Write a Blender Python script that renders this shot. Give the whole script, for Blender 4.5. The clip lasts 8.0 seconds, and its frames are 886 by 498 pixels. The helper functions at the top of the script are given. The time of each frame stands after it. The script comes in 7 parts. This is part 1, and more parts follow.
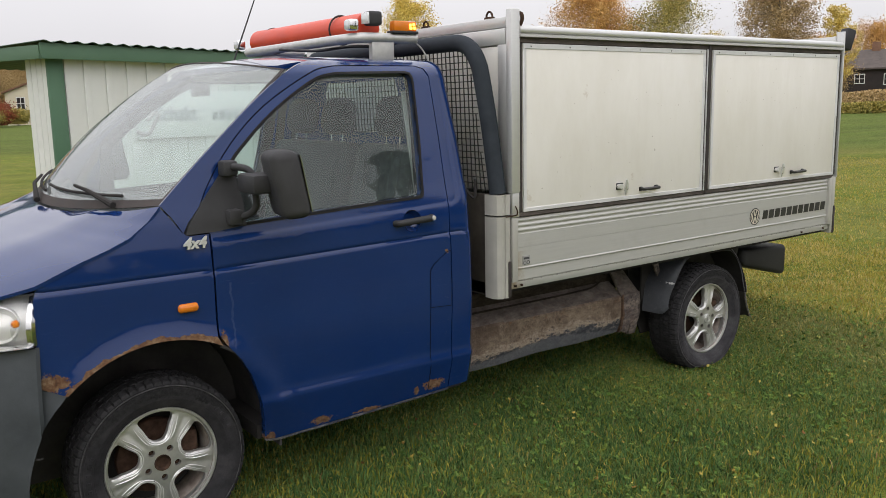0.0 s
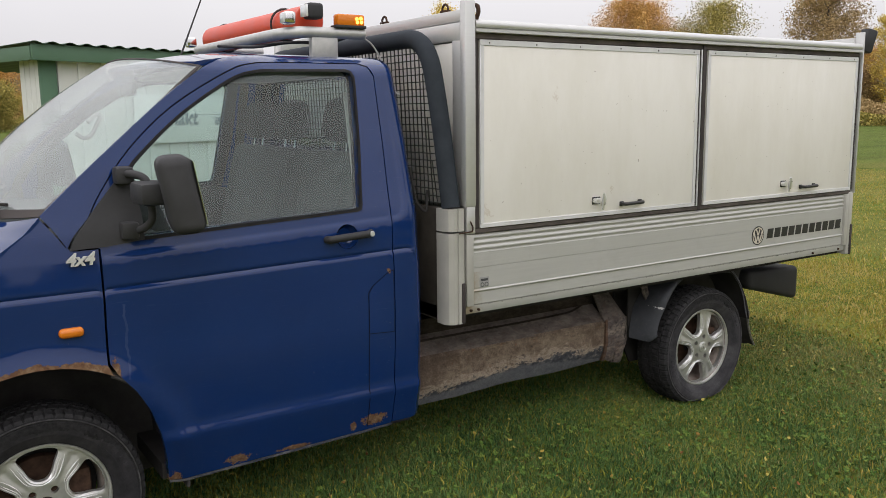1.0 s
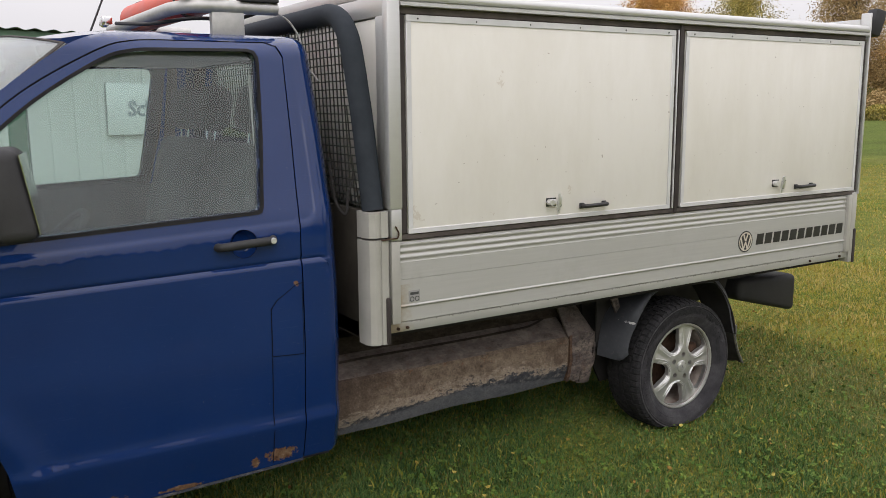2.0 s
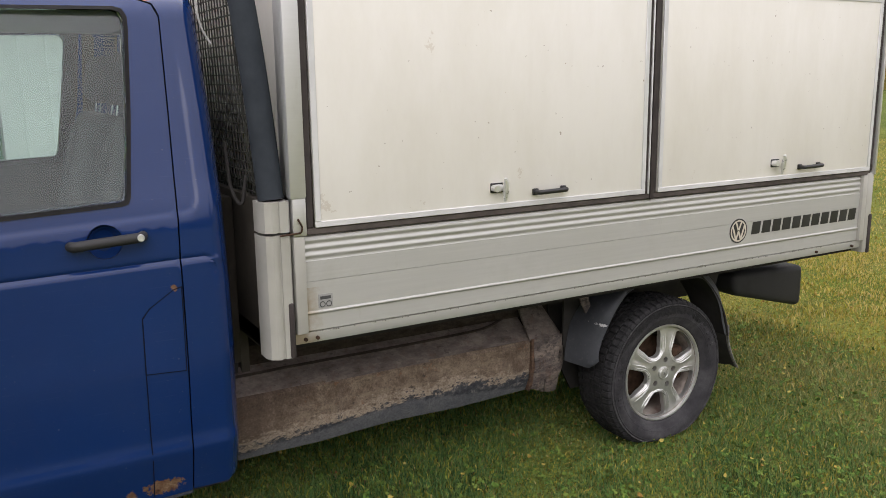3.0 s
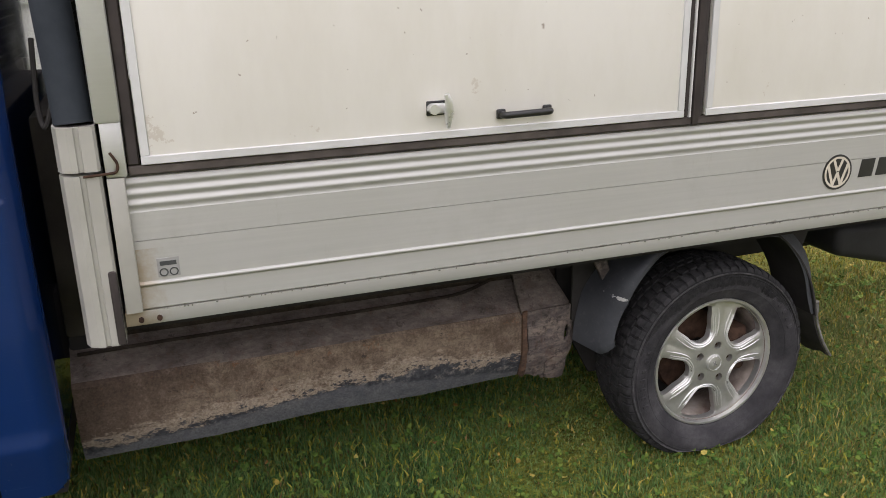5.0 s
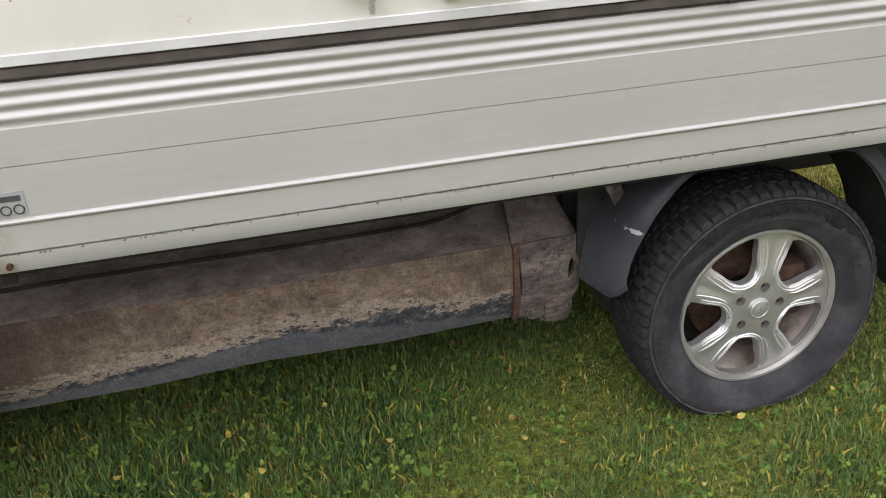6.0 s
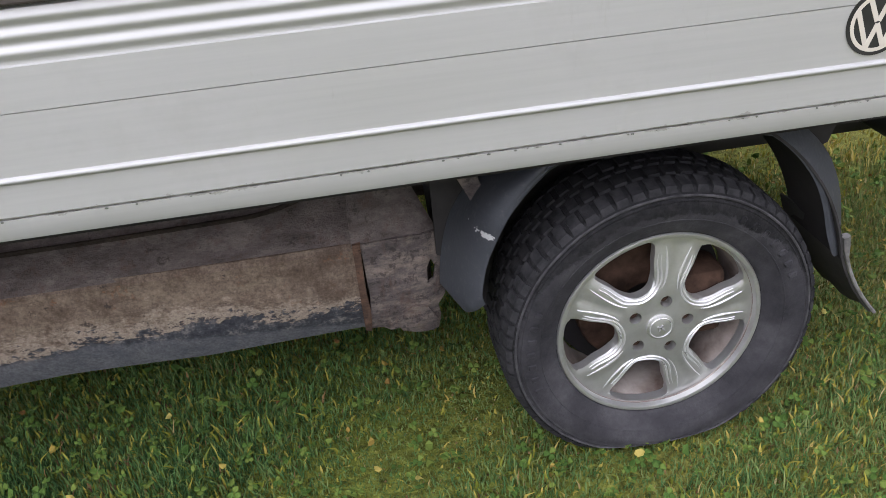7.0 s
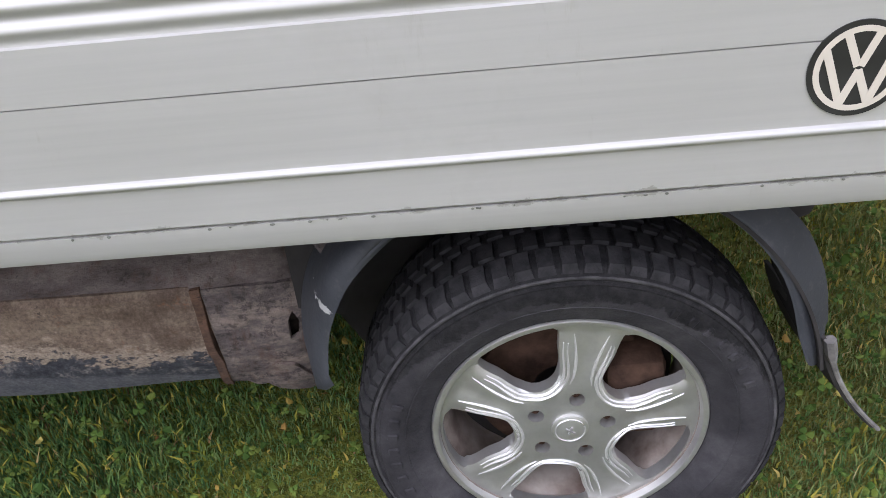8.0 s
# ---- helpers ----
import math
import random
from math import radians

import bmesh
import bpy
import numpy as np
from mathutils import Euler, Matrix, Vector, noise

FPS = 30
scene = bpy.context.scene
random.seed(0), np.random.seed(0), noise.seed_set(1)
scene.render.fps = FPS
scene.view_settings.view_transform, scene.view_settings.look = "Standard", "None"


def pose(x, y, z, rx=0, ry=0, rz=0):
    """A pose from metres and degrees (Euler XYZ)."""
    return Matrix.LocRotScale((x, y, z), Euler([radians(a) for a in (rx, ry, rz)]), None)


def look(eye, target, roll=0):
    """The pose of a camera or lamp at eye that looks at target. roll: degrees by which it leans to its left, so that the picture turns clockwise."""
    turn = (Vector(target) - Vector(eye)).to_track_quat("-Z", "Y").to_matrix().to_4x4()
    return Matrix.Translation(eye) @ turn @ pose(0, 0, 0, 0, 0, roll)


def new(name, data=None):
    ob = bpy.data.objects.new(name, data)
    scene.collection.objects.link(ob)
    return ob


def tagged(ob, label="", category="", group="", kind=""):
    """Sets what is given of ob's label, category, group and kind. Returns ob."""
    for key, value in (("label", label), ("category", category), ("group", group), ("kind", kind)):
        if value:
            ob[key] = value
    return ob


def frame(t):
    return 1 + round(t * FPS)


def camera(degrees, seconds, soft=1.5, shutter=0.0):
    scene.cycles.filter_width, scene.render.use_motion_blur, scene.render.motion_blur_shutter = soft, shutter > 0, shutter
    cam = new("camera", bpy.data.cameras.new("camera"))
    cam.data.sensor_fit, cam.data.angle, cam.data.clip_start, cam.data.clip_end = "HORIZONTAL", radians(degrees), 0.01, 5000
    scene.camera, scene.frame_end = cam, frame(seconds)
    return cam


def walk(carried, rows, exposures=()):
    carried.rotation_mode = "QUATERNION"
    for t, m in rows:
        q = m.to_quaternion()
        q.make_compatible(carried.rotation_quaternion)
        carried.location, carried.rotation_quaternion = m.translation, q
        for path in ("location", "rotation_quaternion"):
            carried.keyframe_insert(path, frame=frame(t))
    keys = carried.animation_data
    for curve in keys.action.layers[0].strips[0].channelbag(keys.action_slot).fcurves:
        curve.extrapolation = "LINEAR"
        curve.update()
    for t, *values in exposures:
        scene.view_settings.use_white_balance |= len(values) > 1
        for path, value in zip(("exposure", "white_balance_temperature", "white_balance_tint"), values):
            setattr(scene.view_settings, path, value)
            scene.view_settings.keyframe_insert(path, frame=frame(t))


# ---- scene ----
cam = camera(55.6, 8.0, soft=0.5)
PATH = [
    (0, (-0.929, -3.972, 1.66), (0.239, -2.385, 1.319), -1.1),
    (0.5, (-0.645, -3.982, 1.645), (0.475, -2.36, 1.311), -1.0),
    (1, (-0.353, -3.867, 1.63), (0.738, -2.222, 1.31), -0.6),
    (1.5, (-0.081, -3.769, 1.624), (0.986, -2.109, 1.3), -0.5),
    (1.7, (0.046, -3.736, 1.61), (1.102, -2.068, 1.286), -0.5),
    (2.8, (0.688, -3.436, 1.604), (1.697, -1.754, 1.212), -0.3),
    (3, (0.813, -3.416, 1.593), (1.788, -1.716, 1.194), -0.7),
    (3.5, (1.099, -3.368, 1.601), (1.972, -1.616, 1.188), -1.2),
    (4, (1.327, -3.215, 1.584), (2.138, -1.443, 1.135), -0.6),
    (4.5, (1.521, -3.049, 1.595), (2.276, -1.273, 1.069), -0.6),
    (4.7, (1.623, -2.979, 1.576), (2.331, -1.196, 1.01), -0.8),
    (5.8, (2.142, -2.576, 1.42), (2.549, -0.8, 0.596), -3.2),
    (6, (2.231, -2.489, 1.439), (2.601, -0.732, 0.559), -3.7),
    (6.5, (2.552, -2.356, 1.394), (2.801, -0.602, 0.466), -5.0),
    (7, (2.799, -2.205, 1.349), (2.994, -0.48, 0.356), -5.4),
    (7.5, (3.005, -1.984, 1.326), (3.16, -0.29, 0.274), -4.1),
    (8, (3.268, -1.806, 1.304), (3.173, -0.144, 0.195), -6.2),
]
walk(cam, [(t, look(eye, target, roll)) for t, eye, target, roll in PATH], [(0.0, 0.03, 6520, 13), (1.5, -0.02, 6560, 14), (3.0, 0.27, 6560, 17), (4.5, 0.20, 6500, 19), (6.0, 0.56, 6400, 17), (6.5, 0.52, 6200, 18), (7.0, 0.67, 5980, 20), (8.0, 0.76, 5950, 21)])


# ---- world, sun ----
SUN_EL, SUN_AZ = radians(38), radians(215)
world = bpy.data.worlds.new("overcast")
scene.world = world
world.use_nodes = True
wn, wl = world.node_tree.nodes, world.node_tree.links
wn.clear()
sky = wn.new("ShaderNodeTexSky")
sky.sky_type, sky.sun_disc, sky.sun_elevation, sky.sun_rotation = "NISHITA", False, SUN_EL, SUN_AZ
sky.dust_density = 4.0
dim = wn.new("ShaderNodeMixRGB")
dim.blend_type, dim.inputs[0].default_value = "MULTIPLY", 1.0
dim.inputs[2].default_value = (0.1, 0.1, 0.1, 1)
grey = wn.new("ShaderNodeHueSaturation")
grey.inputs["Saturation"].default_value = 0.12
coord = wn.new("ShaderNodeTexCoord")
cloud = wn.new("ShaderNodeTexNoise")
cloud.inputs["Scale"].default_value, cloud.inputs["Detail"].default_value = 2.2, 5.0
cramp = wn.new("ShaderNodeValToRGB")
cramp.color_ramp.elements[0].position, cramp.color_ramp.elements[0].color = 0.3, (0.69, 0.695, 0.715, 1)
cramp.color_ramp.elements[1].position, cramp.color_ramp.elements[1].color = 0.75, (0.78, 0.78, 0.79, 1)
over = wn.new("ShaderNodeMixRGB")
over.inputs[0].default_value = 0.9
back = wn.new("ShaderNodeBackground")
back.inputs["Strength"].default_value = 1.07
wout = wn.new("ShaderNodeOutputWorld")
wl.new(sky.outputs[0], dim.inputs[1])
wl.new(dim.outputs[0], grey.inputs["Color"])
wl.new(coord.outputs["Generated"], cloud.inputs["Vector"])
wl.new(cloud.outputs["Fac"], cramp.inputs[0])
wl.new(grey.outputs[0], over.inputs[1])
wl.new(cramp.outputs[0], over.inputs[2])
# an overcast sky is about three times brighter overhead than at the horizon
up = wn.new("ShaderNodeSeparateXYZ")
wl.new(coord.outputs["Generated"], up.inputs[0])
rise = wn.new("ShaderNodeMath")
rise.operation, rise.use_clamp = "MAXIMUM", False
rise.inputs[1].default_value = 0.0
wl.new(up.outputs[2], rise.inputs[0])
gain = wn.new("ShaderNodeMath")
gain.operation = "MULTIPLY_ADD"
gain.inputs[1].default_value, gain.inputs[2].default_value = 1.8, 0.92
wl.new(rise.outputs[0], gain.inputs[0])
lift = wn.new("ShaderNodeVectorMath")
lift.operation = "SCALE"
wl.new(over.outputs[0], lift.inputs[0])
wl.new(gain.outputs[0], lift.inputs["Scale"])
wl.new(lift.outputs[0], back.inputs["Color"])
wl.new(back.outputs[0], wout.inputs["Surface"])
sun_data = bpy.data.lights.new("sun", "SUN")
sun_data.energy, sun_data.angle, sun_data.color = 0.36, radians(40), (1.0, 0.97, 0.93)
sun = new("sun", sun_data)
# the sun stands behind the camera, to its left
sun.matrix_basis = look((-6.0, -9.0, 9.0), (0, 0, 0))


# ---- materials ----
class Mat:
    """A node material with short ways to add nodes."""

    def __init__(self, name):
        self.m = bpy.data.materials.new(name)
        self.m.use_nodes = True
        self.n, self.l = self.m.node_tree.nodes, self.m.node_tree.links
        self.b = self.n["Principled BSDF"]
        self.out = self.n["Material Output"]

    def add(self, kind, **inputs):
        node = self.n.new(kind)
        for key, value in inputs.items():
            key = key.replace("_", " ")
            if hasattr(value, "is_output"):
                self.l.new(value, node.inputs[key])
            else:
                node.inputs[key].default_value = value
        return node

    def pos(self):
        return self.add("ShaderNodeTexCoord").outputs["Object"]

    def noise(self, scale, detail=4.0, rough=0.6, vec=None, stretch=None):
        vec = vec or self.pos()
        if stretch:
            mp = self.add("ShaderNodeMapping", Vector=vec)
            mp.inputs["Scale"].default_value = stretch
            vec = mp.outputs[0]
        return self.add("ShaderNodeTexNoise", Vector=vec, Scale=scale, Detail=detail, Roughness=rough).outputs["Fac"]

    def ramp(self, fac, *stops):
        r = self.add("ShaderNodeValToRGB", Fac=fac)
        e = r.color_ramp.elements
        while len(e) < len(stops):
            e.new(0.5)
        for i, (p, c) in enumerate(stops):
            e[i].position = p
            e[i].color = (*c, 1) if len(c) == 3 else c
        return r.outputs[0]

    def mix(self, fac, a, b, mode="MIX"):
        node = self.n.new("ShaderNodeMixRGB")
        node.blend_type = mode
        for i, v in enumerate((fac, a, b)):
            if hasattr(v, "is_output"):
                self.l.new(v, node.inputs[i])
            else:
                node.inputs[i].default_value = (*v, 1) if isinstance(v, tuple) and len(v) == 3 else v
        return node.outputs[0]

    def math(self, op, a, b=0.0, c=None):
        node = self.n.new("ShaderNodeMath")
        node.operation = op
        for i, v in enumerate((a, b) if c is None else (a, b, c)):
            if hasattr(v, "is_output"):
                self.l.new(v, node.inputs[i])
            else:
                node.inputs[i].default_value = v
        return node.outputs[0]

    def bump(self, height, strength=0.3, distance=0.01):
        node = self.add("ShaderNodeBump", Height=height, Strength=strength, Distance=distance)
        self.l.new(node.outputs[0], self.b.inputs["Normal"])

    def set(self, **inputs):
        for key, value in inputs.items():
            key = key.replace("_", " ")
            if hasattr(value, "is_output"):
                self.l.new(value, self.b.inputs[key])
            else:
                self.b.inputs[key].default_value = (*value, 1) if isinstance(value, tuple) and len(value) == 3 else value
        return self


def plain(name, a, b, scale=8.0, rough=(0.4, 0.6), metal=0.0, bump=0.1, bscale=60.0, coat=0.0, spec=0.5):
    """Two close tones in a noise, with grain."""
    m = Mat(name)
    f = m.noise(scale)
    m.set(Base_Color=m.ramp(f, (0.3, a), (0.7, b)), Metallic=metal, Coat_Weight=coat, Specular_IOR_Level=spec,
          Roughness=m.ramp(f, (0.3, (rough[0],) * 3), (0.7, (rough[1],) * 3)))
    if bump:
        m.bump(m.noise(bscale, 6.0), bump, 0.004)
    return m.m


def paint_blue():
    m = Mat("blue_paint")
    p = m.pos()
    sep = m.add("ShaderNodeSeparateXYZ", Vector=p)
    x, z = sep.outputs[0], sep.outputs[2]
    n1 = m.noise(14.0, 6.0, 0.7)
    n2 = m.noise(3.0)
    base = m.ramp(n2, (0.3, (0.0050, 0.0218, 0.096)), (0.75, (0.0064, 0.0254, 0.109)))
    # light scratches, then a pale strip behind the front arch
    scr = m.ramp(m.noise(30.0, 2.0, 0.5, stretch=(0.3, 1.0, 12.0)), (0.68, (0, 0, 0)), (0.76, (0.07, 0.07, 0.07)))
    base = m.mix(scr, base, (0.10, 0.13, 0.24))
    # behind the arch, scuff and edge highlight as a pale line; light dirt specks
    run = m.math("ADD", m.math("SUBTRACT", x, 0.285), m.math("MULTIPLY", m.math("SUBTRACT", m.noise(9.0, 3.0), 0.5), 0.05))
    run = m.math("LESS_THAN", m.math("ABSOLUTE", run), 0.004)
    run = m.math("MULTIPLY", run, m.math("MULTIPLY", m.math("GREATER_THAN", z, 0.74), m.math("LESS_THAN", z, 1.0)))
    base = m.mix(m.math("MULTIPLY", m.math("MULTIPLY", run, n1), 0.2), base, (0.16, 0.20, 0.30))
    dots = m.ramp(m.noise(95.0, 3.0, 0.6), (0.71, (0, 0, 0)), (0.74, (0.4, 0.4, 0.4)))
    base = m.mix(dots, base, (0.10, 0.11, 0.15))
    # rust: round the wheel arch, and blisters along the door's lower edge
    def spot(cx, cz, rx, rz):
        a = m.math("DIVIDE", m.math("SUBTRACT", x, cx), rx)
        b = m.math("DIVIDE", m.math("SUBTRACT", z, cz), rz)
        return m.math("SQRT", m.math("ADD", m.math("MULTIPLY", a, a), m.math("MULTIPLY", b, b)))
    wob = m.math("MULTIPLY", m.math("SUBTRACT", m.noise(9.0, 6.0, 0.7), 0.5), 0.075)
    arch = m.math("LESS_THAN", m.math("ADD", spot(0.0, 0.34, 1.0, 1.0), wob), 0.4965)
    arch = m.math("MULTIPLY", arch, m.math("LESS_THAN", x, 0.25))
    mask = arch
    big = m.math("MULTIPLY", m.math("SUBTRACT", m.noise(30.0, 7.0, 0.8), 0.5), 4.2)
    for cx, cz, rx, rz in ((1.25, 0.374, 0.052, 0.023), (1.155, 0.365, 0.014, 0.020), (0.665, 0.343, 0.048, 0.018), (0.42, 0.32, 0.024, 0.024), (0.9, 0.332, 0.06, 0.009), (0.24, 0.775, 0.014, 0.032), (-0.38, 0.735, 0.06, 0.03), (1.318, 1.0, 0.008, 0.010)):
        mask = m.math("MAXIMUM", mask, m.math("LESS_THAN", m.math("ADD", spot(cx, cz, rx, rz), big), 1.0))
    rust = m.ramp(m.noise(45.0, 6.0, 0.75), (0.30, (0.035, 0.018, 0.012)), (0.43, (0.098, 0.048, 0.025)), (0.56, (0.150, 0.090, 0.050)), (0.72, (0.24, 0.18, 0.12)))
    m.set(Base_Color=m.mix(mask, base, rust), Roughness=m.mix(mask, m.ramp(m.noise(6.0, 6.0, 0.68, stretch=(0.5, 1.0, 2.2)), (0.36, (0.05,) * 3), (0.70, (0.16,) * 3)), (0.9, 0.9, 0.9)),
          Coat_Weight=m.math("MULTIPLY", m.math("SUBTRACT", 1.0, mask), 0.46), Coat_Roughness=0.025, Specular_IOR_Level=0.22)
    m.bump(m.math("ADD", m.math("MULTIPLY", mask, n1), m.math("ADD", m.math("MULTIPLY", m.noise(90.0, 2.0), 0.012), m.math("MULTIPLY", m.noise(4.0, 2.0, 0.4, stretch=(1.0, 1.0, 1.8)), 0.28))), 0.3, 0.004)
    return m.m


def white_panel():
    m = Mat("white_panel")
    stain = m.noise(2.2, 6.0, 0.7, stretch=(1.0, 1.0, 0.35))
    fine = m.noise(55.0, 3.0, 0.5)
    base = m.ramp(stain, (0.25, (0.655, 0.63, 0.565)), (0.6, (0.745, 0.725, 0.68)))
    chips = m.ramp(m.noise(16.0, 5.0, 0.8), (0.735, (0, 0, 0)), (0.75, (0.6, 0.6, 0.6)))
    base = m.mix(chips, base, (0.42, 0.33, 0.22))
    specks = m.ramp(fine, (0.735, (0, 0, 0)), (0.75, (0.75, 0.75, 0.75)))
    base = m.mix(specks, base, (0.25, 0.2, 0.15))
    runs = m.ramp(m.noise(7.0, 4.0, 0.6, stretch=(1.6, 1.6, 0.12)), (0.60, (0, 0, 0)), (0.85, (0.10, 0.10, 0.10)))
    base = m.mix(runs, base, (0.50, 0.45, 0.37))
    sep = m.add("ShaderNodeSeparateXYZ", Vector=m.pos())
    # brown scuffs at the lower corner, rubbed spots higher up
    grit = m.noise(38.0, 6.0, 0.75)
    for cx, cz, rx, rz, cut in ((1.79, 1.195, 0.035, 0.055, 0.52), (2.20, 1.585, 0.05, 0.035, 0.60), (2.17, 1.70, 0.02, 0.06, 0.56), (2.10, 1.185, 0.045, 0.02, 0.55), (2.52, 1.26, 0.018, 0.018, 0.52), (3.36, 1.20, 0.05, 0.03, 0.60)):
        a = m.math("DIVIDE", m.math("SUBTRACT", sep.outputs[0], cx), rx)
        b = m.math("DIVIDE", m.math("SUBTRACT", sep.outputs[2], cz), rz)
        d2 = m.math("ADD", m.math("MULTIPLY", a, a), m.math("MULTIPLY", b, b))
        hit = m.math("GREATER_THAN", m.math("SUBTRACT", grit, m.math("MULTIPLY", d2, 0.08)), cut)
        base = m.mix(m.math("MULTIPLY", m.math("MULTIPLY", hit, m.math("LESS_THAN", d2, 1.6)), 0.26), base, (0.34, 0.24, 0.14))
    low = m.math("SUBTRACT", m.math("MULTIPLY", m.math("SUBTRACT", 1.24, sep.outputs[2]), 4.0), m.math("MULTIPLY", m.noise(12.0, 6.0, 0.8), 0.75))
    base = m.mix(m.ramp(low, (0.02, (0, 0, 0)), (0.25, (0.5, 0.5, 0.5))), base, (0.42, 0.35, 0.24))
    m.set(Base_Color=base, Roughness=0.42)
    m.bump(m.noise(4.0, 2.0), 0.08, 0.01)
    return m.m


def aluminium(name, tone, rough=0.42, metal=0.75):
    m = Mat(name)
    brush = m.noise(9.0, 5.0, 0.6, stretch=(0.4, 6.0, 14.0))
    dirt = m.noise(3.0, 6.0, 0.7)
    base = m.mix(m.ramp(dirt, (0.55, (0, 0, 0)), (0.9, (0.35, 0.35, 0.35))), tone, (0.30, 0.28, 0.22))
    sep = m.add("ShaderNodeSeparateXYZ", Vector=m.pos())
    far_in = m.math("ADD", m.math("SUBTRACT", 1.765, sep.outputs[0]), m.math("MULTIPLY", m.math("SUBTRACT", m.noise(22.0, 6.0, 0.7), 0.5), 0.13))
    low = m.math("LESS_THAN", sep.outputs[2], 0.95)
    base = m.mix(m.math("MULTIPLY", m.ramp(far_in, (0.0, (0, 0, 0)), (0.06, (0.6, 0.6, 0.6))), low), base, (0.30, 0.20, 0.08))
    lipz = m.math("ABSOLUTE", m.math("SUBTRACT", sep.outputs[2], 0.806))
    grime = m.math("GREATER_THAN", m.math("SUBTRACT", m.noise(48.0, 6.0, 0.8, stretch=(0.6, 1.0, 1.0)), m.math("MULTIPLY", lipz, 22.0)), 0.49)
    base = m.mix(m.math("MULTIPLY", grime, 0.42), base, (0.15, 0.145, 0.10))
    drip = m.ramp(m.noise(10.0, 6.0, 0.75, stretch=(2.5, 1.0, 0.5)), (0.62, (0, 0, 0)), (0.78, (0.4, 0.4, 0.4)))
    base = m.mix(drip, base, (0.34, 0.31, 0.26))
    base = m.mix(0.05, base, m.ramp(brush, (0.3, (0.3, 0.3, 0.29)), (0.7, (0.9, 0.9, 0.88))), "OVERLAY")
    m.set(Base_Color=base, Metallic=metal, Roughness=m.ramp(dirt, (0.3, (rough,) * 3), (0.8, (rough + 0.15,) * 3)))
    m.bump(brush, 0.04, 0.002)
    return m.m


def muddy_steel():
    m = Mat("muddy_steel")
    sep = m.add("ShaderNodeSeparateXYZ", Vector=m.pos())
    x, z = sep.outputs[0], sep.outputs[2]
    n1 = m.math("ADD", m.math("MULTIPLY", m.noise(4.0, 6.0, 0.7), 0.25), m.math("MULTIPLY", m.noise(24.0, 9.0, 0.82), 0.75))
    n2 = m.noise(40.0, 6.0, 0.7)
    mud = m.ramp(n1, (0.34, (0.078, 0.056, 0.042)), (0.46, (0.148, 0.110, 0.081)), (0.56, (0.218, 0.166, 0.125)), (0.68, (0.33, 0.268, 0.210)))
    streak = m.noise(14.0, 6.0, 0.7, stretch=(0.35, 1.0, 2.2))
    mud = m.mix(m.ramp(streak, (0.50, (0, 0, 0)), (0.72, (0.55, 0.55, 0.55))), mud, (0.30, 0.245, 0.18))
    mud = m.mix(m.ramp(n2, (0.58, (0, 0, 0)), (0.75, (0.6, 0.6, 0.6))), mud, (0.125, 0.070, 0.040))
    pits = m.ramp(m.noise(15.0, 9.0, 0.8), (0.615, (0, 0, 0)), (0.635, (0.85, 0.85, 0.85)))
    mud = m.mix(pits, mud, (0.050, 0.040, 0.036))
    stain = m.noise(5.5, 7.0, 0.75, stretch=(1.0, 1.0, 0.6))
    mud = m.mix(m.ramp(stain, (0.50, (0, 0, 0)), (0.66, (0.65, 0.65, 0.65))), mud, (0.070, 0.048, 0.038))
    # dark patches at the cab's end: stains, with the cab's shade in the colour
    cab_dark = m.math("ADD", m.math("MULTIPLY", m.math("SUBTRACT", 2.05, x), 0.9), m.math("MULTIPLY", m.math("SUBTRACT", m.noise(7.0, 7.0, 0.75), 0.5), 1.1))
    mud = m.mix(m.ramp(cab_dark, (0.10, (0, 0, 0)), (0.42, (0.7, 0.7, 0.7))), mud, (0.058, 0.040, 0.031))
    rusty = m.noise(19.0, 7.0, 0.75)
    mud = m.mix(m.ramp(rusty, (0.60, (0, 0, 0)), (0.68, (0.7, 0.7, 0.7))), mud, (0.19, 0.085, 0.040))
    # towards the bottom the mud has flaked off the dark underseal, highest half way along
    rag = m.math("MULTIPLY", m.math("SUBTRACT", m.noise(17.0, 9.0, 0.78, stretch=(0.7, 1.0, 1.6)), 0.5), 0.26)
    rag = m.math("ADD", rag, m.math("MULTIPLY", m.math("SUBTRACT", m.noise(60.0, 6.0, 0.8), 0.5), 0.09))
    mid = m.math("MULTIPLY", m.math("ABSOLUTE", m.math("SUBTRACT", x, 2.44)), 0.085)
    edge = m.math("ADD", m.math("ADD", z, mid), rag)
    crust = m.ramp(edge, (0.398, (0, 0, 0)), (0.403, (0.75, 0.75, 0.75)), (0.440, (0, 0, 0)))
    mud = m.mix(crust, mud, (0.40, 0.335, 0.265))
    bare = m.ramp(edge, (0.394, (1, 1, 1)), (0.398, (0, 0, 0)))
    blue = m.ramp(n2, (0.34, (0.028, 0.029, 0.035)), (0.52, (0.060, 0.062, 0.070)), (0.66, (0.20, 0.185, 0.17)))
    c = m.mix(bare, mud, blue)
    # the turned-in lip at the bottom is smooth, grey and only thinly dusted
    lipn = m.math("ADD", z, m.math("MULTIPLY", m.math("SUBTRACT", m.noise(9.0, 6.0, 0.7), 0.5), 0.04))
    lipn = m.math("ADD", lipn, m.math("MULTIPLY", m.math("ABSOLUTE", m.math("SUBTRACT", x, 2.22)), 0.105))
    lip = m.ramp(lipn, (0.366, (0.95, 0.95, 0.95)), (0.376, (0, 0, 0)))
    c = m.mix(lip, c, m.ramp(n1, (0.35, (0.075, 0.080, 0.090)), (0.65, (0.150, 0.150, 0.155))))
    grit = m.noise(150.0, 5.0, 0.8)
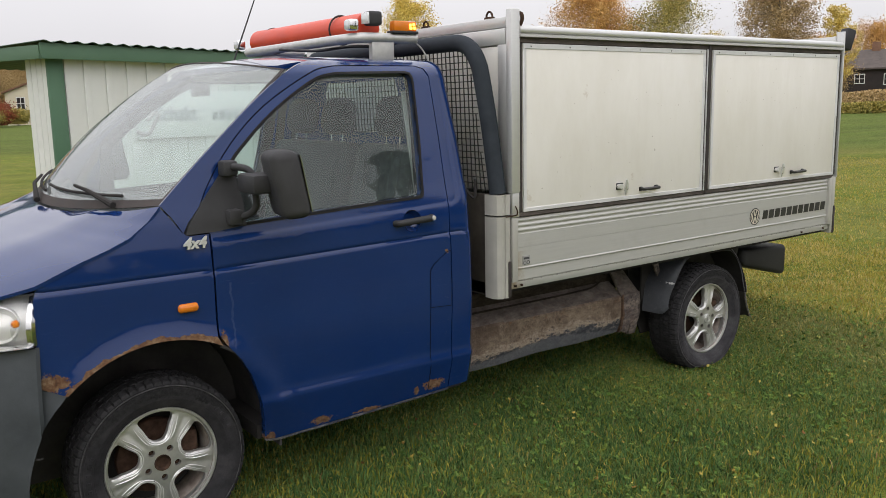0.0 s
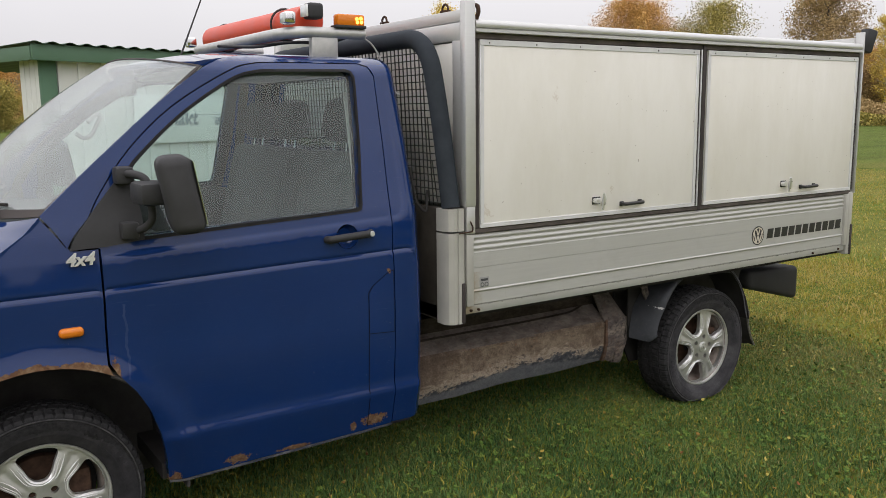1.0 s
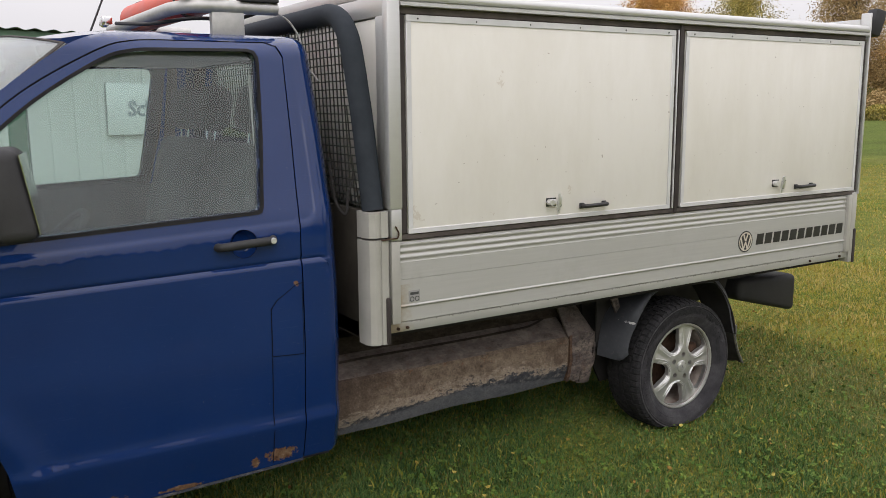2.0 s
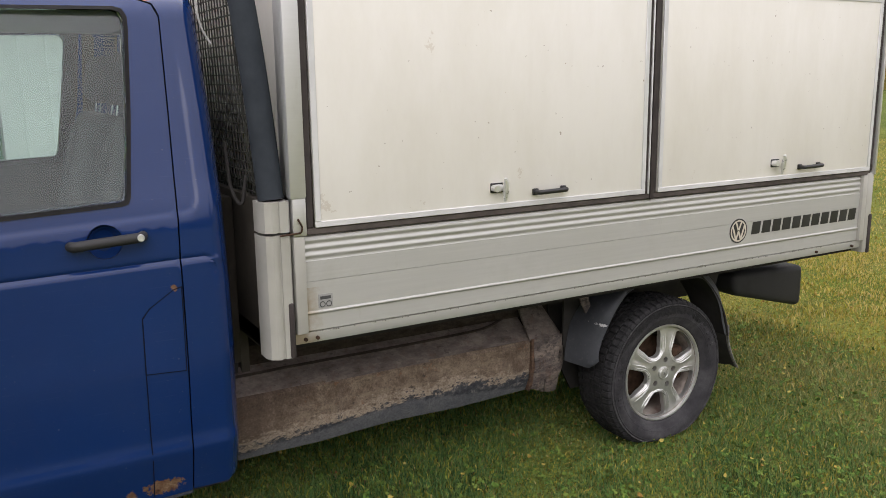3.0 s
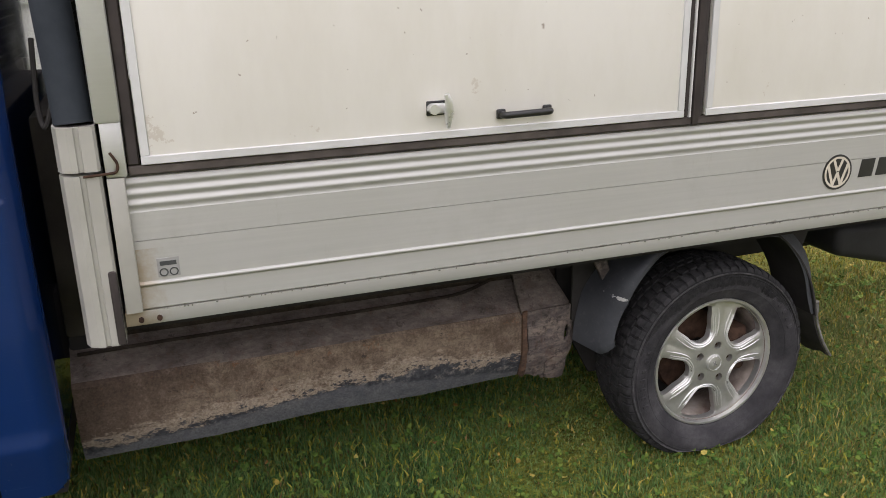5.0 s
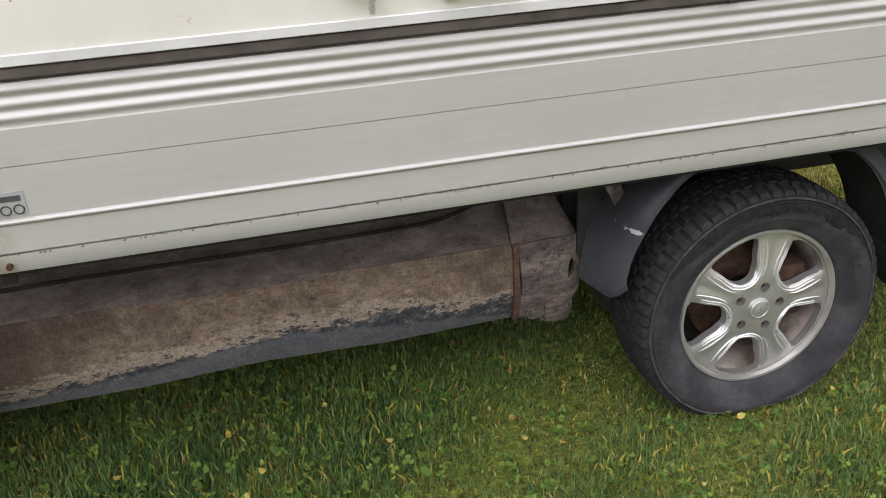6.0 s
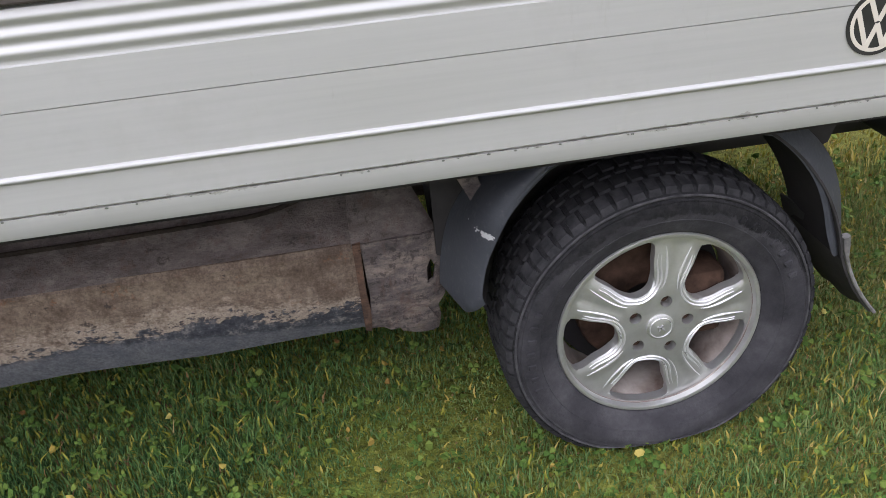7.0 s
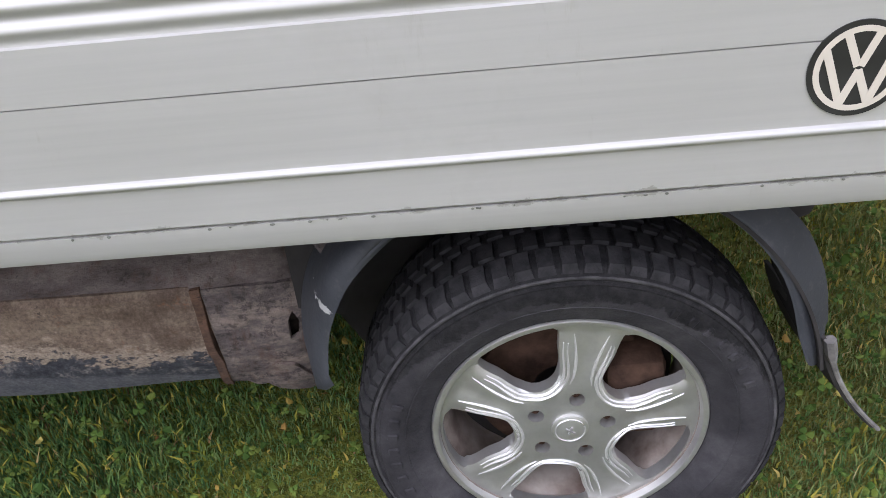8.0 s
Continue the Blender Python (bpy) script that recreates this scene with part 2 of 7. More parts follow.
    c = m.mix(0.5, c, m.ramp(grit, (0.36, (0.22, 0.22, 0.22)), (0.64, (0.80, 0.80, 0.80))), "OVERLAY")
    m.set(Base_Color=c, Roughness=0.88, Specular_IOR_Level=0.2)
    m.bump(m.math("ADD", m.math("ADD", n1, m.math("MULTIPLY", n2, 0.5)), m.math("MULTIPLY", bare, -0.25)), 0.7, 0.008)
    return m.m


def crusted(name, a, b, c, flake=0.60):
    """Dried mud in crusts over iron."""
    m = Mat(name)
    n1 = m.noise(15.0, 9.0, 0.78, stretch=(0.6, 1.0, 1.3))
    n2 = m.noise(34.0, 7.0, 0.75)
    base = m.ramp(n1, (0.34, a), (0.5, b), (0.66, c))
    base = m.mix(m.ramp(n2, (flake, (0, 0, 0)), (flake + 0.06, (0.6, 0.6, 0.6))), base, tuple(v * 0.6 for v in a))
    run = m.noise(20.0, 8.0, 0.8, stretch=(1.6, 1.6, 0.35))
    base = m.mix(m.ramp(run, (0.52, (0, 0, 0)), (0.66, (0.55, 0.55, 0.55))), base, (b[0] * 0.85, b[1] * 0.6, b[2] * 0.5))
    base = m.mix(m.ramp(n2, (0.30, (0.5, 0.5, 0.5)), (0.36, (0, 0, 0))), base, c)
    m.set(Base_Color=base, Roughness=0.9, Specular_IOR_Level=0.15)
    m.bump(m.math("ADD", m.math("ADD", n1, m.math("MULTIPLY", n2, 0.6)), m.math("MULTIPLY", run, 0.5)), 0.85, 0.010)
    return m.m


def scuffed(name, a, b):
    """Weathered black plastic with dust and a few pale scuffs."""
    m = Mat(name)
    n = m.noise(7.0, 5.0, 0.65)
    c = m.ramp(n, (0.3, a), (0.7, b))
    dust = m.noise(55.0, 5.0, 0.7)
    c = m.mix(m.ramp(dust, (0.55, (0, 0, 0)), (0.80, (0.35, 0.35, 0.35))), c, (0.16, 0.155, 0.15))
    scuff = m.noise(23.0, 6.0, 0.75, stretch=(1.0, 1.0, 0.45))
    c = m.mix(m.ramp(scuff, (0.705, (0, 0, 0)), (0.735, (0.8, 0.8, 0.8))), c, (0.34, 0.33, 0.32))
    # a white scrape across the front panel
    sep = m.add("ShaderNodeSeparateXYZ", Vector=m.pos())
    du = m.math("DIVIDE", m.math("SUBTRACT", sep.outputs[0], 3.036), 0.017)
    dw = m.math("DIVIDE", m.math("ADD", m.math("SUBTRACT", sep.outputs[2], 0.586), m.math("MULTIPLY", du, 0.004)), 0.0055)
    d2 = m.math("ADD", m.math("MULTIPLY", du, du), m.math("MULTIPLY", dw, dw))
    hit = m.math("GREATER_THAN", m.math("SUBTRACT", m.noise(70.0, 6.0, 0.8), m.math("MULTIPLY", d2, 0.10)), 0.44)
    c = m.mix(m.math("MULTIPLY", hit, 0.85), c, (0.52, 0.52, 0.51))
    m.set(Base_Color=c, Roughness=m.ramp(n, (0.3, (0.5,) * 3), (0.7, (0.75,) * 3)), Specular_IOR_Level=0.35)
    m.bump(m.math("ADD", n, m.noise(120.0, 3.0)), 0.25, 0.003)
    return m.m


def tyre_rubber(name, dusty):
    m = Mat(name)
    n = m.noise(9.0, 7.0, 0.7)
    n2 = m.noise(70.0, 4.0)
    sep = m.add("ShaderNodeSeparateXYZ", Vector=m.pos())
    r = m.math("SQRT", m.math("ADD", m.math("MULTIPLY", sep.outputs[0], sep.outputs[0]), m.math("MULTIPLY", sep.outputs[2], sep.outputs[2])))
    # dried dust on the sidewall, wet dark tread with a ragged border
    rag = m.math("ADD", r, m.math("MULTIPLY", m.math("SUBTRACT", n, 0.5), 0.06))
    rag = m.math("ADD", rag, m.math("MULTIPLY", m.math("SUBTRACT", m.noise(38.0, 5.0, 0.7), 0.5), 0.05))
    rag = m.math("ADD", rag, m.ramp(m.math("DIVIDE", sep.outputs[2], r), (0.25, (0, 0, 0)), (0.8, (0.036, 0.036, 0.036))))
    wet = m.ramp(rag, (0.307, (0, 0, 0)), (0.311, (1, 1, 1)))
    dust = m.ramp(n, (0.3, (0.036 * dusty, 0.035 * dusty, 0.038 * dusty)), (0.5, (0.068 * dusty, 0.066 * dusty, 0.071 * dusty)), (0.7, (0.118 * dusty, 0.114 * dusty, 0.118 * dusty)))
    m.set(Base_Color=m.mix(wet, dust, m.ramp(n2, (0.3, (0.010, 0.010, 0.011)), (0.7, (0.026, 0.025, 0.026)))), Roughness=m.mix(wet, (0.85,) * 3, (0.7,) * 3), Specular_IOR_Level=0.14)
    m.bump(m.math("ADD", n2, m.noise(200.0, 2.0)), 0.5, 0.003)
    return m.m


def alloy():
    m = Mat("alloy_rim")
    n = m.noise(18.0, 6.0, 0.7)
    grime = m.ramp(m.noise(9.0, 6.0, 0.7), (0.52, (0, 0, 0)), (0.75, (0.5, 0.5, 0.5)))
    m.set(Base_Color=m.mix(grime, m.ramp(n, (0.3, (0.49, 0.49, 0.475)), (0.7, (0.63, 0.63, 0.61))), (0.18, 0.135, 0.105)), Metallic=0.8, Roughness=m.ramp(n, (0.3, (0.34,) * 3), (0.7, (0.48,) * 3)))
    m.bump(n, 0.05, 0.002)
    return m.m


def glass(name, tint, film=0.05):
    """A thin pane: clear but for its gloss and a pale film of dirt and haze."""
    m = Mat(name)
    m.n.remove(m.b)
    tr = m.add("ShaderNodeBsdfTransparent", Color=(*tint, 1))
    gl = m.add("ShaderNodeBsdfGlossy", Roughness=0.012)
    lw = m.add("ShaderNodeLayerWeight", Blend=0.5).outputs["Facing"]
    shine = m.math("MULTIPLY_ADD", m.math("POWER", lw, 5.0), 0.75, 0.042)
    df = m.add("ShaderNodeBsdfDiffuse", Color=(0.62, 0.64, 0.63, 1))
    nfilm = m.ramp(m.noise(2.4, 5.0, 0.6), (0.3, (film * 0.7,) * 3), (0.75, (film * 1.3,) * 3))
    a = m.add("ShaderNodeMixShader", Fac=nfilm)
    m.l.new(tr.outputs[0], a.inputs[1])
    m.l.new(df.outputs[0], a.inputs[2])
    b = m.add("ShaderNodeMixShader", Fac=shine)
    m.l.new(a.outputs[0], b.inputs[1])
    m.l.new(gl.outputs[0], b.inputs[2])
    m.l.new(b.outputs[0], m.out.inputs["Surface"])
    return m.m


def glow(name, color, strength):
    m = Mat(name)
    m.set(Base_Color=color, Emission_Color=color, Emission_Strength=strength, Roughness=0.2)
    return m.m


def painted_boards(name, a, b):
    m = Mat(name)
    grain = m.noise(6.0, 6.0, 0.7, stretch=(8.0, 8.0, 0.5))
    dirt = m.noise(1.3, 5.0)
    oi = m.add("ShaderNodeObjectInfo")
    base = m.mix(m.ramp(dirt, (0.4, (0, 0, 0)), (0.8, (0.8, 0.8, 0.8))), a, b)
    base = m.mix(m.math("MULTIPLY", oi.outputs["Random"], 0.12), base, (0.4, 0.4, 0.36))
    m.set(Base_Color=base, Roughness=0.6)
    m.bump(grain, 0.25, 0.004)
    return m.m


def lawn():
    m = Mat("lawn")
    big = m.noise(0.35, 5.0, 0.65)
    mid = m.noise(2.3, 6.0, 0.7)
    fine = m.noise(38.0, 5.0, 0.75)
    c = m.ramp(mid, (0.3, (0.058, 0.088, 0.011)), (0.5, (0.110, 0.138, 0.019)), (0.72, (0.185, 0.172, 0.034)))
    c = m.mix(m.ramp(big, (0.4, (0, 0, 0)), (0.68, (0.65, 0.65, 0.65))), c, (0.185, 0.170, 0.050))
    sep = m.add("ShaderNodeSeparateXYZ", Vector=m.pos())
    way = m.math("ADD", m.math("MULTIPLY", sep.outputs[0], 0.75), m.math("MULTIPLY", sep.outputs[1], 0.66))
    way = m.math("ADD", way, m.math("MULTIPLY", m.math("SUBTRACT", mid, 0.5), 5.0))
    c = m.mix(m.ramp(m.math("MULTIPLY", way, 0.01), (0.235, (0, 0, 0)), (0.275, (0.65, 0.65, 0.65))), c, (0.064, 0.098, 0.020))
    stripe = m.noise(0.5, 3.0, 0.5, stretch=(0.15, 1.6, 1.0))
    c = m.mix(0.35, c, m.ramp(stripe, (0.35, (0.3, 0.3, 0.3)), (0.65, (0.7, 0.7, 0.7))), "OVERLAY")
    c = m.mix(0.75, c, m.ramp(fine, (0.34, (0.10, 0.10, 0.10)), (0.66, (0.92, 0.92, 0.92))), "OVERLAY")
    m.set(Base_Color=c, Roughness=0.95, Specular_IOR_Level=0.1)
    m.bump(m.math("ADD", fine, mid), 0.8, 0.03)
    return m.m


def blades(name, *tones):
    m = Mat(name)
    rnd = m.add("ShaderNodeNewGeometry").outputs["Random Per Island"]
    patch = m.noise(0.9, 4.0)
    f = m.math("ADD", m.math("MULTIPLY", rnd, 0.64), m.math("MULTIPLY", m.math("SUBTRACT", patch, 0.35), 0.8))
    # the lawn is drier towards the truck's rear
    sep = m.add("ShaderNodeSeparateXYZ", Vector=m.pos())
    f = m.math("ADD", f, m.ramp(m.math("MULTIPLY", sep.outputs[0], 0.1), (0.10, (0, 0, 0)), (0.20, (0.0, 0.0, 0.0)), (0.27, (0.05, 0.05, 0.05)), (0.33, (0.08, 0.08, 0.08)), (0.45, (0.42, 0.42, 0.42))))
    m.set(Base_Color=m.ramp(f, *tones), Roughness=0.7, Specular_IOR_Level=0.12)
    return m.m


BLUE = paint_blue()
# dark mud; on the shelf its tone also holds the bed's shade
TOPMUD = crusted("dark_shade_toned_mud", (0.070, 0.058, 0.053), (0.138, 0.116, 0.104), (0.225, 0.190, 0.170), 0.58)
BRACKET = crusted("rusty_muddy_iron", (0.050, 0.045, 0.046), (0.140, 0.118, 0.110), (0.31, 0.250, 0.21), 0.535)
BOXSEAL = plain("weathered_box_seal", (0.045, 0.037, 0.034), (0.115, 0.098, 0.088), 11.0, (0.6, 0.85), 0.0, 0.25, spec=0.25)
LINER = plain("dusty_arch_liner", (0.028, 0.027, 0.027), (0.075, 0.070, 0.066), 8.0, (0.7, 0.9), 0.0, 0.3, 40.0, spec=0.2)
WHITE = white_panel()
ALU = aluminium("aluminium_board", (0.475, 0.473, 0.452), 0.50, 0.45)
RAIL = aluminium("aluminium_rail", (0.58, 0.58, 0.57), 0.38, 0.6)
TRIMALU = plain("pale_edge_trim", (0.58, 0.58, 0.585), (0.68, 0.68, 0.685), 9.0, (0.35, 0.5), 0.2, 0.03)
GREYPOST = plain("grey_post_paint", (0.36, 0.352, 0.322), (0.45, 0.44, 0.405), 5.0, (0.35, 0.5), 0.15, 0.03)
RUBBER = plain("rubber_seal", (0.028, 0.024, 0.023), (0.06, 0.05, 0.047), 9.0, (0.6, 0.85), 0.0, 0.2, spec=0.25)
FOAM = plain("foam_sleeve", (0.022, 0.027, 0.034), (0.036, 0.043, 0.052), 12.0, (0.75, 0.9), 0.0, 0.15, 120.0, spec=0.2)
PLASTIC = plain("black_plastic", (0.022, 0.022, 0.023), (0.040, 0.040, 0.042), 8.0, (0.5, 0.7), 0.0, 0.12, 200.0, spec=0.3)
GUARD = scuffed("wheel_guard_plastic", (0.030, 0.033, 0.040), (0.064, 0.068, 0.077))
BUMPER = plain("grey_bumper_plastic", (0.036, 0.042, 0.046), (0.068, 0.076, 0.082), 5.0, (0.6, 0.8), 0.0, 0.12, 120.0, spec=0.25)
DARK = plain("underside_black", (0.024, 0.023, 0.023), (0.050, 0.047, 0.045), 6.0, (0.8, 0.95), 0.0, 0.3, 30.0, spec=0.08)
CHROME = plain("chrome", (0.62, 0.62, 0.63), (0.75, 0.75, 0.75), 20.0, (0.08, 0.2), 1.0, 0.0)
ROD = plain("black_handle", (0.012, 0.012, 0.012), (0.02, 0.02, 0.02), 20.0, (0.3, 0.45), 0.0, 0.05)
STEEL = plain("galvanised_tube", (0.42, 0.42, 0.41), (0.56, 0.55, 0.53), 25.0, (0.4, 0.6), 0.6, 0.15, 80.0)
RUSTY = plain("rusty_iron", (0.030, 0.018, 0.013), (0.095, 0.056, 0.038), 30.0, (0.8, 0.95), 0.2, 0.4, 90.0, spec=0.15)
MUD = muddy_steel()
TYRE = tyre_rubber("tyre_rubber", 0.64)
WETTYRE = tyre_rubber("wet_tyre_rubber", 0.45)
ALLOY = alloy()
MESH = plain("mesh_wire", (0.025, 0.025, 0.022), (0.07, 0.07, 0.058), 12.0, (0.6, 0.8), 0.3, 0.1)
ORANGE = plain("orange_plastic", (0.50, 0.040, 0.014), (0.62, 0.066, 0.024), 6.0, (0.35, 0.5), 0.0, 0.05)
AMBER = plain("amber_lens", (0.60, 0.155, 0.010), (0.70, 0.21, 0.016), 30.0, (0.15, 0.25), 0.0, 0.1, 150.0)
AMBER_ON = glow("amber_lit", (1.0, 0.45, 0.05), 5.0)
LENS = plain("lamp_lens", (0.60, 0.62, 0.62), (0.75, 0.77, 0.77), 30.0, (0.05, 0.15), 0.3, 0.1, 150.0, 1.0)
SILVER = plain("silver_badge", (0.62, 0.62, 0.62), (0.74, 0.74, 0.74), 20.0, (0.25, 0.4), 0.3, 0.0)
DECAL = plain("black_decal", (0.014, 0.014, 0.015), (0.028, 0.028, 0.028), 15.0, (0.35, 0.5), 0.0, 0.02)
STICKER = plain("grey_sticker", (0.26, 0.26, 0.25), (0.34, 0.34, 0.33), 15.0, (0.4, 0.6), 0.0, 0.02)
SEAT = plain("grey_seat_cloth", (0.062, 0.066, 0.067), (0.105, 0.110, 0.110), 25.0, (0.85, 0.95), 0.0, 0.06, 60.0, spec=0.15)
TRIM = plain("cab_trim", (0.045, 0.047, 0.047), (0.075, 0.077, 0.077), 10.0, (0.7, 0.9), 0.0, 0.03, 60.0, spec=0.2)
PALE = plain("pale_trim", (0.40, 0.40, 0.38), (0.5, 0.5, 0.47), 6.0, (0.6, 0.8), 0.0, 0.1)
WIN = glass("side_glass", (0.85, 0.92, 0.91), 0.014)
LAMPGLASS = glass("lamp_glass", (0.97, 0.97, 0.96), 0.02)
# the screen's film is wet dust plus sky glare put in as pale colour
SCREEN = glass("screen_glass", (0.90, 0.95, 0.945), 0.165)
BARREL = plain("dusty_rim_barrel", (0.105, 0.068, 0.052), (0.40, 0.355, 0.315), 14.0, (0.5, 0.8), 0.25, 0.2, 60.0)
FRAYED = plain("frayed_pale_rubber", (0.12, 0.115, 0.11), (0.30, 0.29, 0.27), 40.0, (0.7, 0.9), 0.0, 0.3, spec=0.15)
RUSTWELD = crusted("flaking_rust", (0.040, 0.030, 0.026), (0.120, 0.075, 0.054), (0.20, 0.115, 0.075), 0.56)
# mud with the deep shade under the bed put into its colour
SHADEMUD = crusted("mud_toned_for_shade", (0.016, 0.013, 0.011), (0.042, 0.033, 0.027), (0.075, 0.060, 0.050))
SHOULDER = plain("dusty_tread_rubber", (0.017, 0.017, 0.018), (0.046, 0.045, 0.047), 44.0, (0.7, 0.9), 0.0, 0.4, 120.0, spec=0.12)
# wet tread; its dark tone also holds the shade under the wheel guard
TREAD = plain("wet_shade_toned_tread", (0.017, 0.017, 0.018), (0.038, 0.037, 0.038), 34.0, (0.85, 0.95), 0.0, 0.4, 120.0, spec=0.08)
RINGDUST = plain("dusty_ring_rubber", (0.030, 0.030, 0.032), (0.105, 0.102, 0.104), 26.0, (0.8, 0.9), 0.0, 0.3, 120.0, spec=0.12)
WETDROP = plain("dirty_water_drop", (0.10, 0.103, 0.085), (0.17, 0.174, 0.150), 60.0, (0.05, 0.15), 0.0, 0.0)
SEAM = plain("black_seam", (0.004, 0.006, 0.013), (0.008, 0.010, 0.020), 12.0, (0.8, 0.9), 0.0, 0.0, spec=0.05)
HEADCLOTH = plain("dark_headrest_cloth", (0.030, 0.032, 0.033), (0.055, 0.058, 0.058), 25.0, (0.85, 0.95), 0.0, 0.06, 60.0, spec=0.12)
SEAL = plain("black_window_seal", (0.012, 0.012, 0.013), (0.024, 0.024, 0.025), 12.0, (0.6, 0.8), 0.0, 0.05, spec=0.08)
RIDGE = plain("polished_ridge", (0.66, 0.66, 0.65), (0.78, 0.78, 0.77), 30.0, (0.25, 0.4), 0.6, 0.0)
HEADBOARD = plain("dirty_headboard_paint", (0.028, 0.024, 0.020), (0.068, 0.060, 0.050), 7.0, (0.6, 0.85), 0.0, 0.2, 50.0, spec=0.2)
LAWN = lawn()


# ---- mesh helpers ----
from mathutils.geometry import delaunay_2d_cdt


def finish(bm, name, sharp=38):
    bmesh.ops.recalc_face_normals(bm, faces=bm.faces[:])
    me = bpy.data.meshes.new(name)
    bm.to_mesh(me)
    bm.free()
    for p in me.polygons:
        p.use_smooth = True
    me.set_sharp_from_angle(angle=radians(sharp))
    return me


def part(name, bm, material, parent, label="", at=None, sharp=38):
    """One mesh object under a thing or a part."""
    ob = new(name, finish(bm, name, sharp) if isinstance(bm, bmesh.types.BMesh) else bm)
    if not ob.data.materials:
        ob.data.materials.append(material)
    ob.parent = parent
    if parent.type == "EMPTY":
        ob.matrix_parent_inverse = parent.matrix_basis.inverted()
    if at:
        ob.location = at
    return tagged(ob, label)


def thing(name, label, category, at=(0, 0, 0), group="", kind=""):
    ob = new(name)
    ob.empty_display_size = 0.1
    ob.location = at
    ob.matrix_basis = Matrix.Translation(at)
    return tagged(ob, label, category, group, kind)


def box(bm, x0, x1, y0, y1, z0, z1, bevel=0.0, seg=2, m=None):
    res = bmesh.ops.create_cube(bm, size=1.0)
    vs = res["verts"]
    for v in vs:
        v.co = Vector(((x0 + x1) / 2 + v.co.x * (x1 - x0), (y0 + y1) / 2 + v.co.y * (y1 - y0), (z0 + z1) / 2 + v.co.z * (z1 - z0)))
    if bevel:
        es = list({e for v in vs for e in v.link_edges})
        out = bmesh.ops.bevel(bm, geom=es, offset=bevel, segments=seg, affect="EDGES", profile=0.5)
        vs = list({v for f in out["faces"] for v in f.verts} | {v for v in vs if v.is_valid})
    if m:
        bmesh.ops.transform(bm, matrix=m, verts=vs)
    return bm


def abox(*a, **k):
    return box(bmesh.new(), *a, **k)


def ring_pts(c, t, n, r, seg):
    b = t.cross(n).normalized()
    return [c + (n * math.cos(2 * math.pi * i / seg) + b * math.sin(2 * math.pi * i / seg)) * r for i in range(seg)]


def tube(bm, pts, r, seg=12, closed=False):
    """A round bar swept along points; r may be a list."""
    pts = [Vector(p) for p in pts]
    rs = r if isinstance(r, (list, tuple)) else [r] * len(pts)
    rings, nrm = [], None
    for i, p in enumerate(pts):
        a = pts[i - 1] if (i > 0 or closed) else p
        b = pts[(i + 1) % len(pts)] if (i < len(pts) - 1 or closed) else p
        t = (b - a).normalized()
        if nrm is None:
            nrm = t.orthogonal().normalized()
        nrm = (nrm - t * nrm.dot(t)).normalized()
        rings.append([bm.verts.new(q) for q in ring_pts(p, t, nrm, rs[i], seg)])
    n = len(rings)
    for i in range(n if closed else n - 1):
        a, b = rings[i], rings[(i + 1) % n]
        for j in range(seg):
            bm.faces.new((a[j], a[(j + 1) % seg], b[(j + 1) % seg], b[j]))
    if not closed:
        bm.faces.new(rings[0][::-1])
        bm.faces.new(rings[-1])
    return bm


def arc_path(pts, radius, seg=6):
    """Round the corners of a polyline."""
    pts = [Vector(p) for p in pts]
    out = [pts[0]]
    for a, b, c in zip(pts, pts[1:], pts[2:]):
        d1, d2 = (a - b), (c - b)
        k = min(radius, d1.length * 0.49, d2.length * 0.49)
        p, q = b + d1.normalized() * k, b + d2.normalized() * k
        for i in range(seg + 1):
            t = i / seg
            out.append((1 - t) ** 2 * p + 2 * t * (1 - t) * b + t * t * q)
    out.append(pts[-1])
    return out


def lathe(bm, prof, seg=48, a0=0.0, a1=2 * math.pi):
    """Turn (radius, y) about the y axis."""
    full = abs(a1 - a0 - 2 * math.pi) < 1e-6
    n = seg if full else seg + 1
    rings = []
    for r, y in prof:
        rings.append([bm.verts.new((r * math.cos(a0 + (a1 - a0) * i / seg), y, r * math.sin(a0 + (a1 - a0) * i / seg))) for i in range(n)])
    for a, b in zip(rings, rings[1:]):
        for i in range(seg):
            j = (i + 1) % n
            bm.faces.new((a[i], a[j], b[j], b[i]))
    return bm


def extrude_x(bm, prof, x0, x1, cap=True):
    """A (y, z) profile drawn out along x."""
    a = [bm.verts.new((x0, y, z)) for y, z in prof]
    b = [bm.verts.new((x1, y, z)) for y, z in prof]
    n = len(prof)
    for i in range(n):
        j = (i + 1) % n
        bm.faces.new((a[i], a[j], b[j], b[i]))
    if cap:
        bm.faces.new(a[::-1])
        bm.faces.new(b)
    return bm


def prism(bm, pts, y0, y1):
    """An (x, z) outline drawn out along y."""
    a = [bm.verts.new((x, y0, z)) for x, z in pts]
    b = [bm.verts.new((x, y1, z)) for x, z in pts]
    n = len(pts)
    for i in range(n):
        j = (i + 1) % n
        bm.faces.new((a[i], a[j], b[j], b[i]))
    bm.faces.new(a[::-1])
    bm.faces.new(b)
    return bm


def grid(bm, fn, nu, nv):
    vs = [[bm.verts.new(fn(i / nu, j / nv)) for j in range(nv + 1)] for i in range(nu + 1)]
    for i in range(nu):
        for j in range(nv):
            bm.faces.new((vs[i][j], vs[i + 1][j], vs[i + 1][j + 1], vs[i][j + 1]))
    return bm


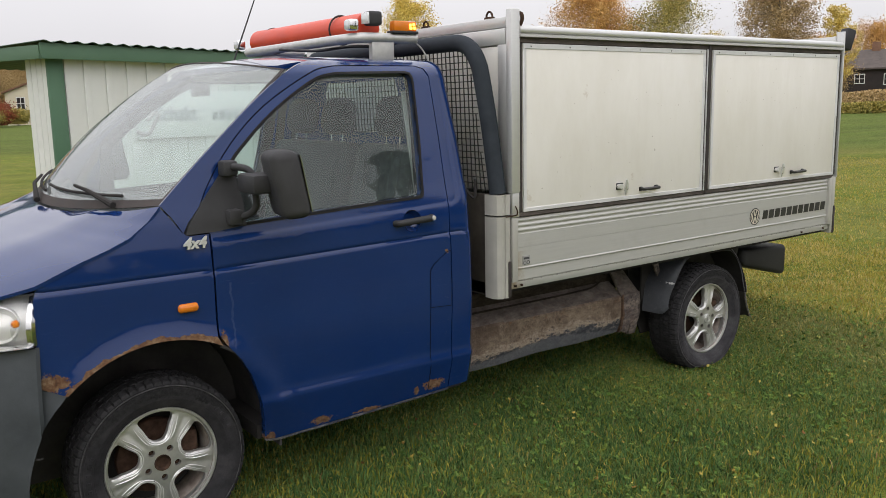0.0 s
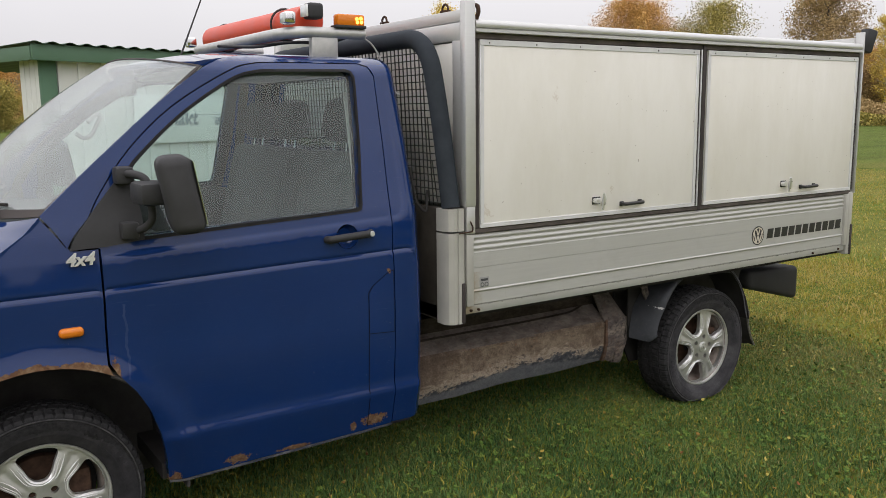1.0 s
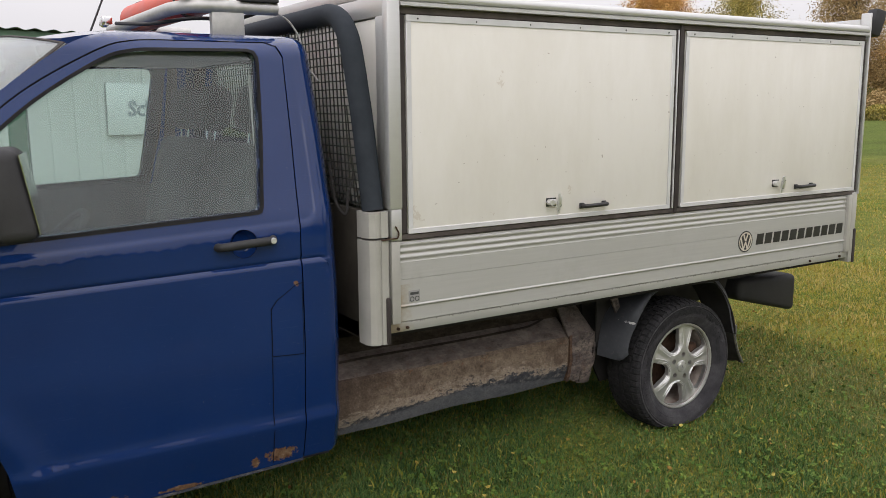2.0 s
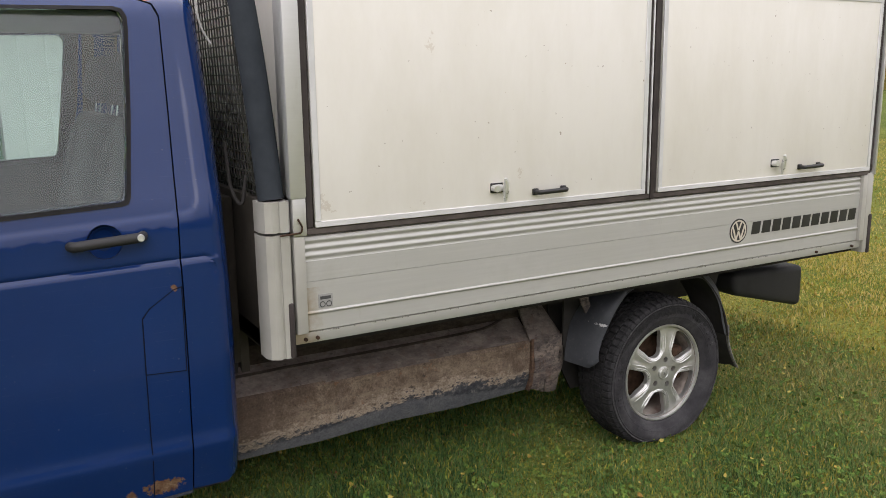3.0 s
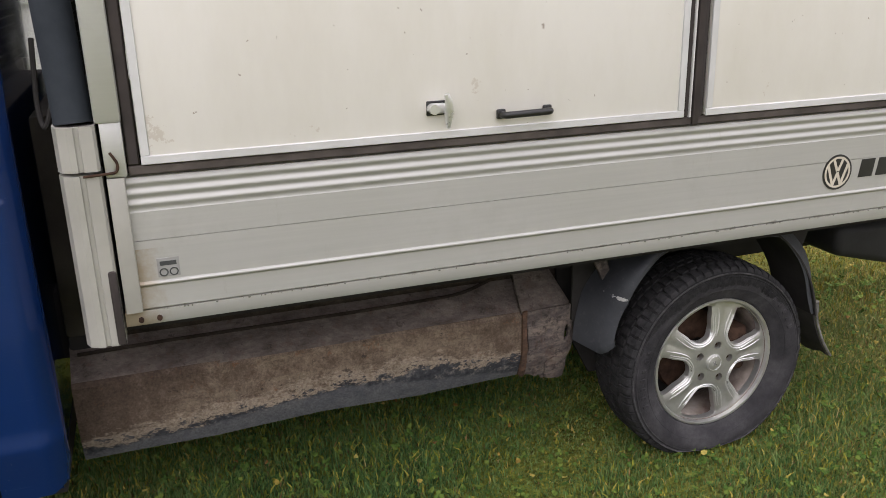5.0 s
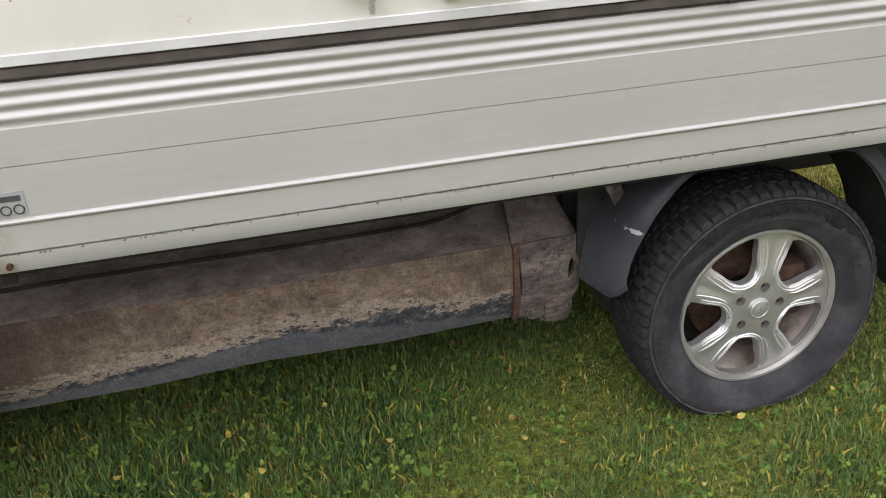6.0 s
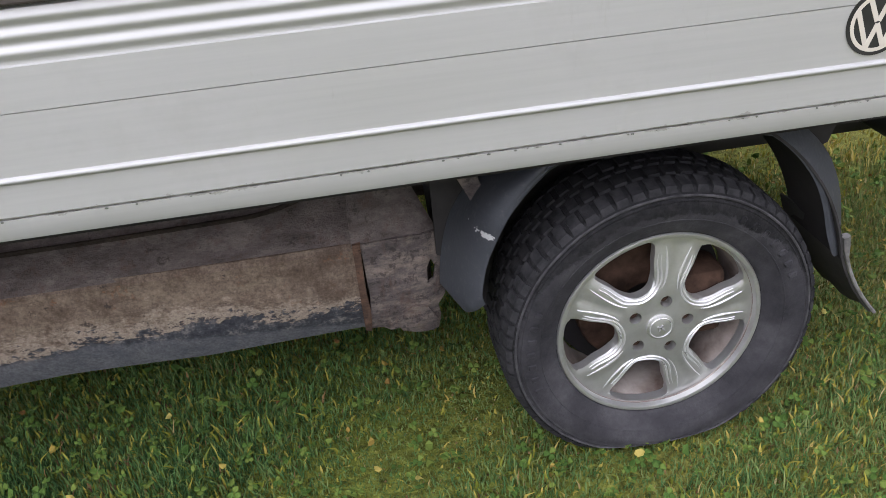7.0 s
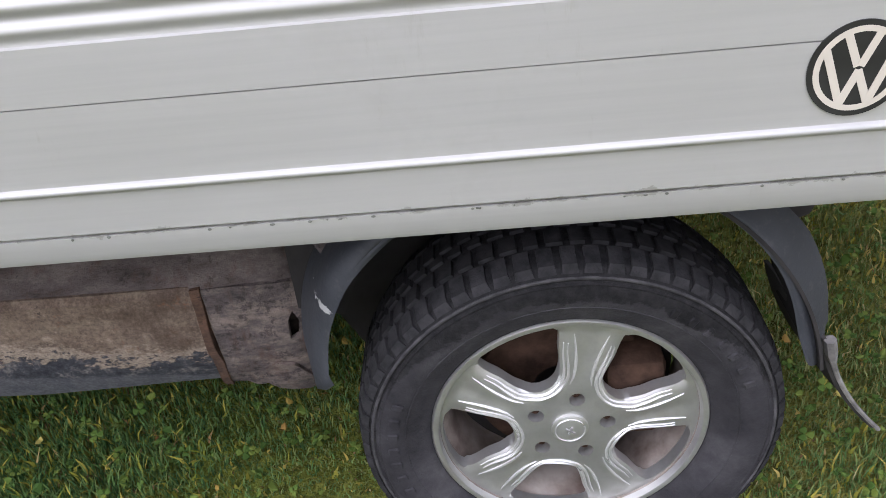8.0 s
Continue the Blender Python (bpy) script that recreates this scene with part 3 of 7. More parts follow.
def thicken(bm, d, inward):
    """Give a thin sheet a back, offset by d along the vector field inward(co)."""
    vs, fs = bm.verts[:], bm.faces[:]
    edges = [e for e in bm.edges if e.is_boundary]
    twin = {v: bm.verts.new(v.co + inward(v.co) * d) for v in vs}
    for f in fs:
        bm.faces.new([twin[v] for v in reversed(f.verts)])
    for e in edges:
        a, b = e.verts
        bm.faces.new((a, b, twin[b], twin[a]))
    return bm


def dense(pts, step):
    out = []
    for a, b in zip(pts, pts[1:] + pts[:1]):
        a, b = Vector(a), Vector(b)
        n = max(1, int((b - a).length / step))
        out += [a.lerp(b, i / n) for i in range(n)]
    return out


def sheet(outline, holes, fn, step=0.035, rows=(), d=0.012, inward=(0, 1, 0), cols=()):
    """A pressed panel: an (x, z) outline with holes, laid on the surface y = fn(x, z), d thick."""
    loops = [dense([tuple(p) for p in loop], step) for loop in (outline, *holes)]
    co, faces = [], []
    for loop in loops:
        faces.append(list(range(len(co), len(co) + len(loop))))
        co += [Vector(p) for p in loop]
    P = np.array([(p.x, p.y) for p in co])
    A = np.concatenate([P[f] for f in faces])
    B = np.concatenate([np.roll(P[f], -1, 0) for f in faces])

    def inside(q):
        up = (A[:, 1] > q[1]) != (B[:, 1] > q[1])
        with np.errstate(divide="ignore", invalid="ignore"):
            xc = A[:, 0] + (q[1] - A[:, 1]) * (B[:, 0] - A[:, 0]) / (B[:, 1] - A[:, 1])
        return np.count_nonzero(up & (q[0] < xc)) % 2 == 1

    def clear(q, gap):
        t = np.clip(((q - A) * (B - A)).sum(1) / np.maximum(((B - A) ** 2).sum(1), 1e-12), 0, 1)
        return (((A + (B - A) * t[:, None] - q) ** 2).sum(1) > gap * gap).all()

    xs, zs = [p[0] for p in outline], [p[1] for p in outline]
    x = min(xs) + step * 0.37
    i = 0
    last, chain = [None] * len(rows), []
    while x < max(xs):
        lines = [row(x) for row in rows]
        z = min(zs) + step * (0.3 + 0.5 * (i % 2))
        while z < max(zs):
            q = np.array((x, z))
            if all(abs(z - r) > 0.015 for r in lines) and all(abs(x - c) > 0.007 for c in cols) and inside(q) and clear(q, step * 0.4):
                co.append(Vector(q))
            z += step
        for k, r in enumerate(lines):
            q = np.array((x, r))
            if inside(q) and clear(q, 0.004):
                co.append(Vector(q))
                if last[k] is not None:
                    chain.append((last[k], len(co) - 1))
                last[k] = len(co) - 1
            else:
                last[k] = None
        x += step
        i += 1
    for c in cols:
        at = min(zs) + 0.01
        while at < max(zs):
            q = np.array((c, at))
            if all(abs(at - row(c)) > 0.004 for row in rows) and inside(q) and clear(q, 0.004):
                co.append(Vector(q))
            at += 0.02
    edges = [(f[k - 1], f[k]) for f in faces for k in range(len(f))] + chain
    vs, _, tris, _, _, _ = delaunay_2d_cdt(co, edges, [], 0, 1e-6)
    tris = [t for t in tris if inside(np.array([sum(vs[k].x for k in t) / 3, sum(vs[k].y for k in t) / 3]))]
    bm = bmesh.new()
    made = [bm.verts.new((v.x, fn(v.x, v.y), v.y)) for v in vs]
    for t in tris:
        if len(set(t)) > 2:
            bm.faces.new([made[k] for k in t])
    for v in [v for v in bm.verts if not v.link_faces]:
        bm.verts.remove(v)
    if d:
        iv = Vector(inward)
        thicken(bm, d, lambda c: iv)
    return bm


def mirrored(bm):
    """The same mesh on the other side of the truck's middle plane."""
    b2 = bm.copy()
    for v in b2.verts:
        v.co.y = -v.co.y
    return b2


def letters(text, size, depth, m, shear=0.0, bold=0.0):
    """Writing as a mesh, lying in x and z, placed by m."""
    cu = bpy.data.curves.new("writing", "FONT")
    cu.body, cu.size, cu.extrude, cu.shear, cu.offset, cu.resolution_u = text, size, depth, shear, bold, 3
    ob = new("writing", cu)
    me = bpy.data.meshes.new_from_object(ob)
    bpy.data.objects.remove(ob)
    bpy.data.curves.remove(cu)
    me.transform(m @ Matrix.Rotation(radians(90), 4, "X"))
    return me


# ---- the truck ----
truck = thing("pickup_truck", "rusty dark blue single-cab pickup truck with a white box body", "truck", (1.9, 0, 0))

# side shape: how far out the skin lies at each height
_pz = [0.20, 0.30, 0.37, 0.46, 0.490, 0.528, 0.57, 0.77, 1.00, 1.16, 1.24, 1.31, 1.50, 1.80, 1.83, 1.85, 1.87]
_py = [0.870, 0.902, 0.918, 0.940, 0.9465, 0.9375, 0.940, 0.952, 0.946, 0.928, 0.914, 0.892, 0.842, 0.752, 0.722, 0.685, 0.625]
_fz = np.linspace(0.2, 1.9, 681)
_fy = np.interp(_fz, _pz, _py)
_fy = np.convolve(np.pad(_fy, 3, mode="edge"), np.hanning(9)[1:-1] / np.hanning(9).sum(), "valid")
HUB_Z = 0.316
WHEEL_X = (0.0, 3.383)
ARCH = (0.0, 0.34)


def belt_z(x):
    """Height of the crease under the windows."""
    return 1.172 + 0.043 * (x - 0.22)


def groove_z(x):
    return 1.055 + max(0.0, x - 0.215) * 0.022


def skin(x, z):
    """The left side's y at x, z."""
    y = float(np.interp(z, _fz, _fy))
    g = z - groove_z(x)
    if -0.42 < x < 1.462:
        k = g if x < 1.412 else max(abs(math.hypot(x - 1.412, z - groove_z(x) + 0.03) - 0.03), max(0.0, -0.03 - g))
        y -= 0.0055 * math.exp(-(k / 0.006) ** 2)
        if x > 1.412 and g < -0.03:
            y -= 0.0042 * math.exp(-((x - 1.442) / 0.009) ** 2) * max(0.0, min(1.0, (z - 0.98) / 0.06))
        if g < 0:
            y += 0.003 * math.exp(-(g / 0.05) ** 2) * min(1.0, -g / 0.011)
    r = math.hypot(x - ARCH[0], z - ARCH[1])
    y += 0.022 * math.exp(-((r - 0.47) / 0.05) ** 2) * (1 if z > 0.5 else max(0, (z - 0.3) / 0.2))
    if x > 1.44:
        y -= 0.05 * ((x - 1.44) / 0.055) ** 2
    if x < -0.30:
        y -= 0.10 * ((-0.30 - x) / 0.2) ** 2 * 0.35
    # a crease under the windows; behind the door it turns up in a rounded corner
    if x > 0.22:
        zb = belt_z(x)
        dx, dz = x - 1.368, zb + 0.034 - z
        out = (math.hypot(dx, dz) if dx > 0 and dz > 0 else max(dx, dz)) - 0.034
        if out > 0:
            k = min(1.0, out / 0.020)
            fade = math.exp(-((zb - z) / 0.07) ** 2) if z < zb else 1 - min(1.0, max(0.0, (z - 1.50) / 0.25))
            y += 0.0066 * k * k * (3 - 2 * k) * fade
    return -y


GROOVES = [lambda x, d=d: groove_z(x) + d for d in (-0.02, -0.011, -0.006, 0.0, 0.006, 0.011, 0.02)] + [lambda x, c=c: c for c in (0.470, 0.484, 0.493, 0.502, 0.511, 0.520, 0.535)] + [lambda x, d=d: belt_z(x) + d for d in (0.004, -0.002, -0.007, -0.012, -0.022)]


def on_arch(r, a0, a1, n=14):
    return [(ARCH[0] + r * math.cos(radians(a0 + (a1 - a0) * i / n)), ARCH[1] + r * math.sin(radians(a0 + (a1 - a0) * i / n))) for i in range(n + 1)]


def curve(pts, n=4):
    """A smooth line through the points."""
    q = [Vector(p) for p in pts]
    q = [q[0] * 2 - q[1]] + q + [q[-1] * 2 - q[-2]]
    out = []
    for a, b, c, d in zip(q, q[1:], q[2:], q[3:]):
        for i in range(n):
            t = i / n
            v = 0.5 * (2 * b + (c - a) * t + (2 * a - 5 * b + 4 * c - d) * t * t + (3 * b - a - 3 * c + d) * t ** 3)
            out.append((v.x, v.y))
    return out + [tuple(pts[-1])]


SAIL = [(0.130, 1.196), (0.245, 1.199), (0.372, 1.212), (0.372, 1.30), (0.350, 1.455), (0.300, 1.412), (0.21, 1.31), (0.150, 1.235)]
PANE = [(0.372, 1.222), (1.19, 1.257), (1.207, 1.261), (1.216, 1.277), (1.245, 1.50), (1.270, 1.745), (1.271, 1.773), (1.262, 1.792), (1.242, 1.7985)] + curve([(0.95, 1.793), (0.86, 1.787), (0.76, 1.754), (0.557, 1.628), (0.398, 1.492), (0.356, 1.445)])
DOOR_TOP = [(1.371, 1.78), (1.357, 1.818), (1.32, 1.831)] + curve([(0.95, 1.829), (0.86, 1.822), (0.755, 1.790), (0.53, 1.662), (0.36, 1.515), (0.25, 1.375), (0.200, 1.29)]) + [(0.215, 1.20)]
FENDER = curve([(-0.402, 1.046), (-0.390, 1.070), (-0.345, 1.104), (-0.251, 1.136), (-0.134, 1.176), (-0.06, 1.210), (0.0, 1.252), (0.050, 1.304)]) + [ (0.090, 1.25), (0.118, 1.208), (0.140, 1.192), (0.219, 1.192), (0.219, 1.05), (0.214, 0.80), (0.226, 0.770)] + on_arch(0.482, 61, 134) + [(-0.41, 0.722), (-0.412, 0.88), (-0.408, 1.03)]
DOOR = [(0.226, 1.192), (0.226, 1.05), (0.222, 0.805), (0.242, 0.768), (0.300, 0.695), (0.345, 0.615), (0.378, 0.52), (0.397, 0.42), (0.405, 0.322), (0.46, 0.312), (1.20, 0.332), (1.335, 0.338), (1.338, 0.53), (1.343, 1.08), (1.347, 1.20), (1.356, 1.42)] + DOOR_TOP
CABSIDE = curve([(0.053, 1.311), (0.20, 1.442), (0.35, 1.568), (0.50, 1.690), (0.62, 1.776), (0.70, 1.822), (0.80, 1.852), (0.95, 1.862)]) + [(1.44, 1.862), (1.482, 1.845), (1.490, 1.75), (1.493, 1.20), (1.497, 0.74), (1.495, 0.42), (1.485, 0.36), (1.45, 0.342), (1.3395, 0.341), (1.3425, 0.53), (1.3475, 1.08), (1.3515, 1.20), (1.3605, 1.42)] + [(x + (0.0045 if x > 1.3 else -0.0025), z + 0.004) for x, z in DOOR_TOP[:-1]] + [(0.146, 1.24), (0.124, 1.203), (0.094, 1.256)]


def both(name, bm, material, parent, label="", sharp=38):
    """A part and its mirror image on the other side."""
    other = mirrored(bm)
    a = part(name, bm, material, parent, label, sharp=sharp)
    b = part(name, other, material, parent, label, sharp=sharp)
    return a, b


CUP = [(1.143 + 0.049 * math.cos(2 * math.pi * i / 28), 1.152 + 0.049 * math.sin(2 * math.pi * i / 28)) for i in range(28)]
fenders = both("front_fender", sheet(FENDER, [], skin, 0.03, GROOVES), BLUE, truck, "blue front fender with a rusty wheel-arch edge")
both("cab_side", sheet(CABSIDE, [], skin, 0.014, GROOVES, cols=(1.366, 1.374, 1.382, 1.390, 1.396, 1.402, 1.407, 1.412, 1.417, 1.430, 1.442, 1.450, 1.458, 1.466, 1.474, 1.481, 1.487)), BLUE, truck)
doors = both("door", sheet(DOOR, [PANE, CUP], skin, 0.026, GROOVES, d=0.03), BLUE, truck, "blue cab door with rust blisters along its lower edge")
for door, s in zip(doors, (1, -1)):
    fl = (lambda b: b) if s == 1 else mirrored
    # the pane, its rubber frame, the black mirror triangle and the inner trim
    big = [(0.358, 1.209), (1.203, 1.2465), (1.219, 1.252), (1.227, 1.270), (1.256, 1.50), (1.281, 1.748), (1.282, 1.780), (1.271, 1.802), (1.247, 1.809)] + curve([(0.95, 1.804), (0.86, 1.798), (0.754, 1.764), (0.551, 1.637), (0.388, 1.499), (0.344, 1.450)])
    part("window_pane", fl(sheet([(x * 0.999, z) for x, z in big], [], lambda x, z: skin(x, z) + 0.014, 0.06, d=0.004)), WIN, door, "clear side window glass").visible_shadow = False
    part("window_seal", fl(sheet(big, [PANE], lambda x, z: skin(x, z) - 0.004, 0.02, d=0.02)), SEAL, door, "black rubber window seal", sharp=60)
    part("mirror_plate", fl(sheet(SAIL, [], lambda x, z: skin(x, z) - 0.007, 0.03, d=0.03)), PLASTIC, door, "black plastic mirror triangle")
    card = [(0.30, 0.86), (0.52, 0.40), (1.30, 0.40), (1.31, 1.21), (1.21, 1.235), (0.30, 1.20)]
    part("door_card", fl(sheet(card, [], lambda x, z: -0.86 + (0.02 if z < 1.2 else 0.0), 0.08, d=0.03)), TRIM, door, "dark grey inner door trim")
    part("inner_frame", fl(sheet([(0.30, 1.20), (1.26, 1.225), (1.31, 1.50), (1.33, 1.82), (0.84, 1.83), (0.52, 1.66), (0.30, 1.46)], [[(x, z + 0.002) for x, z in PANE]], lambda x, z: skin(x, z) + 0.035, 0.05, d=0.02)), SEAL, door, "dark inner window frame")
    # handle in its round cup
    cup = bmesh.new()
    lathe(cup, [(0.0, 0.030), (0.030, 0.028), (0.043, 0.016), (0.0485, 0.002), (0.0485, 0.012), (0.044, 0.022), (0.03, 0.034), (0.0, 0.036)], 28)
    for v in cup.verts:
        v.co += Vector((1.143, -0.928, 1.152))
    part("handle_cup", fl(cup), BLUE, door)
    h = bmesh.new()
    tube(h, arc_path([(1.052, -0.926, 1.148), (1.058, -0.957, 1.150), (1.14, -0.964, 1.156), (1.238, -0.958, 1.160), (1.247, -0.926, 1.160)], 0.02), 0.0145, 10)
    handle = part("door_handle", fl(h), PLASTIC, door, "black plastic door handle")
    lk = bmesh.new()
    lathe(lk, [(0.0, -0.004), (0.009, -0.004), (0.011, 0.0), (0.011, 0.012)], 16)
    part("door_lock", lk, RIDGE, handle, "round metal lock", at=(1.234, -0.971 * s, 1.160))

# fuel flap on the left side
FLAP = [(1.221, 0.752), (1.334, 0.745), (1.338, 0.998), (1.315, 0.992), (1.245, 0.945), (1.224, 0.918)]
part("fuel_flap", sheet(FLAP, [], lambda x, z: skin(x, z) - 0.003, 0.03, d=0.004), BLUE, truck, "blue fuel filler flap in the door's rear edge")
part("flap_gap", sheet([(x + (x - 1.28) * 0.058, z + (z - 0.87) * 0.027) for x, z in FLAP], [], lambda x, z: skin(x, z) - 0.001, 0.03, d=0.003), SEAM, truck, "dark gap round the fuel flap")

part("door_seam", sheet([(1.2182, 0.746), (1.221, 0.746), (1.221, 0.346), (1.2182, 0.346)], [], lambda x, z: skin(x, z) - 0.0012, 0.03, d=0.003), SEAM, truck, "dark seam below the fuel flap")

both("door_jamb", sheet([(1.315, 0.35), (1.372, 0.35), (1.380, 1.2), (1.395, 1.79), (1.345, 1.79), (1.325, 1.2)], [], lambda x, z: skin(x, z) + 0.034, 0.05, d=0.006), DARK, truck, "dark door jamb behind the gap")

ridge = [Vector(p) for p in DOOR_TOP]
side = []
for i, p in enumerate(ridge):
    run = (ridge[min(i + 1, len(ridge) - 1)] - ridge[max(i - 1, 0)]).normalized()
    side.append((p, Vector((run.y, -run.x))))
rim_loop = [tuple(p + n * 0.022) for p, n in side] + [tuple(p - n * 0.022) for p, n in reversed(side)]
both("door_frame", sheet(rim_loop, [], lambda x, z: skin(x, z) + 0.034, 0.03, d=0.006), DARK, truck, "dark door frame behind the gap")

LIPMAT = crusted("worn_sill_edge", (0.020, 0.028, 0.055), (0.070, 0.075, 0.090), (0.20, 0.19, 0.18), 0.60)
both("sill_lip", sheet([(0.408, 0.312), (0.46, 0.302), (1.20, 0.322), (1.336, 0.328), (1.336, 0.3355), (1.20, 0.3295), (0.46, 0.3095), (0.410, 0.320)], [], lambda x, z: skin(x, z) - 0.004, 0.02, d=0.022), LIPMAT, truck, "worn, dirty lip under the door")
arch_edge = [(x, skin(x, z) + 0.012, z) for x, z in on_arch(0.478, 0, 62, 18)]
both("arch_lip", tube(bmesh.new(), arch_edge, 0.0075, 8), LINER, truck, "dusty lip of the front wheel arch")

# badge, side marker
part("badge", letters("4x4", 0.058, 0.004, Matrix.Translation((0.112, -0.938, 1.147)), 0.25, 0.002), SILVER, fenders[0], "chrome four-wheel-drive badge")
ind = abox(0.071, 0.149, -0.968, -0.94, 0.912, 0.946, 0.014, 3)
both("side_marker", ind, AMBER, truck, "amber side indicator lens")

# roof
def roof_z(x, y):
    q = 1 - (y / 0.66) ** 2
    return 1.858 + 0.042 * q - (0.055 * ((0.95 - x) / 0.4) ** 2 if x < 0.95 else 0.0) - (0.03 * ((x - 1.40) / 0.09) ** 2 if x > 1.40 else 0)


def roof_pt(u, v):
    y = -0.655 + 1.31 * v
    x0 = 0.53 + 0.135 * (y / 0.655) ** 2
    x = x0 + (1.488 - x0) * u
    return Vector((x, y, roof_z(x, y)))


rf = grid(bmesh.new(), roof_pt, 26, 28)
thicken(rf, 0.02, lambda c: Vector((0, 0, -1)))
part("roof", rf, BLUE, truck, "blue cab roof")
part("headlining", abox(0.75, 1.46, -0.62, 0.62, 1.80, 1.83, 0.02), PALE, truck, "pale cloth headlining")

# windscreen
def screen_pt(u, v, off=0.0):
    w = 2 * v - 1
    a = Vector((-0.165 + 0.222 * w * w, 0.884 * w, 1.262 + 0.046 * w * w))
    b = Vector((0.525 + 0.140 * w * w, 0.728 * w, 1.868 - 0.056 * w * w))
    p = a.lerp(b, u)
    p.y += 0.012 * w * 4 * u * (1 - u)
    return p + Vector((-0.035, 0, 0.035)) * (4 * u * (1 - u)) * (1 - w ** 4) + Vector((-0.7, 0, 0.7)) * off


ws = grid(bmesh.new(), lambda u, v: screen_pt(u, v), 40, 64)
screen = part("windscreen", thicken(ws, 0.005, lambda c: Vector((0.7, 0, -0.7))), SCREEN, truck, "curved windscreen with a pale film for wet dust and sky haze")
screen.visible_shadow = False
fr = bmesh.new()
for a0, a1, b0, b1 in ((0.0, 0.045, 0, 1), (0.991, 1.0, 0, 1), (0.045, 0.991, 0.0, 0.010), (0.045, 0.991, 0.990, 1.0)):
    grid(fr, lambda u, v: screen_pt(a0 + (a1 - a0) * u, b0 + (b1 - b0) * v, 0.003), 6, 24)
part("windscreen_border", thicken(fr, 0.004, lambda c: Vector((0.7, 0, -0.7))), RUBBER, screen, "black border of the windscreen")

# hood
HX = [-0.84, -0.70, -0.55, -0.40, -0.251, -0.15, -0.071, 0.0, 0.050]
HY = [0.60, 0.76, 0.88, 0.936, 0.936, 0.930, 0.922, 0.910, 0.900]
HZ = [0.985, 1.010, 1.042, 1.080, 1.141, 1.175, 1.208, 1.257, 1.309]
CX = [-0.93, -0.82, -0.69, -0.57, -0.45, -0.37, -0.30, -0.235, -0.175]
CZ = [0.99, 1.055, 1.105, 1.145, 1.180, 1.200, 1.220, 1.240, 1.256]


def hood_pt(u, v):
    s = u * (len(HX) - 1)
    k = np.arange(len(HX))
    w = 2 * v - 1
    ex, ey, ez = np.interp(s, k, HX), np.interp(s, k, HY), np.interp(s, k, HZ)
    cx, cz = np.interp(s, k, CX), np.interp(s, k, CZ)
    aw = abs(w)
    y = ey * math.copysign(math.sin(aw * math.pi / 2) ** 0.9, w) if aw else 0.0
    q = abs(y / ey)
    bulge = 0.016 * math.exp(-((q - 0.62) / 0.12) ** 2) * min(1, u * 3)
    return Vector((cx + (ex - cx) * q ** 2, y, ez + (cz - ez) * (1 - q ** 3.2) + bulge * 0.6))


hd = grid(bmesh.new(), hood_pt, 32, 40)
hd.verts.ensure_lookup_table()
part("hood", thicken(hd, 0.012, lambda c: Vector((0.2, 0, -1))), BLUE, truck, "blue engine hood, wet and dull")
# cowl, wipers
cw = grid(bmesh.new(), lambda u, v: Vector((-0.21 + 0.24 * (2 * v - 1) ** 2 + 0.12 * u, 0.885 * (2 * v - 1), 1.232 + 0.05 * (2 * v - 1) ** 2 + 0.02 * u)), 4, 24)
part("cowl", thicken(cw, 0.02, lambda c: Vector((0, 0, -1))), PLASTIC, truck, "black plastic cowl under the windscreen")
for y0, y1 in ((-0.66, 0.05), (0.06, 0.72)):
    wp = bmesh.new()
    p0 = screen_pt(0.00, (y0 / 0.872 + 1) / 2, 0.02)
    p1 = screen_pt(0.10, (((y0 + y1) / 2) / 0.872 + 1) / 2, 0.028)
    tube(wp, [p0, p0.lerp(p1, 0.5) + Vector((-0.02, 0, 0.02)), p1], [0.013, 0.008, 0.006], 8)
    tube(wp, [screen_pt(0.06 + 0.035 * k / 6, ((y0 + (y1 - y0) * k / 6) / 0.872 + 1) / 2, 0.012) for k in range(7)], 0.0065, 6)
    part("wiper", wp, DARK, truck, "black windscreen wiper")

# front end: bumper, grille, headlamps along one plan curve
PLAN = [(-0.412, -0.940), (-0.50, -0.925), (-0.60, -0.885), (-0.70, -0.815), (-0.78, -0.71), (-0.84, -0.56), (-0.875, -0.36), (-0.89, -0.12)]


def along(plan, t):
    s = t * (len(plan) - 1)
    k = np.arange(len(plan))
    return float(np.interp(s, k, [p[0] for p in plan])), float(np.interp(s, k, [p[1] for p in plan]))


def front_wall(t0, t1, z0, z1, out=0.0, nu=24, nv=6, lean=0.0, d=0.02):
    def fn(u, v):
        x, y = along(PLAN, t0 + (t1 - t0) * u)
        z = z0 + (z1 - z0) * v
        o = out + 0.03 * math.sin(math.pi * v) + lean * (z - 0.9)
        L = math.hypot(x, y)
        return Vector((x + o * x / L * 1.2, y + o * y / L, z))
    b = grid(bmesh.new(), fn, nu, nv)
    return thicken(b, d, lambda c: Vector((0.7, -0.5 * math.copysign(1, c.y), 0)))


fb = front_wall(0.0, 1.0, 0.26, 0.872, 0.012, nv=14)
for v in fb.verts:
    edge = -math.sqrt(max(0.0, 0.486 ** 2 - (v.co.z - ARCH[1]) ** 2)) if v.co.z < 0.70 else 0.0
    v.co.x = min(v.co.x, edge)
both("front_bumper", fb, BUMPER, truck, "scuffed grey plastic front bumper")
cb = bmesh.new()
box(cb, -0.925, -0.88, -0.14, 0.14, 0.27, 0.87, 0.02)
part("bumper_middle", cb, BUMPER, truck)
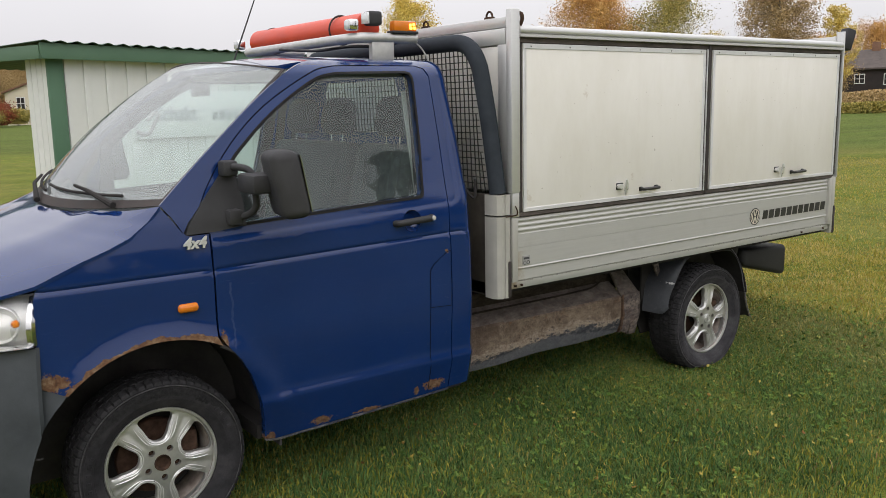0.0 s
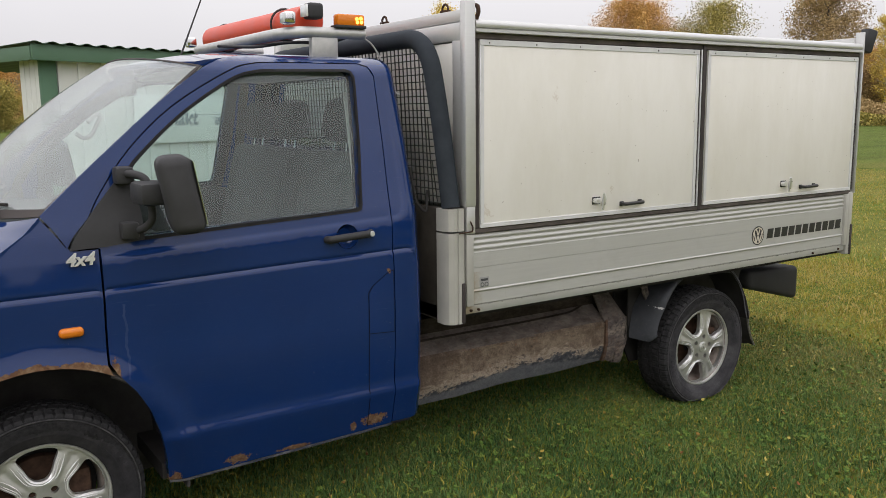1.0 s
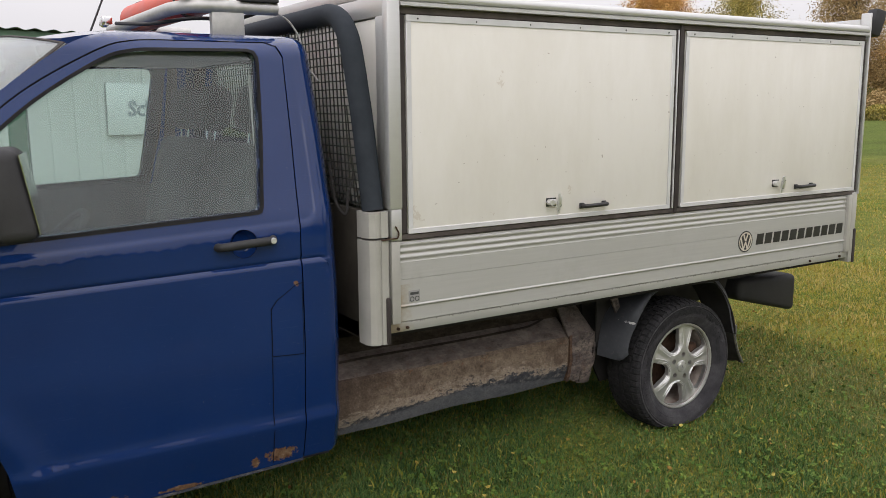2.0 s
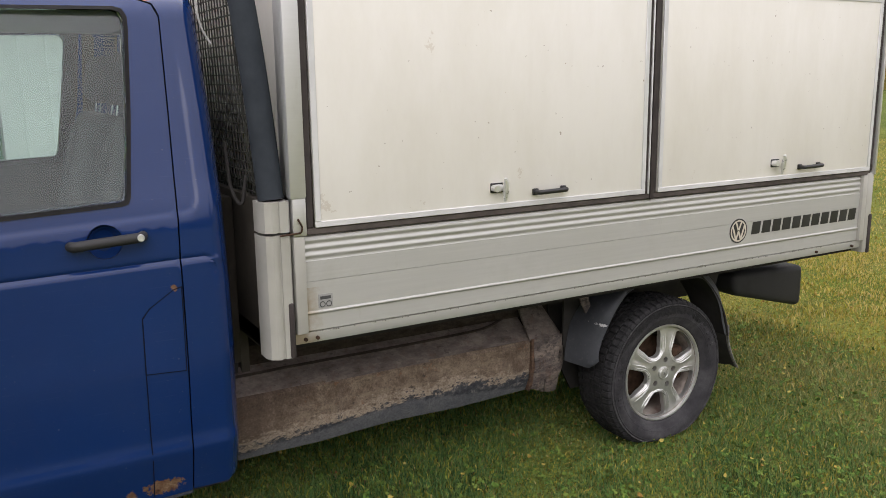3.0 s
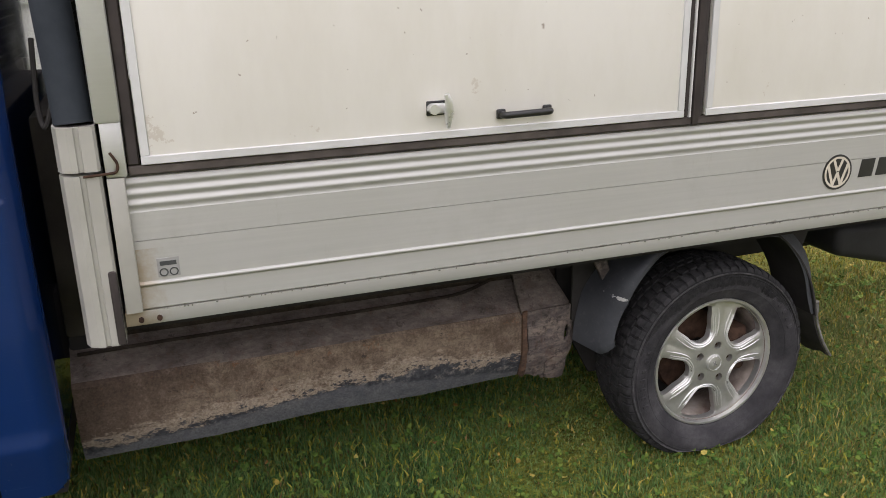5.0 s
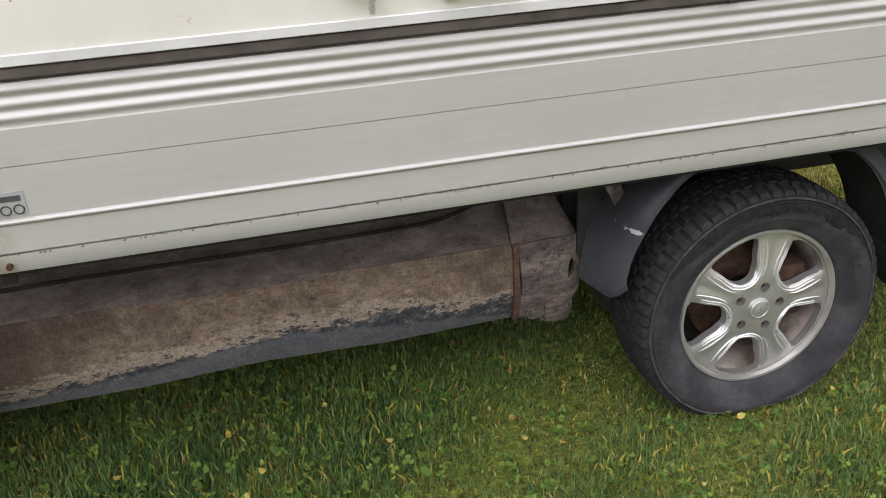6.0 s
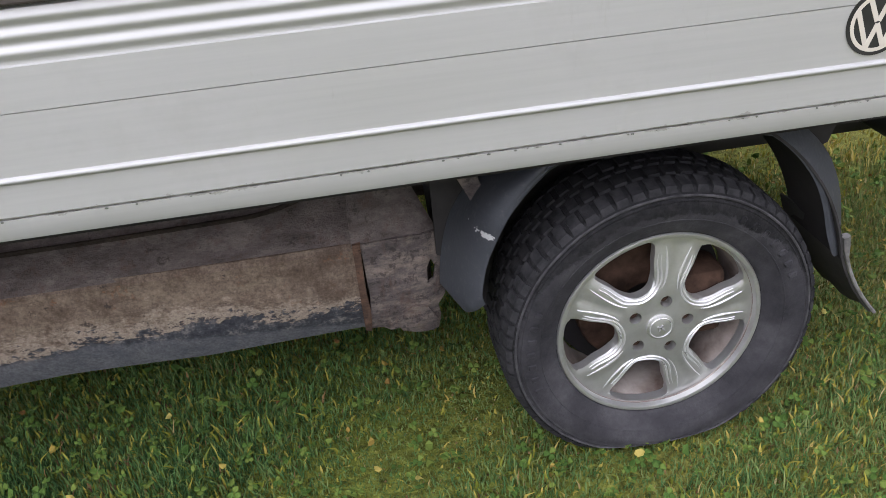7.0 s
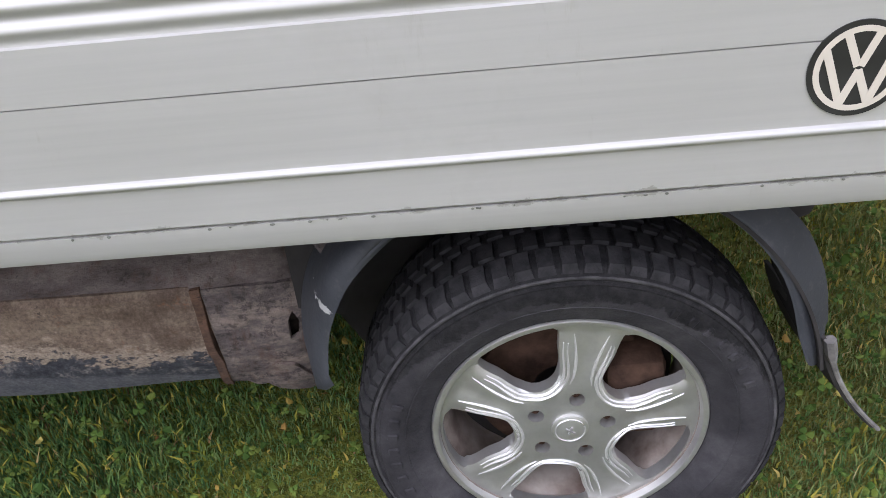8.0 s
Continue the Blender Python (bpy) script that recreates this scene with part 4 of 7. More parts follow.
both("bumper_seam", front_wall(0.015, 1.0, 0.486, 0.491, 0.036, nv=1, d=0.012), DARK, truck, "dark seam across the bumper")
# bumper wing behind the lamp, ending in the wheel arch
wing = [(-0.418, 0.868), (-0.418, 0.722), (-0.338, 0.690)] + on_arch(0.482, 136, 176, 8) + [(-0.50, 0.36), (-0.52, 0.60), (-0.50, 0.868)]
both("bumper_wing", sheet(wing, [], lambda x, z: skin(x, z) + 0.004, 0.03, d=0.015), BUMPER, truck, "scuffed grey end of the front bumper")
part("grille", abox(-0.90, -0.84, -0.46, 0.46, 0.885, 0.985, 0.015), PLASTIC, truck, "black front grille")
for s in (1, -1):
    fl = (lambda b: b) if s == 1 else mirrored
    lens = part("headlamp", fl(front_wall(0.015, 0.62, 0.878, 1.044, 0.004, lean=-0.35, d=0.004)), LAMPGLASS, truck, "clear headlamp with a chrome reflector and amber bulb")
    part("lamp_housing", fl(front_wall(0.02, 0.62, 0.880, 1.042, -0.035, lean=-0.35)), SILVER, lens, "silver lamp housing")
    part("lamp_bezel", fl(front_wall(0.015, 0.62, 0.876, 0.890, 0.004, lean=-0.35)), CHROME, lens, "chrome lower bezel")
    bz = front_wall(0.008, 0.035, 0.880, 1.042, 0.002, nu=3, lean=-0.35)
    part("lamp_bezel", fl(bz), CHROME, lens, "chrome edge of the lamp")
    for cx_, cy_, rr in ((-0.515, -0.925, 0.062), (-0.645, -0.862, 0.056)):
        rf_ = lathe(bmesh.new(), [(rr * 0.25, 0.035), (rr * 0.6, 0.026), (rr * 0.9, 0.006), (rr, -0.004), (rr * 1.06, -0.002), (rr * 1.06, 0.02)], 32)
        bmesh.ops.transform(rf_, matrix=Matrix.Translation((cx_, cy_ + 0.022, 0.958)) @ Matrix.Rotation(radians(-14), 4, "Z"), verts=rf_.verts[:])
        part("reflector", fl(rf_), SILVER, lens, "round chrome reflector")
    bl = bmesh.new()
    lathe(bl, [(0.0, -0.014), (0.009, -0.012), (0.014, 0.0)], 16)
    part("bulb", bl, AMBER, lens, at=(-0.468, -0.931 * s, 0.962))

# wheel-arch liners, underside, back wall
ln = lathe(bmesh.new(), [(0.475, -0.90), (0.475, -0.45)], 40, radians(-8), radians(186))
for v in ln.verts:
    v.co.z += ARCH[1]
both("arch_liner", thicken(ln, 0.01, lambda c: Vector((c.x, 0, c.z - 0.34)).normalized()), LINER, truck, "black wheel-arch liner")
iw = bmesh.new()
prism(iw, [(0.47, 0.20), (0.47, 0.34)] + [(0.47 * math.cos(radians(a)), 0.34 + 0.47 * math.sin(radians(a))) for a in range(15, 180, 15)] + [(-0.47, 0.34), (-0.47, 0.20)], -0.47, -0.455)
both("arch_inner_wall", iw, LINER, truck, "black inner wall of the wheel arch")
part("cab_floor", abox(0.40, 1.47, -0.84, 0.84, 0.30, 0.36), DARK, truck, "dark underside of the cab")
part("engine_bay", abox(-0.80, 0.2, -0.45, 0.45, 0.30, 0.95), DARK, truck, "dark engine bay under the hood")
part("firewall", abox(0.10, 0.16, -0.86, 0.86, 0.84, 1.22), DARK, truck)
WALLHOLE = [(-0.40, 1.52), (0.40, 1.52), (0.40, 1.72), (0.37, 1.785), (-0.37, 1.785), (-0.40, 1.72)]
bw = sheet([(-0.87, 0.33), (0.87, 0.33), (0.90, 0.80), (0.88, 1.24), (0.72, 1.80), (0.60, 1.86), (-0.60, 1.86), (-0.72, 1.80), (-0.88, 1.24), (-0.90, 0.80)], [WALLHOLE], lambda x, z: 0.0, 0.08, d=0.03)
bmesh.ops.transform(bw, matrix=Matrix.Translation((1.468, 0, 0)) @ Matrix.Rotation(radians(90), 4, "Z"), verts=bw.verts[:])
backwall = part("cab_back", bw, BLUE, truck, "blue back wall of the cab")
part("rear_pane", abox(1.452, 1.456, -0.42, 0.42, 1.50, 1.80), WIN, backwall, "clear rear window glass").visible_shadow = False
part("back_trim", thicken(grid(bmesh.new(), lambda u, v: Vector((1.435, -0.83 + 1.66 * v, 0.36 + 0.95 * u)), 2, 4), 0.01, lambda c: Vector((-1, 0, 0))), TRIM, truck, "dark trim on the cab's back wall")

# cab inside: dashboard, wheel, seats
db = grid(bmesh.new(), lambda u, v: Vector(((0.02, 0.30, 0.50, 0.53, 0.46, 0.40)[int(round(u * 5))], -0.85 + 1.7 * v, (1.235, 1.22, 1.19, 1.12, 0.95, 0.70)[int(round(u * 5))])), 5, 12)
part("dashboard", thicken(db, 0.02, lambda c: Vector((-0.3, 0, -1))), TRIM, truck, "dark grey dashboard")
sw = bmesh.new()
tube(sw, [(0.19 * math.cos(a), 0.19 * math.sin(a), 0) for a in [2 * math.pi * i / 32 for i in range(32)]], 0.014, 8, True)
for a in (200, 340, 90):
    tube(sw, [(0, 0, -0.03), (0.19 * math.cos(radians(a)), 0.19 * math.sin(radians(a)), 0)], 0.014, 8)
box(sw, -0.07, 0.07, -0.06, 0.06, -0.05, -0.01, 0.02)
bmesh.ops.transform(sw, matrix=pose(0.60, -0.44, 1.10, 0, -48, 0), verts=sw.verts[:])
part("steering_wheel", sw, PLASTIC, truck, "black steering wheel")


def seat(y0, y1, heads):
    w = y1 - y0
    b = bmesh.new()
    box(b, 0.78, 1.26, y0, y1, 0.72, 0.90, 0.05, 3)
    base = part("seat", b, SEAT, truck, "dark grey cloth cab seat")
    bb = bmesh.new()
    box(bb, -0.075, 0.075, -w / 2, w / 2, 0.0, 0.62, 0.05, 3)
    for k in (-0.5, 0.5):
        box(bb, -0.095, 0.0, k * w - math.copysign(0.10, k) - 0.045, k * w - math.copysign(0.10, k) + 0.045, 0.04, 0.56, 0.04, 2)
    bmesh.ops.transform(bb, matrix=pose(1.22, (y0 + y1) / 2, 0.86, 0, 14, 0), verts=bb.verts[:])
    part("backrest", bb, SEAT, base)
    for hy in heads:
        hb = bmesh.new()
        box(hb, -0.055, 0.055, -0.135, 0.135, 0.66, 0.86, 0.054, 5)
        for v in hb.verts:
            v.co.y *= 1 - 0.35 * max(0.0, (v.co.z - 0.78) / 0.08) ** 2 - 0.12 * max(0.0, (0.72 - v.co.z) / 0.06)
        bmesh.ops.transform(hb, matrix=pose(1.22, hy, 0.86, 0, 12, 0), verts=hb.verts[:])
        part("headrest", hb, HEADCLOTH, base, "dark rounded headrest")
        for dy in (-0.06, 0.06):
            p = bmesh.new()
            tube(p, [(1.355, hy + dy, 1.44), (1.37, hy + dy, 1.54)], 0.0042, 8)
            part("headrest_post", p, CHROME, base, "chrome headrest post")


seat(-0.72, -0.20, (-0.46,))
seat(-0.12, 0.74, (0.10, 0.52))
part("pillar_trim", thicken(grid(bmesh.new(), lambda u, v: Vector((1.250 + 0.022 * u + 0.060 * v, -0.805 + 0.125 * u, 1.24 + 0.48 * u)), 8, 1), 0.006, lambda c: Vector((0, 1, 0))), PALE, truck, "pale inner trim of the door pillar")
part("grab_handle", tube(bmesh.new(), arc_path([(0.53, 0.70, 1.60), (0.575, 0.72, 1.640), (0.600, 0.72, 1.632), (0.545, 0.715, 1.530), (0.500, 0.70, 1.522), (0.470, 0.69, 1.545)], 0.022), 0.0115, 8), PALE, truck, "pale grab handle on the inner door pillar")
part("rear_view_mirror", abox(0.56, 0.585, -0.10, 0.10, 1.715, 1.775, 0.012), PLASTIC, truck, "black inside mirror")

# outside mirrors
def outer_mirror(s):
    hb = bmesh.new()
    box(hb, -0.055, 0.055, -0.105, 0.105, -0.125, 0.125, 0.035, 4)
    for v in hb.verts:
        v.co.y *= 1 - 0.10 * (v.co.z + 0.125) / 0.25
        v.co.x -= 0.10 * v.co.z
    bmesh.ops.transform(hb, matrix=pose(0.435, -1.150 * s, 1.382, 0, -4, -12 * s), verts=hb.verts[:])
    box(hb, 0.318, 0.44, min(-0.975 * s, -1.13 * s), max(-0.975 * s, -1.13 * s), 1.345, 1.418, 0.016, 2)
    mir = part("outside_mirror", hb, PLASTIC, truck, "large black plastic outside mirror on a bent arm")
    a = bmesh.new()
    tube(a, arc_path([(0.322, -0.890 * s, 1.436), (0.332, -0.948 * s, 1.440), (0.372, -1.000 * s, 1.430), (0.384, -1.010 * s, 1.285), (0.356, -0.968 * s, 1.250), (0.322, -0.890 * s, 1.248)], 0.035), 0.0135, 10)
    part("mirror_arm", a, PLASTIC, mir, "black bent mirror arm")
    for z0, out in ((1.432, 0.930), (1.247, 0.955)):
        part("arm_foot", abox(0.292, 0.352, min(-0.86 * s, -out * s), max(-0.86 * s, -out * s), z0 - 0.030, z0 + 0.030, 0.012), PLASTIC, mir)
    g = abox(0.0555, 0.0575, -0.085, 0.085, -0.105, 0.105)
    for v in g.verts:
        v.co.x -= 0.10 * v.co.z
    bmesh.ops.transform(g, matrix=pose(0.435, -1.150 * s, 1.382, 0, -4, -12 * s), verts=g.verts[:])
    part("mirror_glass", g, CHROME, mir, "mirror glass")


outer_mirror(1)
outer_mirror(-1)


# ---- wheels ----
def spoke_outline():
    """A window between two spokes: radius and angle from its middle."""
    loop = [(0.088, 0), (0.0895, 7), (0.096, 13.5), (0.108, 17.5), (0.125, 19), (0.150, 19.5), (0.174, 20.8), (0.190, 20.5), (0.1985, 17), (0.2012, 8), (0.2012, 0)]
    return loop + [(r, -a) for r, a in loop[-2:0:-1]]


def rim_y(x, z, turn):
    """How far the wheel's face lies behind its foremost point."""
    r = math.hypot(x, z)
    y = 0.010 * ((r - 0.04) / 0.15) ** 2 if r > 0.04 else 0.0
    a = math.degrees(math.atan2(z, x)) - turn
    k = ((a + 36) % 72) - 36
    if 0.08 < r < 0.192:
        y += 0.007 * min(1.25, max(0.0, (abs(k) - 9.0) / 8.0)) ** 2 * min(1.0, (r - 0.08) / 0.03)
        y += 0.003 * math.exp(-(k / 4.0) ** 2) * min(1.0, (r - 0.08) / 0.03)
    return y


def ridge_paths():
    """Thin raised lines round the inner end of a window, and one along the spoke; x out along the window's middle."""
    side = [(0.173, 20.8), (0.162, 20.2), (0.150, 19.5), (0.135, 19.2), (0.122, 18.8), (0.108, 17.5), (0.097, 13.5), (0.0905, 7.5), (0.088, 0)]
    pts = curve([(r * math.cos(radians(a)), r * math.sin(radians(a))) for r, a in side + [(r, -a) for r, a in side[-2::-1]]], 3)
    out = []
    for off, cut in ((0.0060, 0), (0.0125, 0)):
        line = []
        for i in range(1, len(pts) - 1):
            d = Vector(pts[i + 1]) - Vector(pts[i - 1])
            nrm = Vector((d.y, -d.x)).normalized()
            p = Vector(pts[i])
            if (p + nrm - Vector((0.145, 0))).length < (p - nrm - Vector((0.145, 0))).length:
                nrm = -nrm
            q = p + nrm * off
            line.append((q.x, q.y))
        out.append(line)
    for s in (1, -1):
        out.append([(r * math.cos(radians(s * (36 - k))), r * math.sin(radians(s * (36 - k)))) for r, k in ((0.092, 10.5), (0.105, 7.6), (0.120, 6.6), (0.140, 6.6), (0.160, 7.2), (0.184, 8.2))])
    return out


def wheel_at(x, s, turn, cap):
    """A 16-inch alloy wheel. s: 1 for the left side."""
    def fl(b):
        return b if s == 1 else mirrored(b)
    at = (x, -0.022 * s, HUB_Z)
    holes = []
    for i in range(5):
        c = turn + 36 + 72 * i
        win = [(r * math.cos(radians(c + a)), r * math.sin(radians(c + a))) for r, a in spoke_outline()]
        holes.append(curve(win + win[:1], 3)[:-1])
    for i in range(5):
        b = radians(turn + 72 * i)
        holes.append([(0.060 * math.cos(b) + 0.0128 * math.cos(2 * math.pi * k / 14), 0.060 * math.sin(b) + 0.0128 * math.sin(2 * math.pi * k / 14)) for k in range(14)])
    if not cap:
        holes.append([(0.029 * math.cos(2 * math.pi * k / 24), 0.029 * math.sin(2 * math.pi * k / 24)) for k in range(24)])
    disc = [(0.2085 * math.cos(2 * math.pi * i / 72), 0.2085 * math.sin(2 * math.pi * i / 72)) for i in range(72)]
    rim = sheet(disc, holes, lambda px, pz: -0.838 + rim_y(px, pz, turn), 0.0075, d=0.022)
    lip = lathe(bmesh.new(), [(0.2045, -0.824), (0.2070, -0.832), (0.210, -0.836), (0.215, -0.832), (0.215, -0.82), (0.207, -0.80), (0.199, -0.785), (0.190, -0.72), (0.205, -0.665), (0.215, -0.66)], 72)
    w = part("wheel", fl(rim), ALLOY, truck, "worn five-spoke alloy wheel with a muddy tyre", at=at, sharp=50)
    part("rim_barrel", fl(lip), BARREL, w, "dusty inner barrel of the rim")
    part("rim_lip", fl(lathe(bmesh.new(), [(0.2050, -0.830), (0.2080, -0.8405), (0.2120, -0.8420), (0.2160, -0.8415), (0.2190, -0.837), (0.2190, -0.820)], 72)), ALLOY, w)
    for i in range(5):
        cb_, sb_ = math.cos(radians(turn + 36 + 72 * i)), math.sin(radians(turn + 36 + 72 * i))
        for line in ridge_paths():
            path = []
            for px, pz in line:
                wx, wz = px * cb_ - pz * sb_, px * sb_ + pz * cb_
                path.append((wx, -0.8385 + rim_y(wx, wz, turn), wz))
            n = len(path)
            part("ridge", fl(tube(bmesh.new(), path, [0.0026 * min(1.0, 0.3 + 2.5 * min(k, n - 1 - k) / n) for k in range(n)], 6)), RIDGE, w)
    # tyre: carcass and tread blocks
    ty = lathe(bmesh.new(), [(0.215, -0.820), (0.2195, -0.838), (0.229, -0.846), (0.236, -0.847), (0.250, -0.857), (0.275, -0.866), (0.300, -0.867), (0.312, -0.862), (0.316, -0.864), (0.320, -0.861), (0.329, -0.855), (0.3365, -0.843), (0.3400, -0.80), (0.3405, -0.765), (0.340, -0.70), (0.3365, -0.668), (0.318, -0.648), (0.28, -0.635), (0.22, -0.65)], 96)
    rng = random.Random(int(x * 10) + 5)
    tr, sh = bmesh.new(), bmesh.new()
    for i in range(64):
        a = 2 * math.pi * i / 64
        for y0, y1, r0, r1, k in ((-0.8605, -0.818, 0.324, 0.3445, 0.0), (-0.812, -0.772, 0.327, 0.3455, 0.5), (-0.766, -0.746, 0.327, 0.346, 0.0), (-0.740, -0.700, 0.327, 0.3455, 0.5), (-0.694, -0.648, 0.316, 0.3435, 0.0)):
            b = a + k * 2 * math.pi / 64
            wdt = 0.0134 + rng.uniform(-0.0012, 0.0012)
            m = Matrix.Rotation(-b, 4, "Y")
            vs = []
            mesh = sh if y0 < -0.86 else tr
            for rr, ins in ((r0, 0.0), (r1, 0.002)):
                for sx, sy in ((-1, 0), (1, 0), (1, 1), (-1, 1)):
                    yy = (y0 + ins) if sy == 0 else (y1 - ins)
                    rad = rr
                    if y0 < -0.86 and sy == 0 and rr > 0.33:
                        rad = 0.3365
                        yy = y0 + 0.0075
                    if y1 > -0.66 and sy == 1 and rr > 0.33:
                        rad = 0.331
                    vs.append(mesh.verts.new(m @ Vector((rad, yy, sx * (wdt - ins)))))
            for f in ((0, 3, 2, 1), (4, 5, 6, 7), (0, 1, 5, 4), (1, 2, 6, 5), (2, 3, 7, 6), (3, 0, 4, 7)):
                mesh.faces.new([vs[q] for q in f])
    # raised writing on the sidewall, as plain bars
    for c0 in (20, 160):
        for i in range(7):
            a = radians(c0 + i * 6.5)
            m = Matrix.Rotation(-a, 4, "Y")
            box(ty, 0.274, 0.293, -0.8695, -0.863, -0.0062, 0.0062, 0.002, 1, m)
    tube(ty, [(0.306 * math.cos(2 * math.pi * k / 72), -0.863, 0.306 * math.sin(2 * math.pi * k / 72)) for k in range(72)], 0.0032, 6, True)
    tube(ty, [(0.262 * math.cos(2 * math.pi * k / 72), -0.8610, 0.262 * math.sin(2 * math.pi * k / 72)) for k in range(72)], 0.0016, 6, True)
    ringb = tube(bmesh.new(), [(0.3175 * math.cos(2 * math.pi * k / 72), -0.8625, 0.3175 * math.sin(2 * math.pi * k / 72)) for k in range(72)], 0.0030, 6, True)
    for v in ty.verts[:] + tr.verts[:] + sh.verts[:] + ringb.verts[:]:
        r = math.hypot(v.co.x, v.co.z)
        k = (0.213 + (r - 0.213) * 0.925) / r
        v.co.x *= k
        v.co.z *= k
        if v.co.z < -0.28:
            v.co.z = -0.28 + (v.co.z + 0.28) * 0.55
    part("tyre", fl(ty), TYRE if x > 1 else WETTYRE, w, "muddy black rubber tyre with raised sidewall bars")
    part("sidewall_ring", fl(ringb), RINGDUST, w, "dusty raised ring round the sidewall")
    tagged(part("tread", fl(tr), TREAD, w), "worn block tread of the tyre, toned black for wet and shade", kind="stuff")
    tagged(part("shoulder_tread", fl(sh), SHOULDER, w), "dusty tread blocks on the tyre's shoulder", kind="stuff")
    # middle: cap, nuts, brake disc
    cp = lathe(bmesh.new(), [(0.0, -0.845), (0.024, -0.8445), (0.029, -0.842), (0.030, -0.835)] if cap else [(0.0, -0.826), (0.022, -0.826), (0.026, -0.838), (0.031, -0.843), (0.033, -0.836)], 32)
    cc = part("hub_cap", fl(cp), ALLOY if cap else RUSTY, w, "" if cap else "rusty open hub")
    if cap:
        part("cap_mark", fl(box(box(bmesh.new(), -0.009, 0.009, -0.8470, -0.8440, -0.0012, 0.0012, m=Matrix.Rotation(radians(35), 4, "Y")), -0.002, 0.002, -0.8470, -0.8440, -0.008, 0.008, m=Matrix.Rotation(radians(20), 4, "Y"))), STICKER, cc, "worn mark on the cap")
        part("cap_ring", fl(tube(bmesh.new(), [(0.0235 * math.cos(2 * math.pi * k / 32), -0.8445, 0.0235 * math.sin(2 * math.pi * k / 32)) for k in range(32)], 0.0012, 6, True)), RIDGE, cc)
    for i in range(5):
        b = radians(turn + 72 * i)
        nb = lathe(bmesh.new(), [(0.0, -0.826), (0.006, -0.826), (0.0075, -0.823), (0.009, -0.818), (0.0135, -0.817), (0.0135, -0.81)], 12)
        n = part("wheel_nut", fl(nb), RUSTY, w)
        n.location = (0.060 * math.cos(b), 0, 0.060 * math.sin(b))
    part("brake_disc", fl(lathe(bmesh.new(), [(0.05, -0.745), (0.145, -0.745), (0.148, -0.74), (0.148, -0.715), (0.05, -0.715)], 40)), RUSTY, w, "rusty brake disc")
    part("brake_caliper", fl(box(bmesh.new(), 0.06, 0.16, -0.80, -0.70, -0.07, 0.09, 0.02)), RUSTY, w, "rusty brake caliper")
    part("wheel_back", fl(lathe(bmesh.new(), [(0.0, -0.70), (0.19, -0.70), (0.19, -0.69), (0.0, -0.69)], 32)), DARK, w)


wheel_at(WHEEL_X[1], 1, 79, True)
wheel_at(WHEEL_X[0], 1, 58, False)
wheel_at(WHEEL_X[1], -1, 75, True)
wheel_at(WHEEL_X[0], -1, 40, True)

# ---- load bed ----
BX0, BX1, BY = 1.712, 4.492, 0.976


def board_profile():
    """Outer face of the drop side, from the top down: three ribs, a seam, a bead, a lip."""
    p = [(-BY + 0.012, 1.118)]
    for k in range(37):
        p.append((-BY + 0.004 - 0.0048 * math.sin(math.pi * k / 12) ** 2, 1.1125 - 0.072 * k / 36))
    p += [(-BY + 0.004, 1.0385), (-BY + 0.0035, 1.0365), (-BY, 1.0345), (-BY, 1.034), (-BY, 1.032), (-BY, 0.9735), (-BY, 0.9700), (-BY + 0.0035, 0.9697), (-BY + 0.0035, 0.9685), (-BY, 0.9682), (-BY, 0.9655), (-BY + 0.001, 0.876), (-BY + 0.001, 0.8730)]
    for k in range(7):
        a = math.pi * k / 6
        p.append((-BY - 0.0055 * math.sin(a), 0.8675 + 0.0048 * math.cos(a)))
    p += [(-BY + 0.001, 0.8615), (-BY + 0.001, 0.859), (-BY, 0.8120), (-BY, 0.809), (-BY + 0.004, 0.8052), (-BY + 0.005, 0.8048)]
    return p + [(-BY + 0.03, 0.8048), (-BY + 0.03, 1.118)]


